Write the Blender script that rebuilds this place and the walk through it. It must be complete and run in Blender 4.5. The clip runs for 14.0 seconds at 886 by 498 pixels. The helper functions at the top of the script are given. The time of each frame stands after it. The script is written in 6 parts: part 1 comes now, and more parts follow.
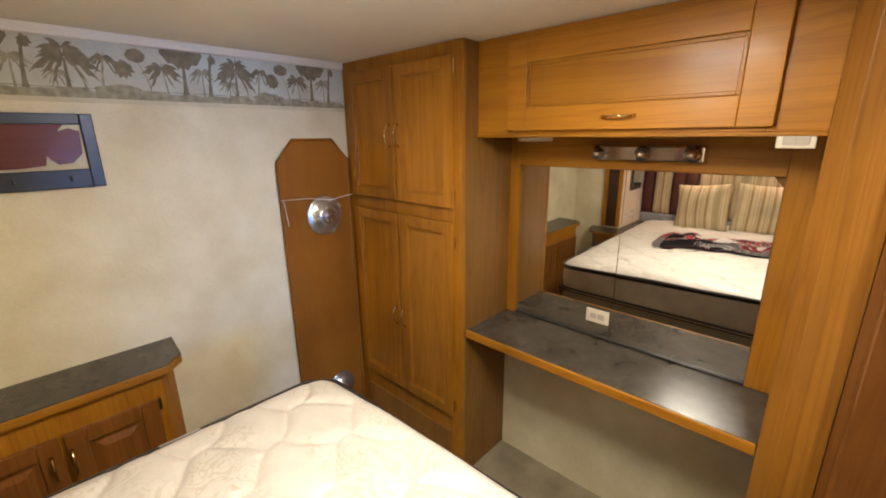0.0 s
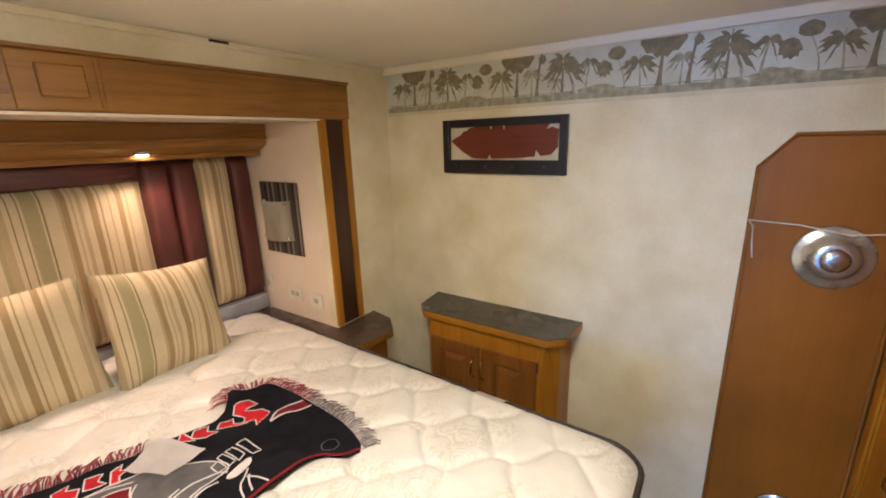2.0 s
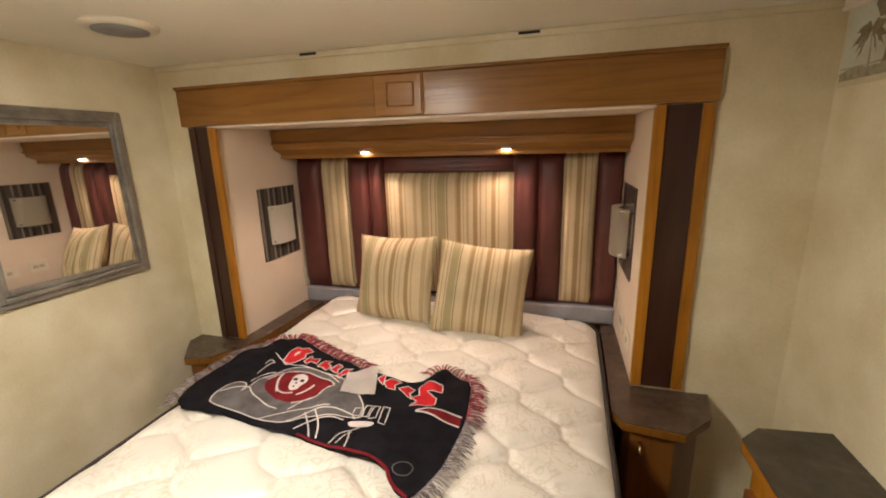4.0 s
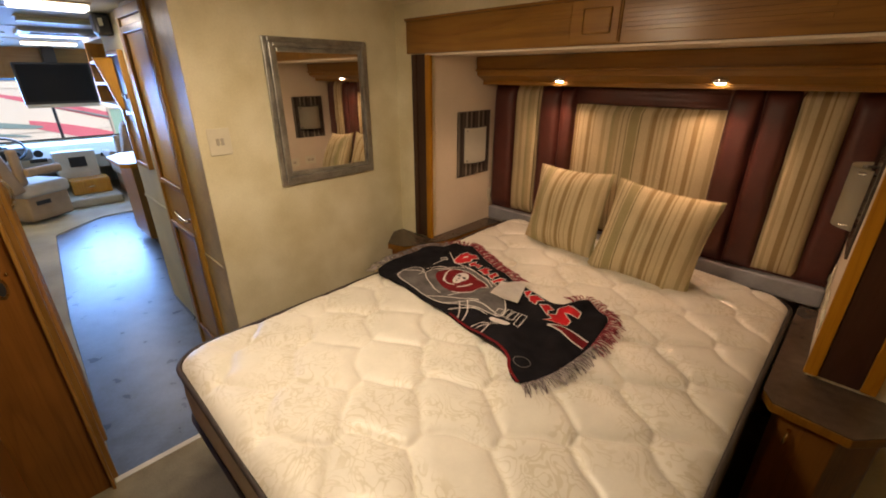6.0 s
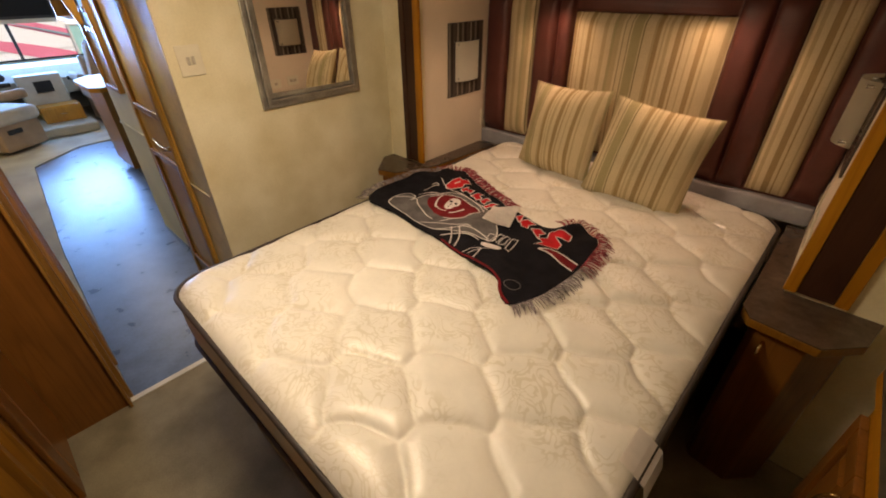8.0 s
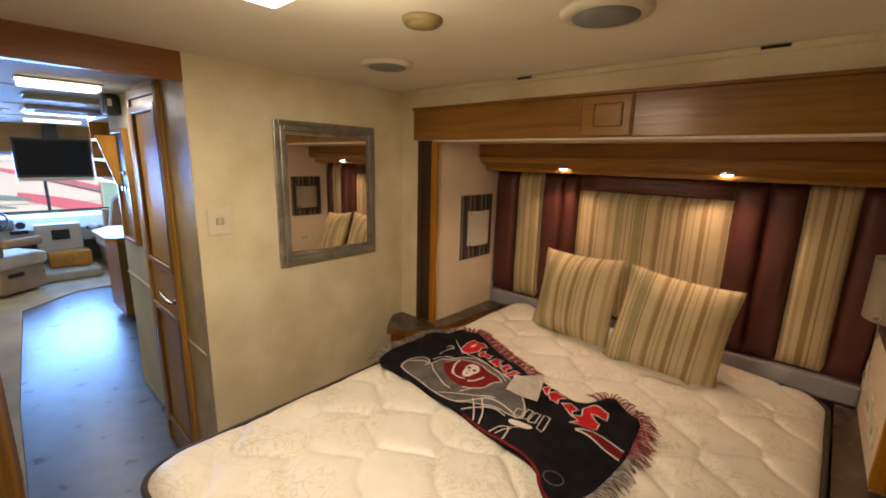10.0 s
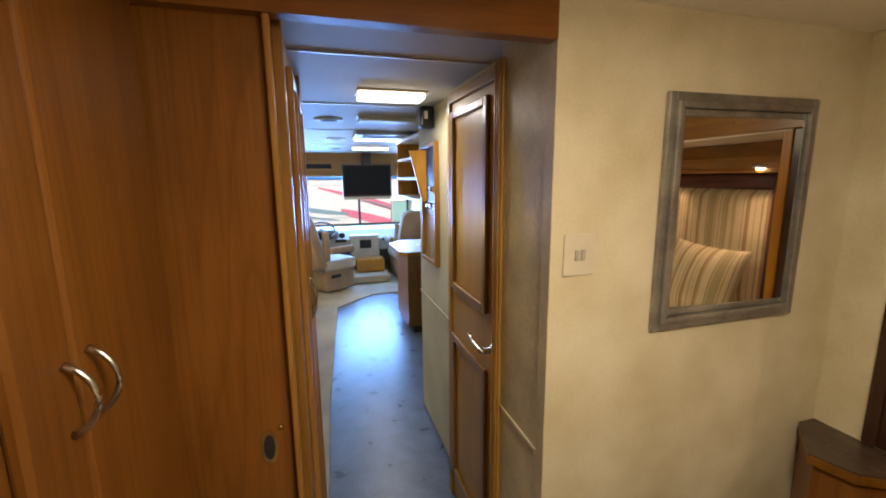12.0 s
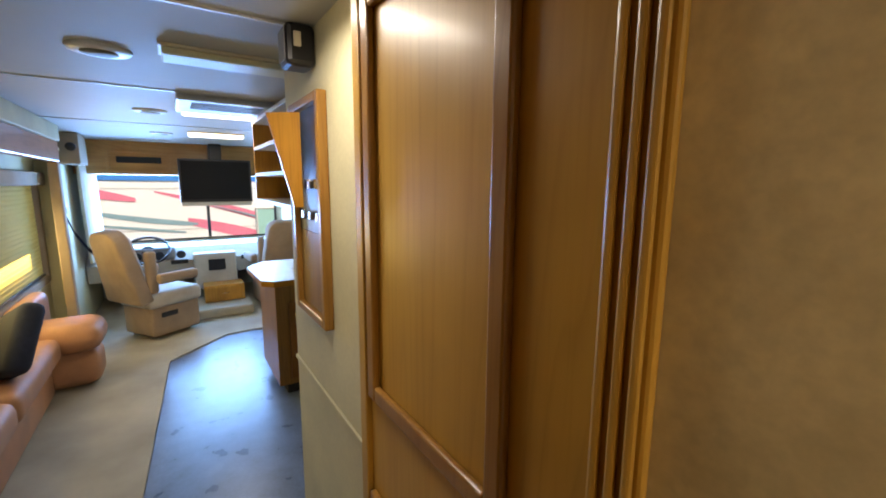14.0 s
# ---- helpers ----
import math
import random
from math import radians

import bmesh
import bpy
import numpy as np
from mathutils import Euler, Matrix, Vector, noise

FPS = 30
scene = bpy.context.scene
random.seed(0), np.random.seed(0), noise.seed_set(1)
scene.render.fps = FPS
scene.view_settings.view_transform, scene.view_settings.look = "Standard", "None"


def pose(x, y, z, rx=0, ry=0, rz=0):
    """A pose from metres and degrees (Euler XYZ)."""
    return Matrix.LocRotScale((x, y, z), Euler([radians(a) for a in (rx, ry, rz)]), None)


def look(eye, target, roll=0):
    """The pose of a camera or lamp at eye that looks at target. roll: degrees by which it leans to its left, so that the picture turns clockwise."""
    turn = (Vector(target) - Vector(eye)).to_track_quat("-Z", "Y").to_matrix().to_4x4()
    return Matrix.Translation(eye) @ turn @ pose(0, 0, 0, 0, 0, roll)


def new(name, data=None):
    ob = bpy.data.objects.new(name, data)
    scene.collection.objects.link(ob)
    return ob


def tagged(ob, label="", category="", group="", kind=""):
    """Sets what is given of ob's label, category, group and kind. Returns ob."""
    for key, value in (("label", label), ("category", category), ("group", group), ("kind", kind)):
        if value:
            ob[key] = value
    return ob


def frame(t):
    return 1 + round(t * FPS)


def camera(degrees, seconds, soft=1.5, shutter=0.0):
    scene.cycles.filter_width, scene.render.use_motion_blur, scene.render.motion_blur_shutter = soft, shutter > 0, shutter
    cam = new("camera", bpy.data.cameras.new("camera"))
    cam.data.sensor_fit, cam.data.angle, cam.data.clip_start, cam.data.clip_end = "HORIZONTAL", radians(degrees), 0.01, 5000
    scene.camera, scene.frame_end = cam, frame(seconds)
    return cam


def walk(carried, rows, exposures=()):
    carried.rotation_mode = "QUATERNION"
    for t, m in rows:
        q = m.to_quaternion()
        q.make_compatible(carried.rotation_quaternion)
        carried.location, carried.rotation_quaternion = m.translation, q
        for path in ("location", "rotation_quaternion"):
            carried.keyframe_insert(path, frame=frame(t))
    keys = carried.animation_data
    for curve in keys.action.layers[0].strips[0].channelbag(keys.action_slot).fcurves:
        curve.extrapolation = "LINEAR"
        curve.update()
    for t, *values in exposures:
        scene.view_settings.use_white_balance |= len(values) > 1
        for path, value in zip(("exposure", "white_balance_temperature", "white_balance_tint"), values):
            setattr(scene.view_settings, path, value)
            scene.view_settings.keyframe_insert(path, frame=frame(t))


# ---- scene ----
cam = camera(93.9, 14.0, soft=1.9)
PATH = [
    (0, (0.565, 0.803, 1.703), (-0.76, 2.203, 1.169), -0.7),
    (0.5, (0.576, 0.96, 1.694), (-1.114, 1.894, 1.172), -1.1),
    (1, (0.612, 1.264, 1.659), (-1.304, 1.524, 1.146), -1.3),
    (1.5, (0.555, 1.5, 1.694), (-1.323, 1.051, 1.172), -1.5),
    (1.6, (0.536, 1.529, 1.698), (-1.3, 0.941, 1.166), -1.3),
    (2, (0.385, 1.605, 1.706), (-1.215, 0.523, 1.188), -1.7),
    (2.5, (0.119, 1.673, 1.706), (-1.02, 0.113, 1.191), -1.7),
    (3, (-0.16, 1.72, 1.711), (-0.737, -0.125, 1.2), -1.8),
    (3.5, (-0.374, 1.632, 1.714), (-0.399, -0.304, 1.211), -1.8),
    (4, (-0.61, 1.618, 1.686), (-0.076, -0.251, 1.212), -1.5),
    (4.2, (-0.669, 1.668, 1.68), (0.041, -0.142, 1.212), -1.3),
    (6.3, (-0.796, 1.705, 1.704), (0.489, 0.446, 0.829), -0.6),
    (6.5, (-0.797, 1.702, 1.703), (0.445, 0.476, 0.726), -0.5),
    (7, (-0.794, 1.697, 1.694), (0.376, 0.515, 0.583), -0.6),
    (7.5, (-0.797, 1.691, 1.692), (0.346, 0.502, 0.56), -0.7),
    (8, (-0.796, 1.689, 1.695), (0.348, 0.461, 0.607), -0.6),
    (8.5, (-0.797, 1.69, 1.703), (0.399, 0.363, 0.804), -0.6),
    (8.7, (-0.793, 1.69, 1.703), (0.435, 0.306, 0.943), -0.5),
    (10.8, (-0.426, 1.698, 1.707), (0.952, 0.286, 1.379), 0.2),
    (11, (-0.351, 1.697, 1.705), (1.158, 0.428, 1.37), -0.1),
    (11.5, (-0.128, 1.658, 1.691), (1.643, 0.794, 1.35), -0.4),
    (12, (0.195, 1.701, 1.645), (2.086, 1.148, 1.301), -0.5),
    (12.5, (0.543, 1.709, 1.63), (2.459, 1.249, 1.286), -0.7),
    (13, (0.839, 1.591, 1.603), (2.728, 1.028, 1.264), -0.6),
    (13.5, (1.055, 1.498, 1.580), (2.851, 0.681, 1.253), -0.1),
    (14, (1.234, 1.453, 1.579), (2.886, 0.371, 1.268), 0.4),
]
EXPOSURES = [(0, 0.62, 6200, 14), (1.2, 0.72, 6350, 17), (2.0, 0.62, 5950, 14), (2.5, 0.50, 5750, 13), (3.2, 0.62, 6000, 13), (4.2, 0.46, 6050, 14), (6.3, -0.28, 7900, 18), (8.7, -0.24, 7800, 18), (11, -0.22, 7400, 15), (11.5, -0.07, 7450, 16), (12.3, -0.1, 7200, 14), (13, -0.03, 7400, 13), (14, -0.08, 8300, 14)]
walk(cam, [(t, look(eye, target, roll)) for t, eye, target, roll in PATH], EXPOSURES)
scene.view_settings.exposure = 0.0

# ---- world, sun, large lights ----
SUN_EL, SUN_AZ = 48.0, 250.0
world = bpy.data.worlds.new("world")
scene.world = world
world.use_nodes = True
wn = world.node_tree.nodes
sky = wn.new("ShaderNodeTexSky")
sky.sky_type, sky.sun_disc = "NISHITA", False
sky.sun_elevation, sky.sun_rotation = radians(SUN_EL), radians(SUN_AZ)
wn["Background"].inputs["Strength"].default_value = 0.15
world.node_tree.links.new(sky.outputs[0], wn["Background"].inputs["Color"])
sun = new("sun", bpy.data.lights.new("sun", "SUN"))
sun.data.energy, sun.data.angle, sun.data.color = 5.0, radians(0.5), (1.0, 0.98, 0.95)
d = Vector((math.sin(radians(SUN_AZ)), math.cos(radians(SUN_AZ)), math.tan(radians(SUN_EL))))
sun.matrix_world = look(d * 20, (0, 0, 0))


def area(name, loc, target, sx, sy, watts, color):
    la = bpy.data.lights.new(name, "AREA")
    la.shape, la.size, la.size_y, la.energy, la.color = "RECTANGLE", sx, sy, watts, color
    ob = new(name, la)
    ob.matrix_world = look(loc, target)
    return ob


bl = new("bedroom_ceiling_lamp", bpy.data.lights.new("bedroom_ceiling_lamp", "POINT"))
bl.data.energy, bl.data.shadow_soft_size, bl.data.color = 4.6, 0.09, (1.0, 0.89, 0.68)
bl.location = (0.06, 1.22, 1.88)
area("bedroom_ceiling_light", (0.15, 1.36, 2.015), (0.15, 1.361, 0), 0.30, 0.32, 14.2, (1.0, 0.89, 0.68))
area("side_window_daylight", (5.1, 2.47, 1.08), (5.1, 0.8, 0.6), 2.0, 0.5, 18.0, (1.0, 0.86, 0.45))
area("windshield_daylight", (7.9, 1.2, 1.25), (0, 1.2, 0.7), 2.1, 0.95, 320.0, (0.13, 0.38, 1.0))
for lx, ly, w in ((2.21, 1.36, 5.5), (4.40, 1.12, 6.0), (5.82, 1.04, 6.0)):
    area("fluorescent_light", (lx, ly, 1.975), (lx, ly + 0.001, 0), 0.1, 0.32, w, (0.95, 0.97, 1.0))
for sx in (0.349, -0.363):
    sp = new("spot_light", bpy.data.lights.new("spot_light", "SPOT"))
    sp.data.energy, sp.data.spot_size, sp.data.spot_blend, sp.data.color = 11.0, radians(142), 0.9, (1.0, 0.70, 0.50)
    sp.data.shadow_soft_size = 0.018
    sp.matrix_world = look((sx, -0.352, 1.650), (sx, -0.20, 1.0))

# ---- materials ----
def nodes(name, rough=0.6, metal=0.0, spec=None):
    m = bpy.data.materials.new(name)
    m.use_nodes = True
    nt = m.node_tree
    b = nt.nodes["Principled BSDF"]
    b.inputs["Roughness"].default_value, b.inputs["Metallic"].default_value = rough, metal
    if spec is not None:
        b.inputs["Specular IOR Level"].default_value = spec
    return m, nt, b


def add(nt, kind, **values):
    n = nt.nodes.new("ShaderNode" + kind)
    for k, v in values.items():
        n.inputs[k].default_value = v
    return n


def coords(nt, scale=(1, 1, 1)):
    c = nt.nodes.new("ShaderNodeTexCoord")
    mp = nt.nodes.new("ShaderNodeMapping")
    mp.inputs["Scale"].default_value = scale
    nt.links.new(c.outputs["Object"], mp.inputs["Vector"])
    return mp.outputs[0]


def ramp(nt, fac, stops, mode="LINEAR"):
    r = nt.nodes.new("ShaderNodeValToRGB")
    r.color_ramp.interpolation = mode
    e = r.color_ramp.elements
    e[0].position, e[0].color = stops[0][0], (*stops[0][1], 1)
    e[1].position, e[1].color = stops[-1][0], (*stops[-1][1], 1)
    for p, c in stops[1:-1]:
        k = e.new(p)
        k.color = (*c, 1)
    nt.links.new(fac, r.inputs[0])
    return r.outputs[0]


def bump(nt, b, height, strength, dist):
    n = add(nt, "Bump", Strength=strength, Distance=dist)
    nt.links.new(height, n.inputs["Height"])
    nt.links.new(n.outputs[0], b.inputs["Normal"])


def mixc(nt, fac, a, c, mode="MULTIPLY"):
    n = nt.nodes.new("ShaderNodeMix")
    n.data_type, n.blend_type = "RGBA", mode
    for sock, v in ((0, fac), (6, a), (7, c)):
        if hasattr(v, "links"):
            nt.links.new(v, n.inputs[sock])
        else:
            n.inputs[sock].default_value = v if sock == 0 else (*v, 1)
    return n.outputs[2]


def mottled(name, c, rough=0.6, metal=0.0, big=3.0, fine=60.0, var=0.25, bumps=0.1, dist=0.002, spec=None, tint=None):
    """One base colour with blotches and fine grain."""
    m, nt, b = nodes(name, rough, metal, spec)
    co = coords(nt)
    n1, n2 = add(nt, "TexNoise", Scale=big, Detail=5.0), add(nt, "TexNoise", Scale=fine, Detail=4.0)
    nt.links.new(co, n1.inputs["Vector"]), nt.links.new(co, n2.inputs["Vector"])
    lo = [v * (1 - var) for v in c]
    hi = tint or [min(1, v * (1 + var)) for v in c]
    col = ramp(nt, n1.outputs[0], [(0.3, lo), (0.7, hi)])
    g = ramp(nt, n2.outputs[0], [(0.3, (1 - var * 0.6,) * 3), (0.7, (1, 1, 1))])
    nt.links.new(mixc(nt, 1.0, col, g), b.inputs["Base Color"])
    rr = add(nt, "MapRange", **{"To Min": max(0.02, rough - 0.08), "To Max": min(1, rough + 0.1)})
    nt.links.new(n1.outputs[0], rr.inputs[0]), nt.links.new(rr.outputs[0], b.inputs["Roughness"])
    if bumps:
        bump(nt, b, n2.outputs[0], bumps, dist)
    return m


def wood(name, light, dark, axis="z", rough=0.40, coat=0.12, grain=1.0, arch=0.42, pores=0.55):
    """Varnished wood with the grain along one axis."""
    m, nt, b = nodes(name, rough, spec=0.28)
    s = {"x": (0.5, 7, 7), "y": (7, 0.5, 7), "z": (7, 7, 0.5)}[axis]
    f = {"x": (5, 150, 150), "y": (150, 5, 150), "z": (150, 150, 5)}[axis]
    n1 = add(nt, "TexNoise", Scale=1.0 * grain, Detail=6.0, Roughness=0.6, Distortion=1.4)
    n2 = add(nt, "TexNoise", Scale=1.0, Detail=3.0)
    n3 = add(nt, "TexNoise", Scale=2.2, Detail=3.0)
    info = nt.nodes.new("ShaderNodeObjectInfo")
    nt.links.new(coords(nt, s), n1.inputs["Vector"]), nt.links.new(coords(nt, f), n2.inputs["Vector"])
    nt.links.new(coords(nt), n3.inputs["Vector"])
    mid = [0.6 * a + 0.4 * d2 for a, d2 in zip(light, dark)]
    col = ramp(nt, n1.outputs[0], [(0.26, dark), (0.40, mid), (0.58, light), (0.76, [v * 1.08 for v in light])])
    fine = ramp(nt, n2.outputs[0], [(0.30, (0.74, 0.66, 0.58)), (0.50, (1, 1, 1))])
    patch = ramp(nt, n3.outputs[0], [(0.3, (0.74, 0.71, 0.68)), (0.7, (1.08, 1.06, 1.04))])
    rnd = ramp(nt, info.outputs["Random"], [(0.0, (0.86, 0.85, 0.84)), (1.0, (1.08, 1.07, 1.05))])
    s4 = {"x": (0.30, 4.2, 4.2), "y": (4.2, 0.30, 4.2), "z": (4.2, 4.2, 0.30)}[axis]
    n4 = add(nt, "TexNoise", Scale=1.0, Detail=1.4, Distortion=0.35)
    nt.links.new(coords(nt, s4), n4.inputs["Vector"])
    rings = nt.nodes.new("ShaderNodeMath")
    rings.operation, rings.inputs[1].default_value = "MULTIPLY", 19.0
    nt.links.new(n4.outputs[0], rings.inputs[0])
    fr = nt.nodes.new("ShaderNodeMath")
    fr.operation = "FRACT"
    nt.links.new(rings.outputs[0], fr.inputs[0])
    arches = ramp(nt, fr.outputs[0], [(0.0, (0.66, 0.58, 0.50)), (0.22, (0.95, 0.93, 0.90)), (0.55, (1.04, 1.04, 1.03)), (0.93, (0.97, 0.95, 0.93)), (1.0, (0.66, 0.58, 0.50))])
    col = mixc(nt, arch, col, arches)
    c1 = mixc(nt, pores, col, fine)
    c2 = mixc(nt, 1.0, c1, patch)
    nt.links.new(mixc(nt, 1.0, c2, rnd), b.inputs["Base Color"])
    b.inputs["Coat Weight"].default_value, b.inputs["Coat Roughness"].default_value = coat, 0.18
    bump(nt, b, n2.outputs[0], 0.12, 0.001)
    return m


def striped(name, axis, period, stops, rough=0.85, weave=420.0, phase=0.0):
    """Woven stripes across one axis."""
    m, nt, b = nodes(name, rough, spec=0.2)
    co = coords(nt)
    sep = nt.nodes.new("ShaderNodeSeparateXYZ")
    nt.links.new(co, sep.inputs[0])
    ma = nt.nodes.new("ShaderNodeMath")
    ma.operation = "ADD"
    ma.inputs[1].default_value = phase + 40 * period
    nt.links.new(sep.outputs["XYZ".index(axis.upper())], ma.inputs[0])
    mm = nt.nodes.new("ShaderNodeMath")
    mm.operation = "DIVIDE"
    mm.inputs[1].default_value = period
    nt.links.new(ma.outputs[0], mm.inputs[0])
    fr = nt.nodes.new("ShaderNodeMath")
    fr.operation = "FRACT"
    nt.links.new(mm.outputs[0], fr.inputs[0])
    col = ramp(nt, fr.outputs[0], stops, "CONSTANT")
    n = add(nt, "TexNoise", Scale=weave, Detail=2.0)
    nt.links.new(co, n.inputs["Vector"])
    n2 = add(nt, "TexNoise", Scale=6.0, Detail=3.0)
    nt.links.new(co, n2.inputs["Vector"])
    g = ramp(nt, n.outputs[0], [(0.3, (0.78,) * 3), (0.7, (1.05,) * 3)])
    g2 = ramp(nt, n2.outputs[0], [(0.3, (0.9,) * 3), (0.7, (1.04,) * 3)])
    nt.links.new(mixc(nt, 1.0, mixc(nt, 1.0, col, g), g2), b.inputs["Base Color"])
    bump(nt, b, n.outputs[0], 0.3, 0.001)
    return m


def glow(name, color, strength):
    m, nt, b = nodes(name, 0.4)
    b.inputs["Base Color"].default_value = (*color, 1)
    b.inputs["Emission Color"].default_value = (*color, 1)
    b.inputs["Emission Strength"].default_value = strength
    return m


OAK_L, OAK_D = (0.43, 0.190, 0.014), (0.29, 0.115, 0.009)
oak_z = wood("oak_vertical", OAK_L, OAK_D, "z")
oak_x = wood("oak_lengthwise", OAK_L, OAK_D, "x")
oak_y = wood("oak_crosswise", OAK_L, OAK_D, "y")
oak_side = wood("oak_veneer_side", (0.29, 0.145, 0.034), (0.19, 0.088, 0.019), "z", 0.45, 0.08, 0.6)
oak_post = wood("oak_post", (0.29, 0.125, 0.014), (0.19, 0.075, 0.008), "z", 0.40, 0.15)
oak_red = wood("oak_reddish", (0.27, 0.108, 0.022), (0.18, 0.066, 0.013), "z", 0.36, 0.2)
oak_header = wood("oak_header_board", (0.27, 0.10, 0.018), (0.19, 0.066, 0.012), "y", 0.36, 0.2)
board_wood = wood("board_veneer", (0.30, 0.118, 0.011), (0.24, 0.090, 0.008), "z", 0.5, 0.05, 0.5, 0.1, 0.2)
hall_wood = wood("hall_wood", (0.52, 0.31, 0.068), (0.39, 0.215, 0.045), "z", 0.40, 0.12, 0.45, 0.25, 0.22)
hall_trim = wood("hall_trim_wood", (0.37, 0.19, 0.045), (0.24, 0.11, 0.026), "z", 0.32, 0.3)
valance_wood = wood("valance_wood", (0.33, 0.160, 0.034), (0.23, 0.102, 0.020), "x", 0.4, 0.3)
dark_wood = wood("dark_walnut", (0.060, 0.026, 0.016), (0.030, 0.013, 0.009), "z", 0.35, 0.3)
leaf_wood = wood("carved_mahogany", (0.16, 0.036, 0.018), (0.09, 0.020, 0.010), "y", 0.5, 0.1)
wall_paper = mottled("wallpaper", (0.74, 0.645, 0.41), 0.72, big=4.5, fine=120, var=0.12, bumps=0.06, tint=(0.81, 0.745, 0.555))
wall_hall = mottled("hall_wallpaper", (0.60, 0.545, 0.35), 0.7, big=3.0, fine=90, var=0.12, bumps=0.06)
# Wallpaper copy with the shade beside the doorway put into its colour.
wall_shaded = mottled("shaded_wallpaper", (0.64, 0.56, 0.35), 0.40, big=5.0, fine=90, var=0.28, bumps=0.08)
slide_wall = mottled("slide_wall_vinyl", (0.72, 0.60, 0.47), 0.7, big=3.0, fine=100, var=0.06, bumps=0.05)
ceiling_mat = mottled("ceiling_vinyl", (0.80, 0.75, 0.62), 0.7, big=2.0, fine=140, var=0.05, bumps=0.05)
# White hall ceiling; its dimness under the windshield light is a greyer base.
ceiling_dimmed = mottled("dimmed_hall_ceiling_vinyl", (0.47, 0.47, 0.45), 0.6, big=2.0, fine=140, var=0.05, bumps=0.05)
border_mat = mottled("border_paper", (0.62, 0.60, 0.47), 0.75, big=7.0, fine=150, var=0.14, bumps=0.03, tint=(0.66, 0.70, 0.62))
border_line = mottled("border_sand", (0.62, 0.56, 0.38), 0.75, big=9.0, var=0.1, bumps=0)
palm_mat = mottled("border_palm_ink", (0.25, 0.215, 0.130), 0.8, big=40.0, var=0.25, bumps=0)
palm_pale = mottled("border_palm_ink_pale", (0.37, 0.34, 0.225), 0.8, big=40.0, var=0.3, bumps=0)
def smoky(name, a, c):
    """Satin laminate with soft smoky clouds and fine speckle."""
    m, nt, b = nodes(name, 0.26)
    co = coords(nt)
    n1, n2, n3 = add(nt, "TexNoise", Scale=7.0, Detail=3.0, Distortion=0.6), add(nt, "TexNoise", Scale=38.0, Detail=3.0), add(nt, "TexNoise", Scale=260.0, Detail=1.0)
    for n in (n1, n2, n3):
        nt.links.new(co, n.inputs["Vector"])
    col = ramp(nt, n1.outputs[0], [(0.15, a), (0.85, c)])
    g = ramp(nt, n2.outputs[0], [(0.2, (0.72,) * 3), (0.8, (1.1,) * 3)])
    f = ramp(nt, n3.outputs[0], [(0.2, (0.85,) * 3), (0.8, (1.05,) * 3)])
    nt.links.new(mixc(nt, 1.0, mixc(nt, 1.0, col, g), f), b.inputs["Base Color"])
    bump(nt, b, n2.outputs[0], 0.10, 0.0015)
    return m


# Grey laminate browned to paint in the maroon headboard's reflection.
maroon_glow_laminate = smoky("maroon_glow_laminate", (0.045, 0.028, 0.020), (0.130, 0.088, 0.062))
laminate = smoky("grey_laminate", (0.030, 0.026, 0.020), (0.105, 0.088, 0.066))
carpet_bed = mottled("beige_carpet", (0.33, 0.28, 0.19), 0.95, big=5.0, fine=260, var=0.28, bumps=0.9, dist=0.006, spec=0.1)
carpet_living = mottled("living_carpet", (0.42, 0.38, 0.30), 0.95, big=2.5, fine=240, var=0.18, bumps=0.8, dist=0.006, spec=0.1)
# Grey vinyl; the base is blued to carry the windshield's sky reflection.
vinyl = mottled("sky_tinted_grey_vinyl", (0.120, 0.160, 0.230), 0.29, big=7.0, fine=55, var=0.26, bumps=0.11, dist=0.004)
def damask():
    m = mottled("mattress_damask", (0.69, 0.65, 0.585), 0.42, big=14.0, fine=90, var=0.05, bumps=0.10, spec=0.5)
    nt = m.node_tree
    b = nt.nodes["Principled BSDF"]
    n = add(nt, "TexNoise", Scale=11.0, Detail=0.7, Distortion=4.2)
    n2 = add(nt, "TexNoise", Scale=5.0, Detail=1.0)
    co = coords(nt)
    nt.links.new(co, n.inputs["Vector"]), nt.links.new(co, n2.inputs["Vector"])
    pat = ramp(nt, n.outputs[0], [(0.46, (1, 1, 1)), (0.50, (0.86, 0.835, 0.77)), (0.55, (0.86, 0.835, 0.77)), (0.585, (1, 1, 1))])
    where = ramp(nt, n2.outputs[0], [(0.42, (0, 0, 0)), (0.55, (1, 1, 1))])
    old = b.inputs["Base Color"].links[0].from_socket
    nt.links.new(mixc(nt, where, old, mixc(nt, 1.0, old, pat), "MIX"), b.inputs["Base Color"])
    rr = ramp(nt, n.outputs[0], [(0.46, (0.46,) * 3), (0.5, (0.28,) * 3), (0.55, (0.28,) * 3), (0.585, (0.46,) * 3)])
    nt.links.new(rr, b.inputs["Roughness"])
    return m


mattress_mat = damask()
mattress_side = mottled("mattress_side_fabric", (0.42, 0.37, 0.29), 0.7, big=10.0, fine=200, var=0.12, bumps=0.2)
base_cloth = mottled("grey_brown_carpeting", (0.27, 0.235, 0.18), 0.9, big=4.0, fine=240, var=0.08, bumps=0.3, spec=0.1)
piping_mat = mottled("dark_piping", (0.030, 0.020, 0.016), 0.6, big=30.0, var=0.3, bumps=0.1)
maroon = mottled("maroon_leather", (0.100, 0.026, 0.020), 0.46, big=6.0, fine=180, var=0.25, bumps=0.25, dist=0.001)
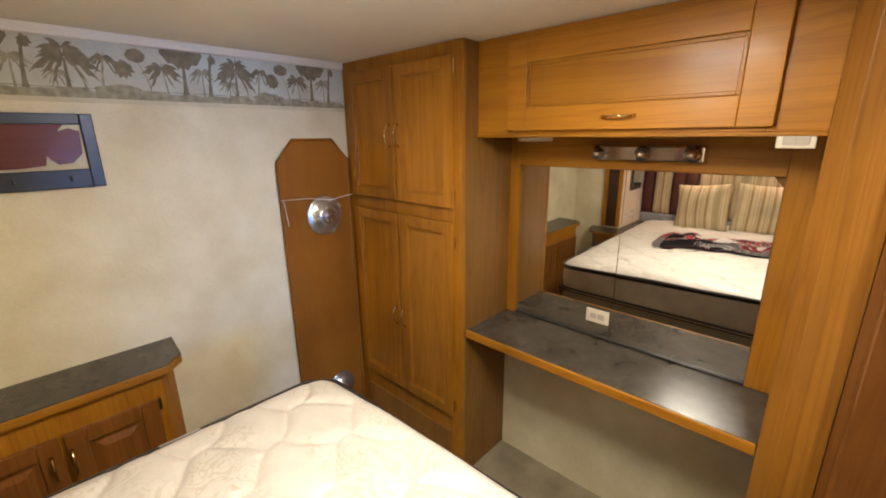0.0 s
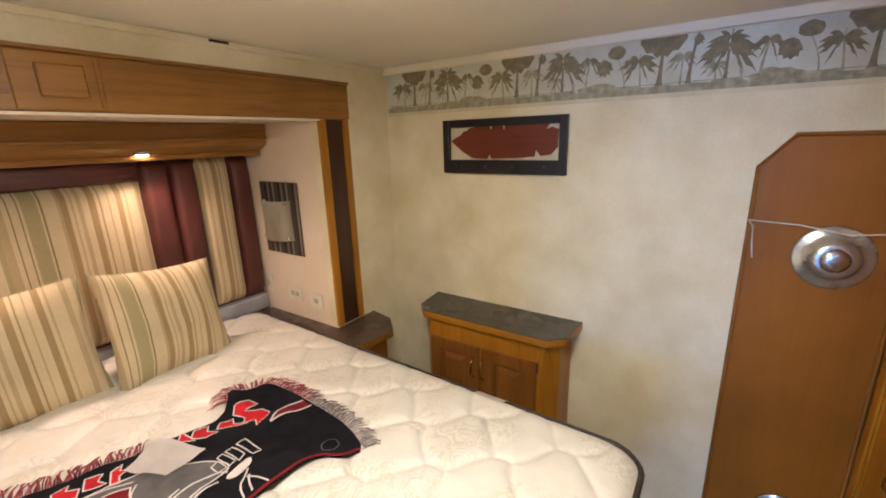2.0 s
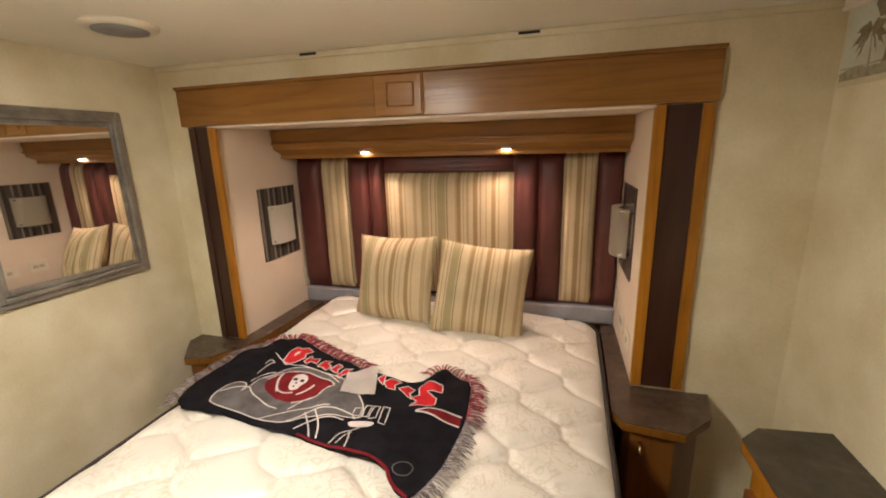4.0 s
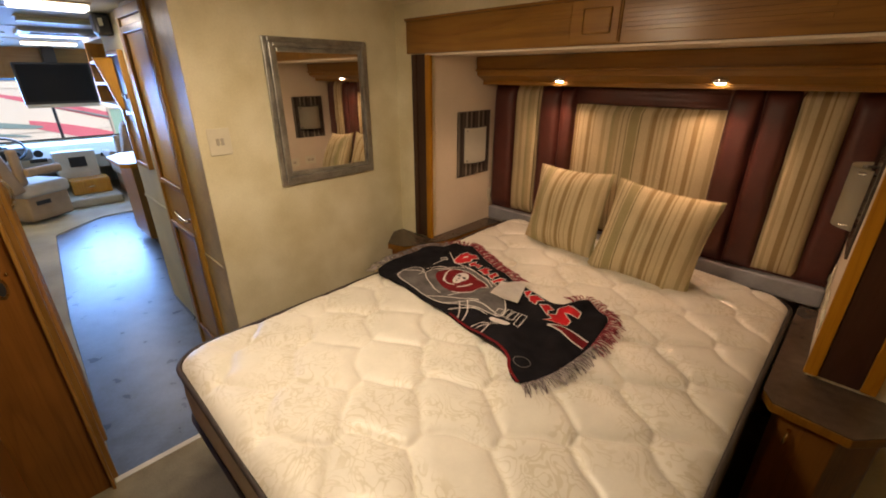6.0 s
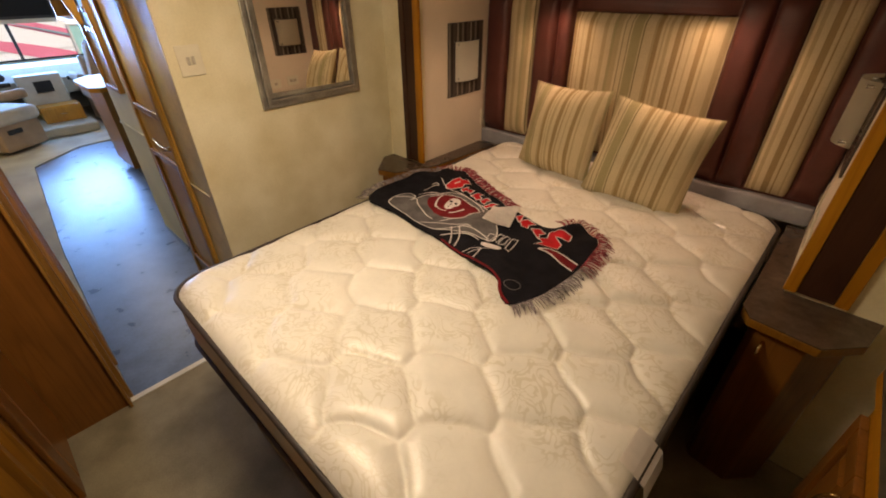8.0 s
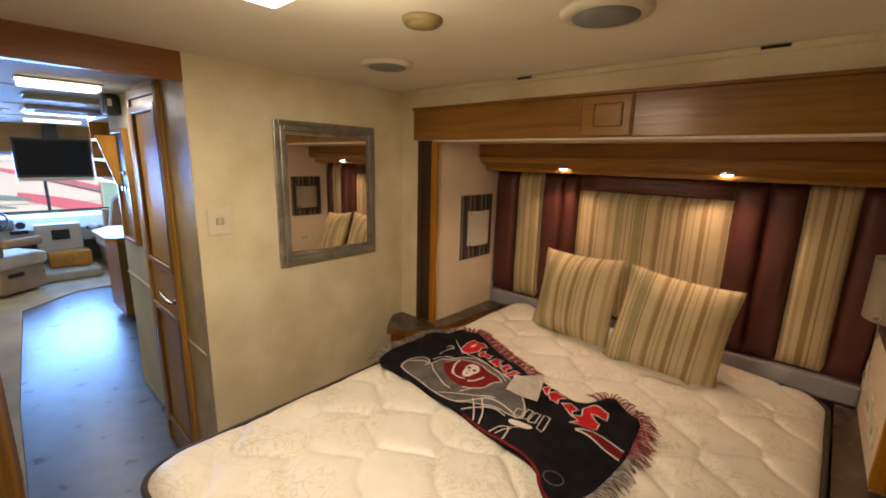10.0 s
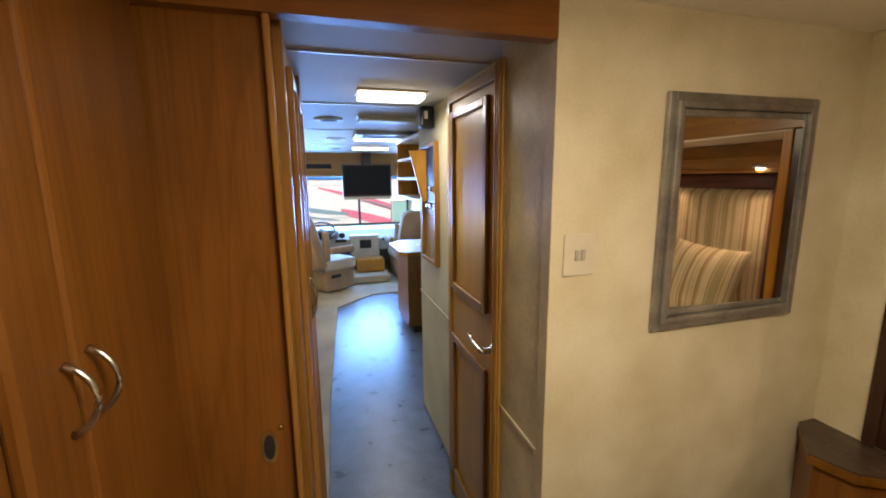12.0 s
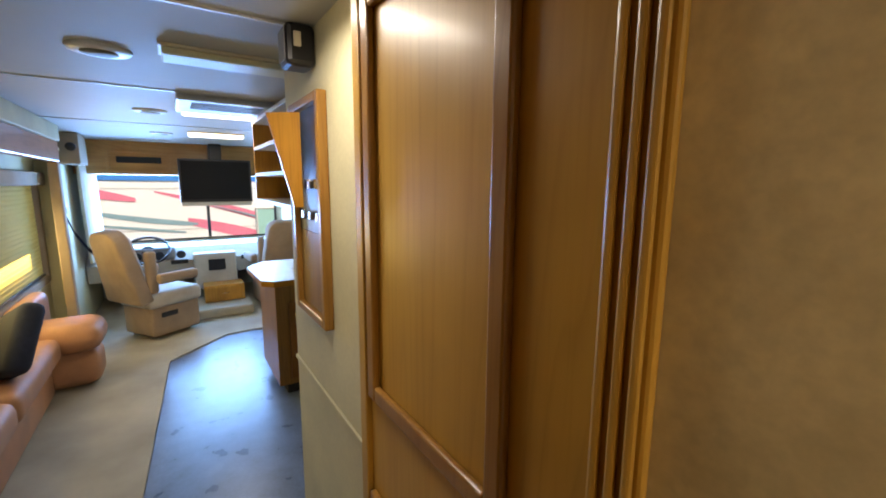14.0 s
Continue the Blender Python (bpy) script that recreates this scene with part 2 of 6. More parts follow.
black_cloth = mottled("black_knit", (0.010, 0.009, 0.012), 0.95, big=20.0, fine=700, var=0.4, bumps=0.6, spec=0.1)
grey_cloth = mottled("grey_knit", (0.13, 0.12, 0.12), 0.95, big=20.0, fine=700, var=0.3, bumps=0.6, spec=0.1)
red_cloth = mottled("red_knit", (0.55, 0.022, 0.03), 0.95, big=20.0, fine=700, var=0.25, bumps=0.6, spec=0.1)
deepred_cloth = mottled("deep_red_knit", (0.17, 0.014, 0.018), 0.95, big=20.0, fine=700, var=0.25, bumps=0.6, spec=0.1)
white_cloth = mottled("white_knit", (0.66, 0.60, 0.58), 0.95, big=20.0, fine=700, var=0.15, bumps=0.6, spec=0.1)
fringe_grey = mottled("grey_yarn", (0.24, 0.20, 0.20), 0.95, big=60.0, var=0.5, bumps=0.2, spec=0.1)
fringe_red = mottled("red_yarn", (0.30, 0.07, 0.085), 0.95, big=60.0, var=0.5, bumps=0.2, spec=0.1)
paper = mottled("white_paper", (0.84, 0.78, 0.74), 0.7, big=12.0, var=0.08, bumps=0.05)
chrome = mottled("chrome", (0.78, 0.78, 0.78), 0.10, 1.0, big=8.0, var=0.05, bumps=0)
brass = mottled("polished_brass", (0.80, 0.60, 0.30), 0.16, 1.0, big=12.0, var=0.1, bumps=0)
nickel = mottled("brushed_nickel", (0.62, 0.60, 0.56), 0.25, 1.0, big=20.0, var=0.1, bumps=0.02)
cover_metal = mottled("dull_chrome", (0.60, 0.60, 0.57), 0.24, 0.85, big=8.0, var=0.1, bumps=0)
silver_frame = mottled("pewter_frame", (0.38, 0.37, 0.34), 0.33, 0.7, big=14.0, fine=120, var=0.3, bumps=0.1)
black_frame = mottled("black_painted_wood", (0.012, 0.011, 0.013), 0.35, big=20.0, var=0.3, bumps=0.05)
white_plastic = mottled("ivory_plastic", (0.70, 0.64, 0.50), 0.35, big=20.0, var=0.04, bumps=0)
beige_plastic = mottled("beige_plastic", (0.46, 0.41, 0.33), 0.5, big=10.0, var=0.08, bumps=0.03)
amber_plastic = mottled("amber_grille_plastic", (0.36, 0.27, 0.12), 0.5, big=12.0, var=0.15, bumps=0.05)
olive_plastic = mottled("olive_grille_plastic", (0.20, 0.185, 0.13), 0.6, big=10.0, var=0.1, bumps=0.03)
grey_plastic = mottled("grey_plastic", (0.22, 0.22, 0.22), 0.5, big=10.0, var=0.1, bumps=0.03)
black_plastic = mottled("black_plastic", (0.015, 0.015, 0.017), 0.35, big=10.0, var=0.2, bumps=0.03)
screen_mat = mottled("dark_screen", (0.004, 0.004, 0.005), 0.55, big=4.0, var=0.1, bumps=0, spec=0.2)
shade_mat = mottled("frosted_shade", (0.86, 0.80, 0.66), 0.45, big=6.0, var=0.05, bumps=0)
tan_leather = mottled("tan_upholstery", (0.44, 0.21, 0.11), 0.55, big=5.0, fine=160, var=0.18, bumps=0.2, dist=0.001)
seat_fabric = mottled("beige_seat_fabric", (0.36, 0.275, 0.195), 0.9, big=6.0, fine=260, var=0.12, bumps=0.4)
navy_cloth = mottled("navy_cloth", (0.018, 0.024, 0.045), 0.9, big=12.0, var=0.3, bumps=0.3)
cream_cloth = mottled("cream_curtain", (0.74, 0.69, 0.60), 0.9, big=8.0, fine=240, var=0.1, bumps=0.3)
slide_wood = wood("pinkish_fascia_wood", (0.50, 0.25, 0.13), (0.38, 0.18, 0.085), "x", 0.35, 0.3, 0.6)
front_wood = wood("front_cupboard_wood", (0.50, 0.24, 0.075), (0.36, 0.16, 0.045), "y", 0.4, 0.2)
chair_tan = mottled("tan_seat_upholstery", (0.31, 0.22, 0.155), 0.85, big=6.0, fine=240, var=0.15, bumps=0.4)
# Cushion cloth, paled to show windshield daylight falling on it.
seat_daylit = mottled("daylit_seat_cushion", (0.50, 0.45, 0.40), 0.85, big=8.0, fine=240, var=0.1, bumps=0.4)
amber_wood = wood("amber_maple", (0.62, 0.30, 0.045), (0.50, 0.21, 0.03), "z", 0.35, 0.3, 0.5)
metal_trim = mottled("white_metal_trim", (0.62, 0.62, 0.62), 0.35, 0.3, big=8.0, var=0.1, bumps=0)
gap_mat = mottled("dark_gap", (0.02, 0.017, 0.015), 0.8, big=10.0, var=0.3, bumps=0)
under_mat = mottled("grey_underlay", (0.30, 0.30, 0.33), 0.8, big=10.0, var=0.15, bumps=0.1)
lens_mat = glow("lamp_lens", (1.0, 0.97, 0.90), 5.0)
lens_cool = glow("fluorescent_lens", (1.0, 0.99, 0.94), 4.0)
bulb_mat = glow("warm_bulb", (1.0, 0.88, 0.78), 26.0)
off_lens = mottled("unlit_lens", (0.62, 0.62, 0.46), 0.4, big=6.0, var=0.05, bumps=0)
CR, SG, BR, TN, OL = (0.62, 0.50, 0.315), (0.40, 0.335, 0.18), (0.37, 0.26, 0.13), (0.47, 0.365, 0.21), (0.25, 0.20, 0.105)
BANDS = [(0.0, TN), (0.05, CR), (0.075, OL), (0.085, CR), (0.125, OL), (0.135, CR), (0.15, SG), (0.235, CR), (0.248, OL), (0.258, CR), (0.34, TN), (0.36, BR), (0.40, CR), (0.425, TN), (0.435, CR), (0.46, TN), (0.485, CR), (0.53, BR), (0.575, CR),
         (0.60, BR), (0.61, CR), (0.66, TN), (0.67, CR), (0.715, BR), (0.76, CR), (0.785, TN), (0.80, CR), (0.88, TN), (0.92, CR), (0.97, SG)]
STR = [(max(0.0, 1 - (BANDS[i + 1][0] if i + 1 < len(BANDS) else 1.0)), c) for i, (p, c) in reversed(list(enumerate(BANDS)))] + [(1.0, TN)]
stripe_cloth = striped("striped_cloth", "x", 0.50, STR, phase=0.39)
pillow_cloth = striped("pillow_cloth", "x", 0.43, STR, phase=0.215)
plate_mat = striped("striped_plate", "y", 0.11, [(0.0, (0.05, 0.04, 0.035)), (0.2, (0.20, 0.17, 0.14)), (0.35, (0.07, 0.055, 0.045)), (0.6, (0.30, 0.26, 0.21)), (0.7, (0.09, 0.07, 0.06)), (1.0, (0.1, 0.1, 0.1))], 0.2)
mirror_mat, _nt, _b = nodes("mirror_glass", 0.015, 1.0)
_b.inputs["Base Color"].default_value = (0.86, 0.87, 0.85, 1)
glass_mat, _nt, _b = nodes("clear_glass", 0.02)
_b.inputs["Base Color"].default_value = (0.95, 0.97, 0.97, 1)
_b.inputs["Transmission Weight"].default_value, _b.inputs["IOR"].default_value = 1.0, 1.1
shade_yellow = mottled("pleated_yellow_shade", (0.80, 0.64, 0.22), 0.8, big=4.0, var=0.06, bumps=0)
_nt = shade_yellow.node_tree
_tr, _mx = add(_nt, "BsdfTranslucent", Color=(1.0, 0.82, 0.32, 1)), add(_nt, "MixShader", Fac=0.7)
_nt.links.new(_nt.nodes["Principled BSDF"].outputs[0], _mx.inputs[1]), _nt.links.new(_tr.outputs[0], _mx.inputs[2])
_nt.links.new(_mx.outputs[0], _nt.nodes["Material Output"].inputs["Surface"])
asphalt = mottled("asphalt", (0.10, 0.10, 0.10), 0.9, big=0.6, fine=60, var=0.3, bumps=0.4)
coach_white = mottled("white_gelcoat", (0.80, 0.80, 0.80), 0.25, big=1.0, var=0.03, bumps=0)
coach_red = mottled("red_gelcoat", (0.74, 0.20, 0.30), 0.3, big=2.0, var=0.05, bumps=0)
coach_blue = mottled("teal_gelcoat", (0.22, 0.36, 0.42), 0.3, big=2.0, var=0.05, bumps=0)
# Blue for an added band, standing in for the strip atop the windshield.
top_strip_blue = mottled("blue_strip_standin", (0.03, 0.22, 0.62), 0.3, big=2.0, var=0.05, bumps=0)
coach_pane = mottled("tinted_pane", (0.30, 0.55, 0.52), 0.15, big=2.0, var=0.05, bumps=0)
coach_shell = mottled("exterior_shell", (0.5, 0.48, 0.44), 0.5, big=1.0, var=0.05, bumps=0)


# ---- builders ----
def thing(name, loc, label, category, group="", kind=""):
    e = new(name)
    e.location = loc
    e.empty_display_size = 0.1
    return tagged(e, label, category, group, kind)


def origin(ob):
    v = Vector((0, 0, 0))
    while ob is not None:
        v += ob.location
        ob = ob.parent
    return v


def part(name, bm, material, parent=None, label="", smooth=False, kind="", mats=None):
    """Links a bmesh, given in world coordinates, as one mesh under parent."""
    if parent is not None:
        bmesh.ops.translate(bm, verts=bm.verts, vec=-origin(parent))
    me = bpy.data.meshes.new(name)
    bm.to_mesh(me)
    bm.free()
    for m in (mats or [material]):
        me.materials.append(m)
    if smooth:
        me.polygons.foreach_set("use_smooth", [True] * len(me.polygons))
    ob = new(name, me)
    ob.parent = parent
    return tagged(ob, label, kind=kind)


def add_box(bm, x0, x1, y0, y1, z0, z1, mi=0):
    vs = [bm.verts.new((x, y, z)) for x in (x0, x1) for y in (y0, y1) for z in (z0, z1)]
    for q in ((0, 1, 3, 2), (4, 6, 7, 5), (0, 4, 5, 1), (2, 3, 7, 6), (0, 2, 6, 4), (1, 5, 7, 3)):
        f = bm.faces.new([vs[i] for i in q])
        f.material_index = mi
    return vs


def box(name, b, material, parent=None, bevel=0.0, label="", seg=2, smooth=False, kind=""):
    bm = bmesh.new()
    add_box(bm, *b)
    if bevel:
        bmesh.ops.bevel(bm, geom=bm.edges[:], offset=bevel, segments=seg, affect="EDGES", profile=0.5)
    return part(name, bm, material, parent, label, smooth, kind)


def boxes(name, bs, material, parent=None, bevel=0.0, label="", kind=""):
    bm = bmesh.new()
    for b in bs:
        add_box(bm, *b)
    if bevel:
        bmesh.ops.bevel(bm, geom=bm.edges[:], offset=bevel, segments=2, affect="EDGES", profile=0.5)
    return part(name, bm, material, parent, label, False, kind)


def add_prism(bm, pts, lo, hi, axis="z", mi=0):
    """A prism of a flat outline between two heights along an axis."""
    def p(a, b, h):
        return {"z": (a, b, h), "x": (h, a, b), "y": (a, h, b)}[axis]
    A = [bm.verts.new(p(a, b, lo)) for a, b in pts]
    B = [bm.verts.new(p(a, b, hi)) for a, b in pts]
    fs = [bm.faces.new(A), bm.faces.new(B)]
    n = len(pts)
    for i in range(n):
        fs.append(bm.faces.new((A[i], A[(i + 1) % n], B[(i + 1) % n], B[i])))
    for f in fs:
        f.material_index = mi
    return fs


def prism(name, pts, lo, hi, axis, material, parent=None, bevel=0.0, label="", smooth=False, kind=""):
    bm = bmesh.new()
    add_prism(bm, pts, lo, hi, axis)
    bmesh.ops.recalc_face_normals(bm, faces=bm.faces[:])
    if bevel:
        bmesh.ops.bevel(bm, geom=bm.edges[:], offset=bevel, segments=2, affect="EDGES", profile=0.5)
    return part(name, bm, material, parent, label, smooth, kind)


def add_tube(bm, pts, r, n=10, closed=False):
    """A tube along a line of points."""
    pts = [Vector(p) for p in pts]
    k = len(pts)
    rings = []
    up = Vector((0, 0, 1))
    for i, p in enumerate(pts):
        a = pts[(i - 1) % k] if closed or i else pts[0]
        b = pts[(i + 1) % k] if closed or i < k - 1 else pts[-1]
        d = (b - a).normalized()
        u = d.cross(up)
        if u.length < 0.1:
            u = d.cross(Vector((1, 0, 0)))
        u.normalize()
        v = d.cross(u).normalized()
        rr = r[i] if isinstance(r, (list, tuple)) else r
        rings.append([bm.verts.new(p + rr * (math.cos(2 * math.pi * j / n) * u + math.sin(2 * math.pi * j / n) * v)) for j in range(n)])
    for i in range(k if closed else k - 1):
        A, B = rings[i], rings[(i + 1) % k]
        for j in range(n):
            bm.faces.new((A[j], A[(j + 1) % n], B[(j + 1) % n], B[j]))
    if not closed:
        bm.faces.new(rings[0]), bm.faces.new(rings[-1][::-1])


def tube(name, pts, r, material, parent=None, n=10, closed=False, label=""):
    bm = bmesh.new()
    add_tube(bm, pts, r, n, closed)
    bmesh.ops.recalc_face_normals(bm, faces=bm.faces[:])
    return part(name, bm, material, parent, label, True)


def lathe(name, centre, axis, profile, material, parent=None, n=32, label=""):
    """Turns a profile of (radius, height) round an axis vector at a centre."""
    bm = bmesh.new()
    ax = Vector(axis).normalized()
    u = ax.cross(Vector((0.3, 0.2, 0.9))).normalized()
    v = ax.cross(u)
    rings = []
    for r, h in profile:
        rings.append([bm.verts.new(Vector(centre) + ax * h + max(r, 1e-4) * (math.cos(2 * math.pi * j / n) * u + math.sin(2 * math.pi * j / n) * v)) for j in range(n)])
    for A, B in zip(rings, rings[1:]):
        for j in range(n):
            bm.faces.new((A[j], A[(j + 1) % n], B[(j + 1) % n], B[j]))
    bm.faces.new(rings[0][::-1]), bm.faces.new(rings[-1])
    bmesh.ops.recalc_face_normals(bm, faces=bm.faces[:])
    return part(name, bm, material, parent, label, True)


def soft_box(name, b, material, parent=None, r=0.05, label="", puff=0.0):
    """An upholstered block with round edges and a slight crown."""
    bm = bmesh.new()
    add_box(bm, *b)
    bmesh.ops.bevel(bm, geom=bm.edges[:], offset=r, segments=4, affect="EDGES", profile=0.5)
    return part(name, bm, material, parent, label, True)


def frame_boxes(a0, a1, b0, b1, w):
    """Four strips round a rectangle, butted: (a0, a1, b0, b1) each."""
    return [(a0, a0 + w, b0, b1), (a1 - w, a1, b0, b1), (a0 + w, a1 - w, b0, b0 + w), (a0 + w, a1 - w, b1 - w, b1)]


def place(axis, s, a, b):
    """Box numbers from a face axis, its span s, and spans a (across) and b (up)."""
    return (s[0], s[1], a[0], a[1], b[0], b[1]) if axis == "x" else (a[0], a[1], s[0], s[1], b[0], b[1])


def pull(name, parent, p, out, along=(0, 0, 1), length=0.1, material=None, r=0.0042):
    """A bow handle on two rosettes."""
    p, out, al = Vector(p), Vector(out), Vector(along)
    pts = [p + al * (length * (i / 10 - 0.5)) + out * (0.030 * math.sin(math.pi * i / 10) ** 0.6 + 0.001) for i in range(11)]
    ob = tube(name, pts, [r * (1.5 if i in (0, 10) else 1.0) for i in range(11)], material or brass, parent, 8)
    return ob


def panel_door(parent, axis, face, out, a, b, mat_v, mat_h, name="door", stile=0.055, t=0.019, handle=None, label="", hmat=None, raised=True, hlen=0.1):
    """A framed cabinet door: stiles, rails, recessed field with a raised panel. face: plane it lies on; out: +1 or -1."""
    s = lambda d0, d1: tuple(sorted((face + out * d0, face + out * d1)))
    bm = bmesh.new()
    a0, a1, b0, b1 = a[0], a[1], b[0], b[1]
    for k, (c0, c1, e0, e1) in enumerate(frame_boxes(a0, a1, b0, b1, stile)):
        add_box(bm, *place(axis, s(0, t), (c0, c1), (e0, e1)), mi=0)
    bmesh.ops.bevel(bm, geom=bm.edges[:], offset=0.003, segments=2, affect="EDGES", profile=0.5)
    d = part(name, bm, mat_v, parent, label)
    w = stile
    if not raised:
        boxes("bead", [place(axis, s(0, t * 0.68), (c0, c1), (e0, e1)) for c0, c1, e0, e1 in frame_boxes(a0 + w + 0.0005, a1 - w - 0.0005, b0 + w + 0.0005, b1 - w - 0.0005, 0.011)], mat_v, d, 0.002, "moulded bead round the panel")
    bm = bmesh.new()
    add_box(bm, *place(axis, s(0.001, t * 0.35), (a0 + w, a1 - w), (b0 + w, b1 - w)))
    if raised:
        g = w + 0.018
        lo = face + out * t * 0.35
        hi = face + out * t * 0.85
        o = [(a0 + g, b0 + g), (a1 - g, b0 + g), (a1 - g, b1 - g), (a0 + g, b1 - g)]
        q = g + 0.022
        i_ = [(a0 + q, b0 + q), (a1 - q, b0 + q), (a1 - q, b1 - q), (a0 + q, b1 - q)]
        P = lambda c, h: (h, c[0], c[1]) if axis == "x" else (c[0], h, c[1])
        if a1 - a0 > 2 * q + 0.02 and b1 - b0 > 2 * q + 0.02:
            O, I = [bm.verts.new(P(c, lo)) for c in o], [bm.verts.new(P(c, hi)) for c in i_]
            bm.faces.new(I)
            for k in range(4):
                bm.faces.new((O[k], O[(k + 1) % 4], I[(k + 1) % 4], I[k]))
    bmesh.ops.recalc_face_normals(bm, faces=bm.faces[:])
    part("panel", bm, mat_v, d)
    if handle:
        c, e, along = handle
        base = Vector((face + out * t, c, e)) if axis == "x" else Vector((c, face + out * t, e))
        outv = Vector((out, 0, 0)) if axis == "x" else Vector((0, out, 0))
        pull("handle", d, base, outv, along, hlen, hmat or brass)
    return d


CEIL, BFLOOR = 2.055, 0.04
XR, XF, YS, YM = -1.36, 1.10, 0.095, 2.472

# ---- structure ----
def S(name, b, material, label="", bevel=0.0, category=""):
    ob = box(name, b, material, None, bevel)
    return tagged(ob, label, category, kind="structure")


S("wall_rear", (XR - 0.05, XR, -0.75, YM + 0.05, 0, CEIL), wall_paper, "cream mottled wallpaper wall")
S("wall_vanity", (XR, 2.30, YM, YM + 0.05, 0, CEIL), oak_side, "oak veneered wall behind the vanity")
S("wall_slide_rear_return", (XR, -0.895, YS - 0.05, YS, 0, CEIL), wall_paper, "cream wallpaper return beside the bed slide")
S("wall_slide_front_return", (0.857, XF, YS - 0.05, YS, 0, CEIL), wall_paper, "cream wallpaper return beside the bed slide")
S("wall_slide_lintel", (-0.895, 0.857, YS - 0.05, YS, 1.83, CEIL), wall_paper, "cream wallpaper strip over the bed slide")
S("wall_slide_side_rear", (-0.945, -0.895, -0.72, YS - 0.05, 0, 1.85), slide_wall, "pale vinyl side wall of the bed slide")
S("wall_slide_side_front", (0.857, 0.907, -0.72, YS - 0.05, 0, 1.85), slide_wall, "pale vinyl side wall of the bed slide")
S("wall_slide_back", (-0.895, 0.857, -0.72, -0.67, 0, 1.85), slide_wall, "pale vinyl back wall of the bed slide")
S("ceiling_slide", (-0.895, 0.857, -0.67, YS - 0.05, 1.80, 1.85), slide_wall, "pale vinyl ceiling of the bed slide")
S("wall_mirror", (XF, XF + 0.04, YS - 0.05, 1.155, 0, CEIL), wall_paper, "cream mottled wallpaper wall with a mirror")
S("wall_doorway_header", (XF, XF + 0.04, 1.155, YM, 1.955, CEIL), oak_header, "oak header board over the bedroom doorway")
S("wall_pocket_door", (1.13, 1.16, 1.790, YM, 0.0, 1.955), oak_red, "flat wooden pocket door panel")
S("wall_hall_near", (XF + 0.0405, 1.42, 1.02, 1.150, 0, CEIL), wall_shaded, "wallpapered wall beside the hall door, shade toned into its colour")
S("wall_hall_far", (2.066, 2.93, 0.98, 1.06, 0, CEIL), wall_hall, "pale wallpapered hall wall")
S("wall_hall_over_door", (1.42, 2.0655, 1.02, 1.0995, 1.985, CEIL), wall_hall, "pale wall strip over the hall door")
S("wall_hall_end", (2.85, 2.93, 0.05, 0.98, 0, CEIL), wall_hall, "pale wall at the kitchen end")
S("wall_kitchen", (2.866, 8.4, 0.0, 0.05, 0, CEIL), wall_hall, "pale kitchen side wall")
S("wall_bath_side", (XF + 0.04, 2.79, 0.0, 0.05, 0, CEIL), wall_hall, "pale side wall")
S("wall_living_rear", (2.062, 2.13, 1.80, 2.60, 0, CEIL), wall_hall, "pale wall behind the hall cabinet")
S("floor_bedroom", (XR, 1.15, -0.72, YM, -0.05, BFLOOR), carpet_bed, "worn beige bedroom carpet", category="carpet")
tagged(prism("floor_hall", [(1.15, 1.0), (4.5, 0.6), (5.75, 0.6), (5.95, 0.8), (5.93, 1.07), (5.45, 1.57), (3.1, 1.72), (1.15, 1.77)], -0.03, 0.0, "z", vinyl), "worn grey vinyl hall floor, blue sky reflection tinted into its colour", "floor", kind="structure")
S("floor_kitchen", (1.15, 8.4, 0.0, 2.6, -0.06, -0.031), vinyl, "grey vinyl kitchen floor")
tagged(prism("floor_living", [(1.15, 1.772), (3.1, 1.722), (5.452, 1.573), (5.933, 1.074), (5.955, 0.8), (5.955, 0.05), (8.4, 0.05), (8.4, 2.6), (1.15, 2.6)], -0.03, 0.012, "z", carpet_living), "pale stained living room carpet", "carpet", kind="structure")
S("ceiling", (XR, XF + 0.04, YS, YM, CEIL, CEIL + 0.05), ceiling_mat, "smooth cream vinyl ceiling")
S("ceiling_hall", (XF + 0.04, 8.4, 0.0, 2.65, CEIL - 0.02, CEIL + 0.05), ceiling_dimmed, "white vinyl hall ceiling, dimness put into its grey colour")
for sx in (1.62, 2.56, 3.81, 5.35):
    S("trim_ceiling_seam", (sx, sx + 0.012, 0.1, 2.3, CEIL - 0.026, CEIL - 0.02), metal_trim, "narrow ceiling seam strip")
S("trim_threshold", (1.135, 1.165, 1.157, 1.776, 0.0, BFLOOR + 0.004), cream_cloth, "pale worn carpet edge at the doorway")
S("wall_living_side", (2.10, 6.62, 2.50, 2.55, 0, 0.62), wall_hall, "cream wall under the window")
S("wall_living_side_top", (2.10, 6.62, 2.50, 2.55, 1.62, CEIL), wall_hall, "cream wall over the window")
S("wall_living_side_rear", (2.10, 3.9, 2.50, 2.55, 0.62, 1.62), wall_hall, "cream wall behind the sofa")
S("wall_cab_side", (6.42, 8.4, 2.32, 2.37, 0, CEIL), wall_hall, "cream wall beside the driver")
S("wall_living_step", (6.62, 6.67, 2.37, 2.55, 0, CEIL), wall_hall, "wood end trim of the living room slide")
S("trim_slide_header", (2.131, 5.92, 2.20, 2.27, 1.735, 1.905), slide_wood, "oak fascia along the living room slide", 0.01)
S("trim_slide_soffit", (2.131, 6.40, 2.27, 2.50, 1.85, 1.88), wall_hall, "soffit over the sofa")
S("trim_slide_crown", (2.131, 5.93, 2.185, 2.27, 1.906, CEIL - 0.021), wall_hall, "cream crown over the slide fascia", 0.008)
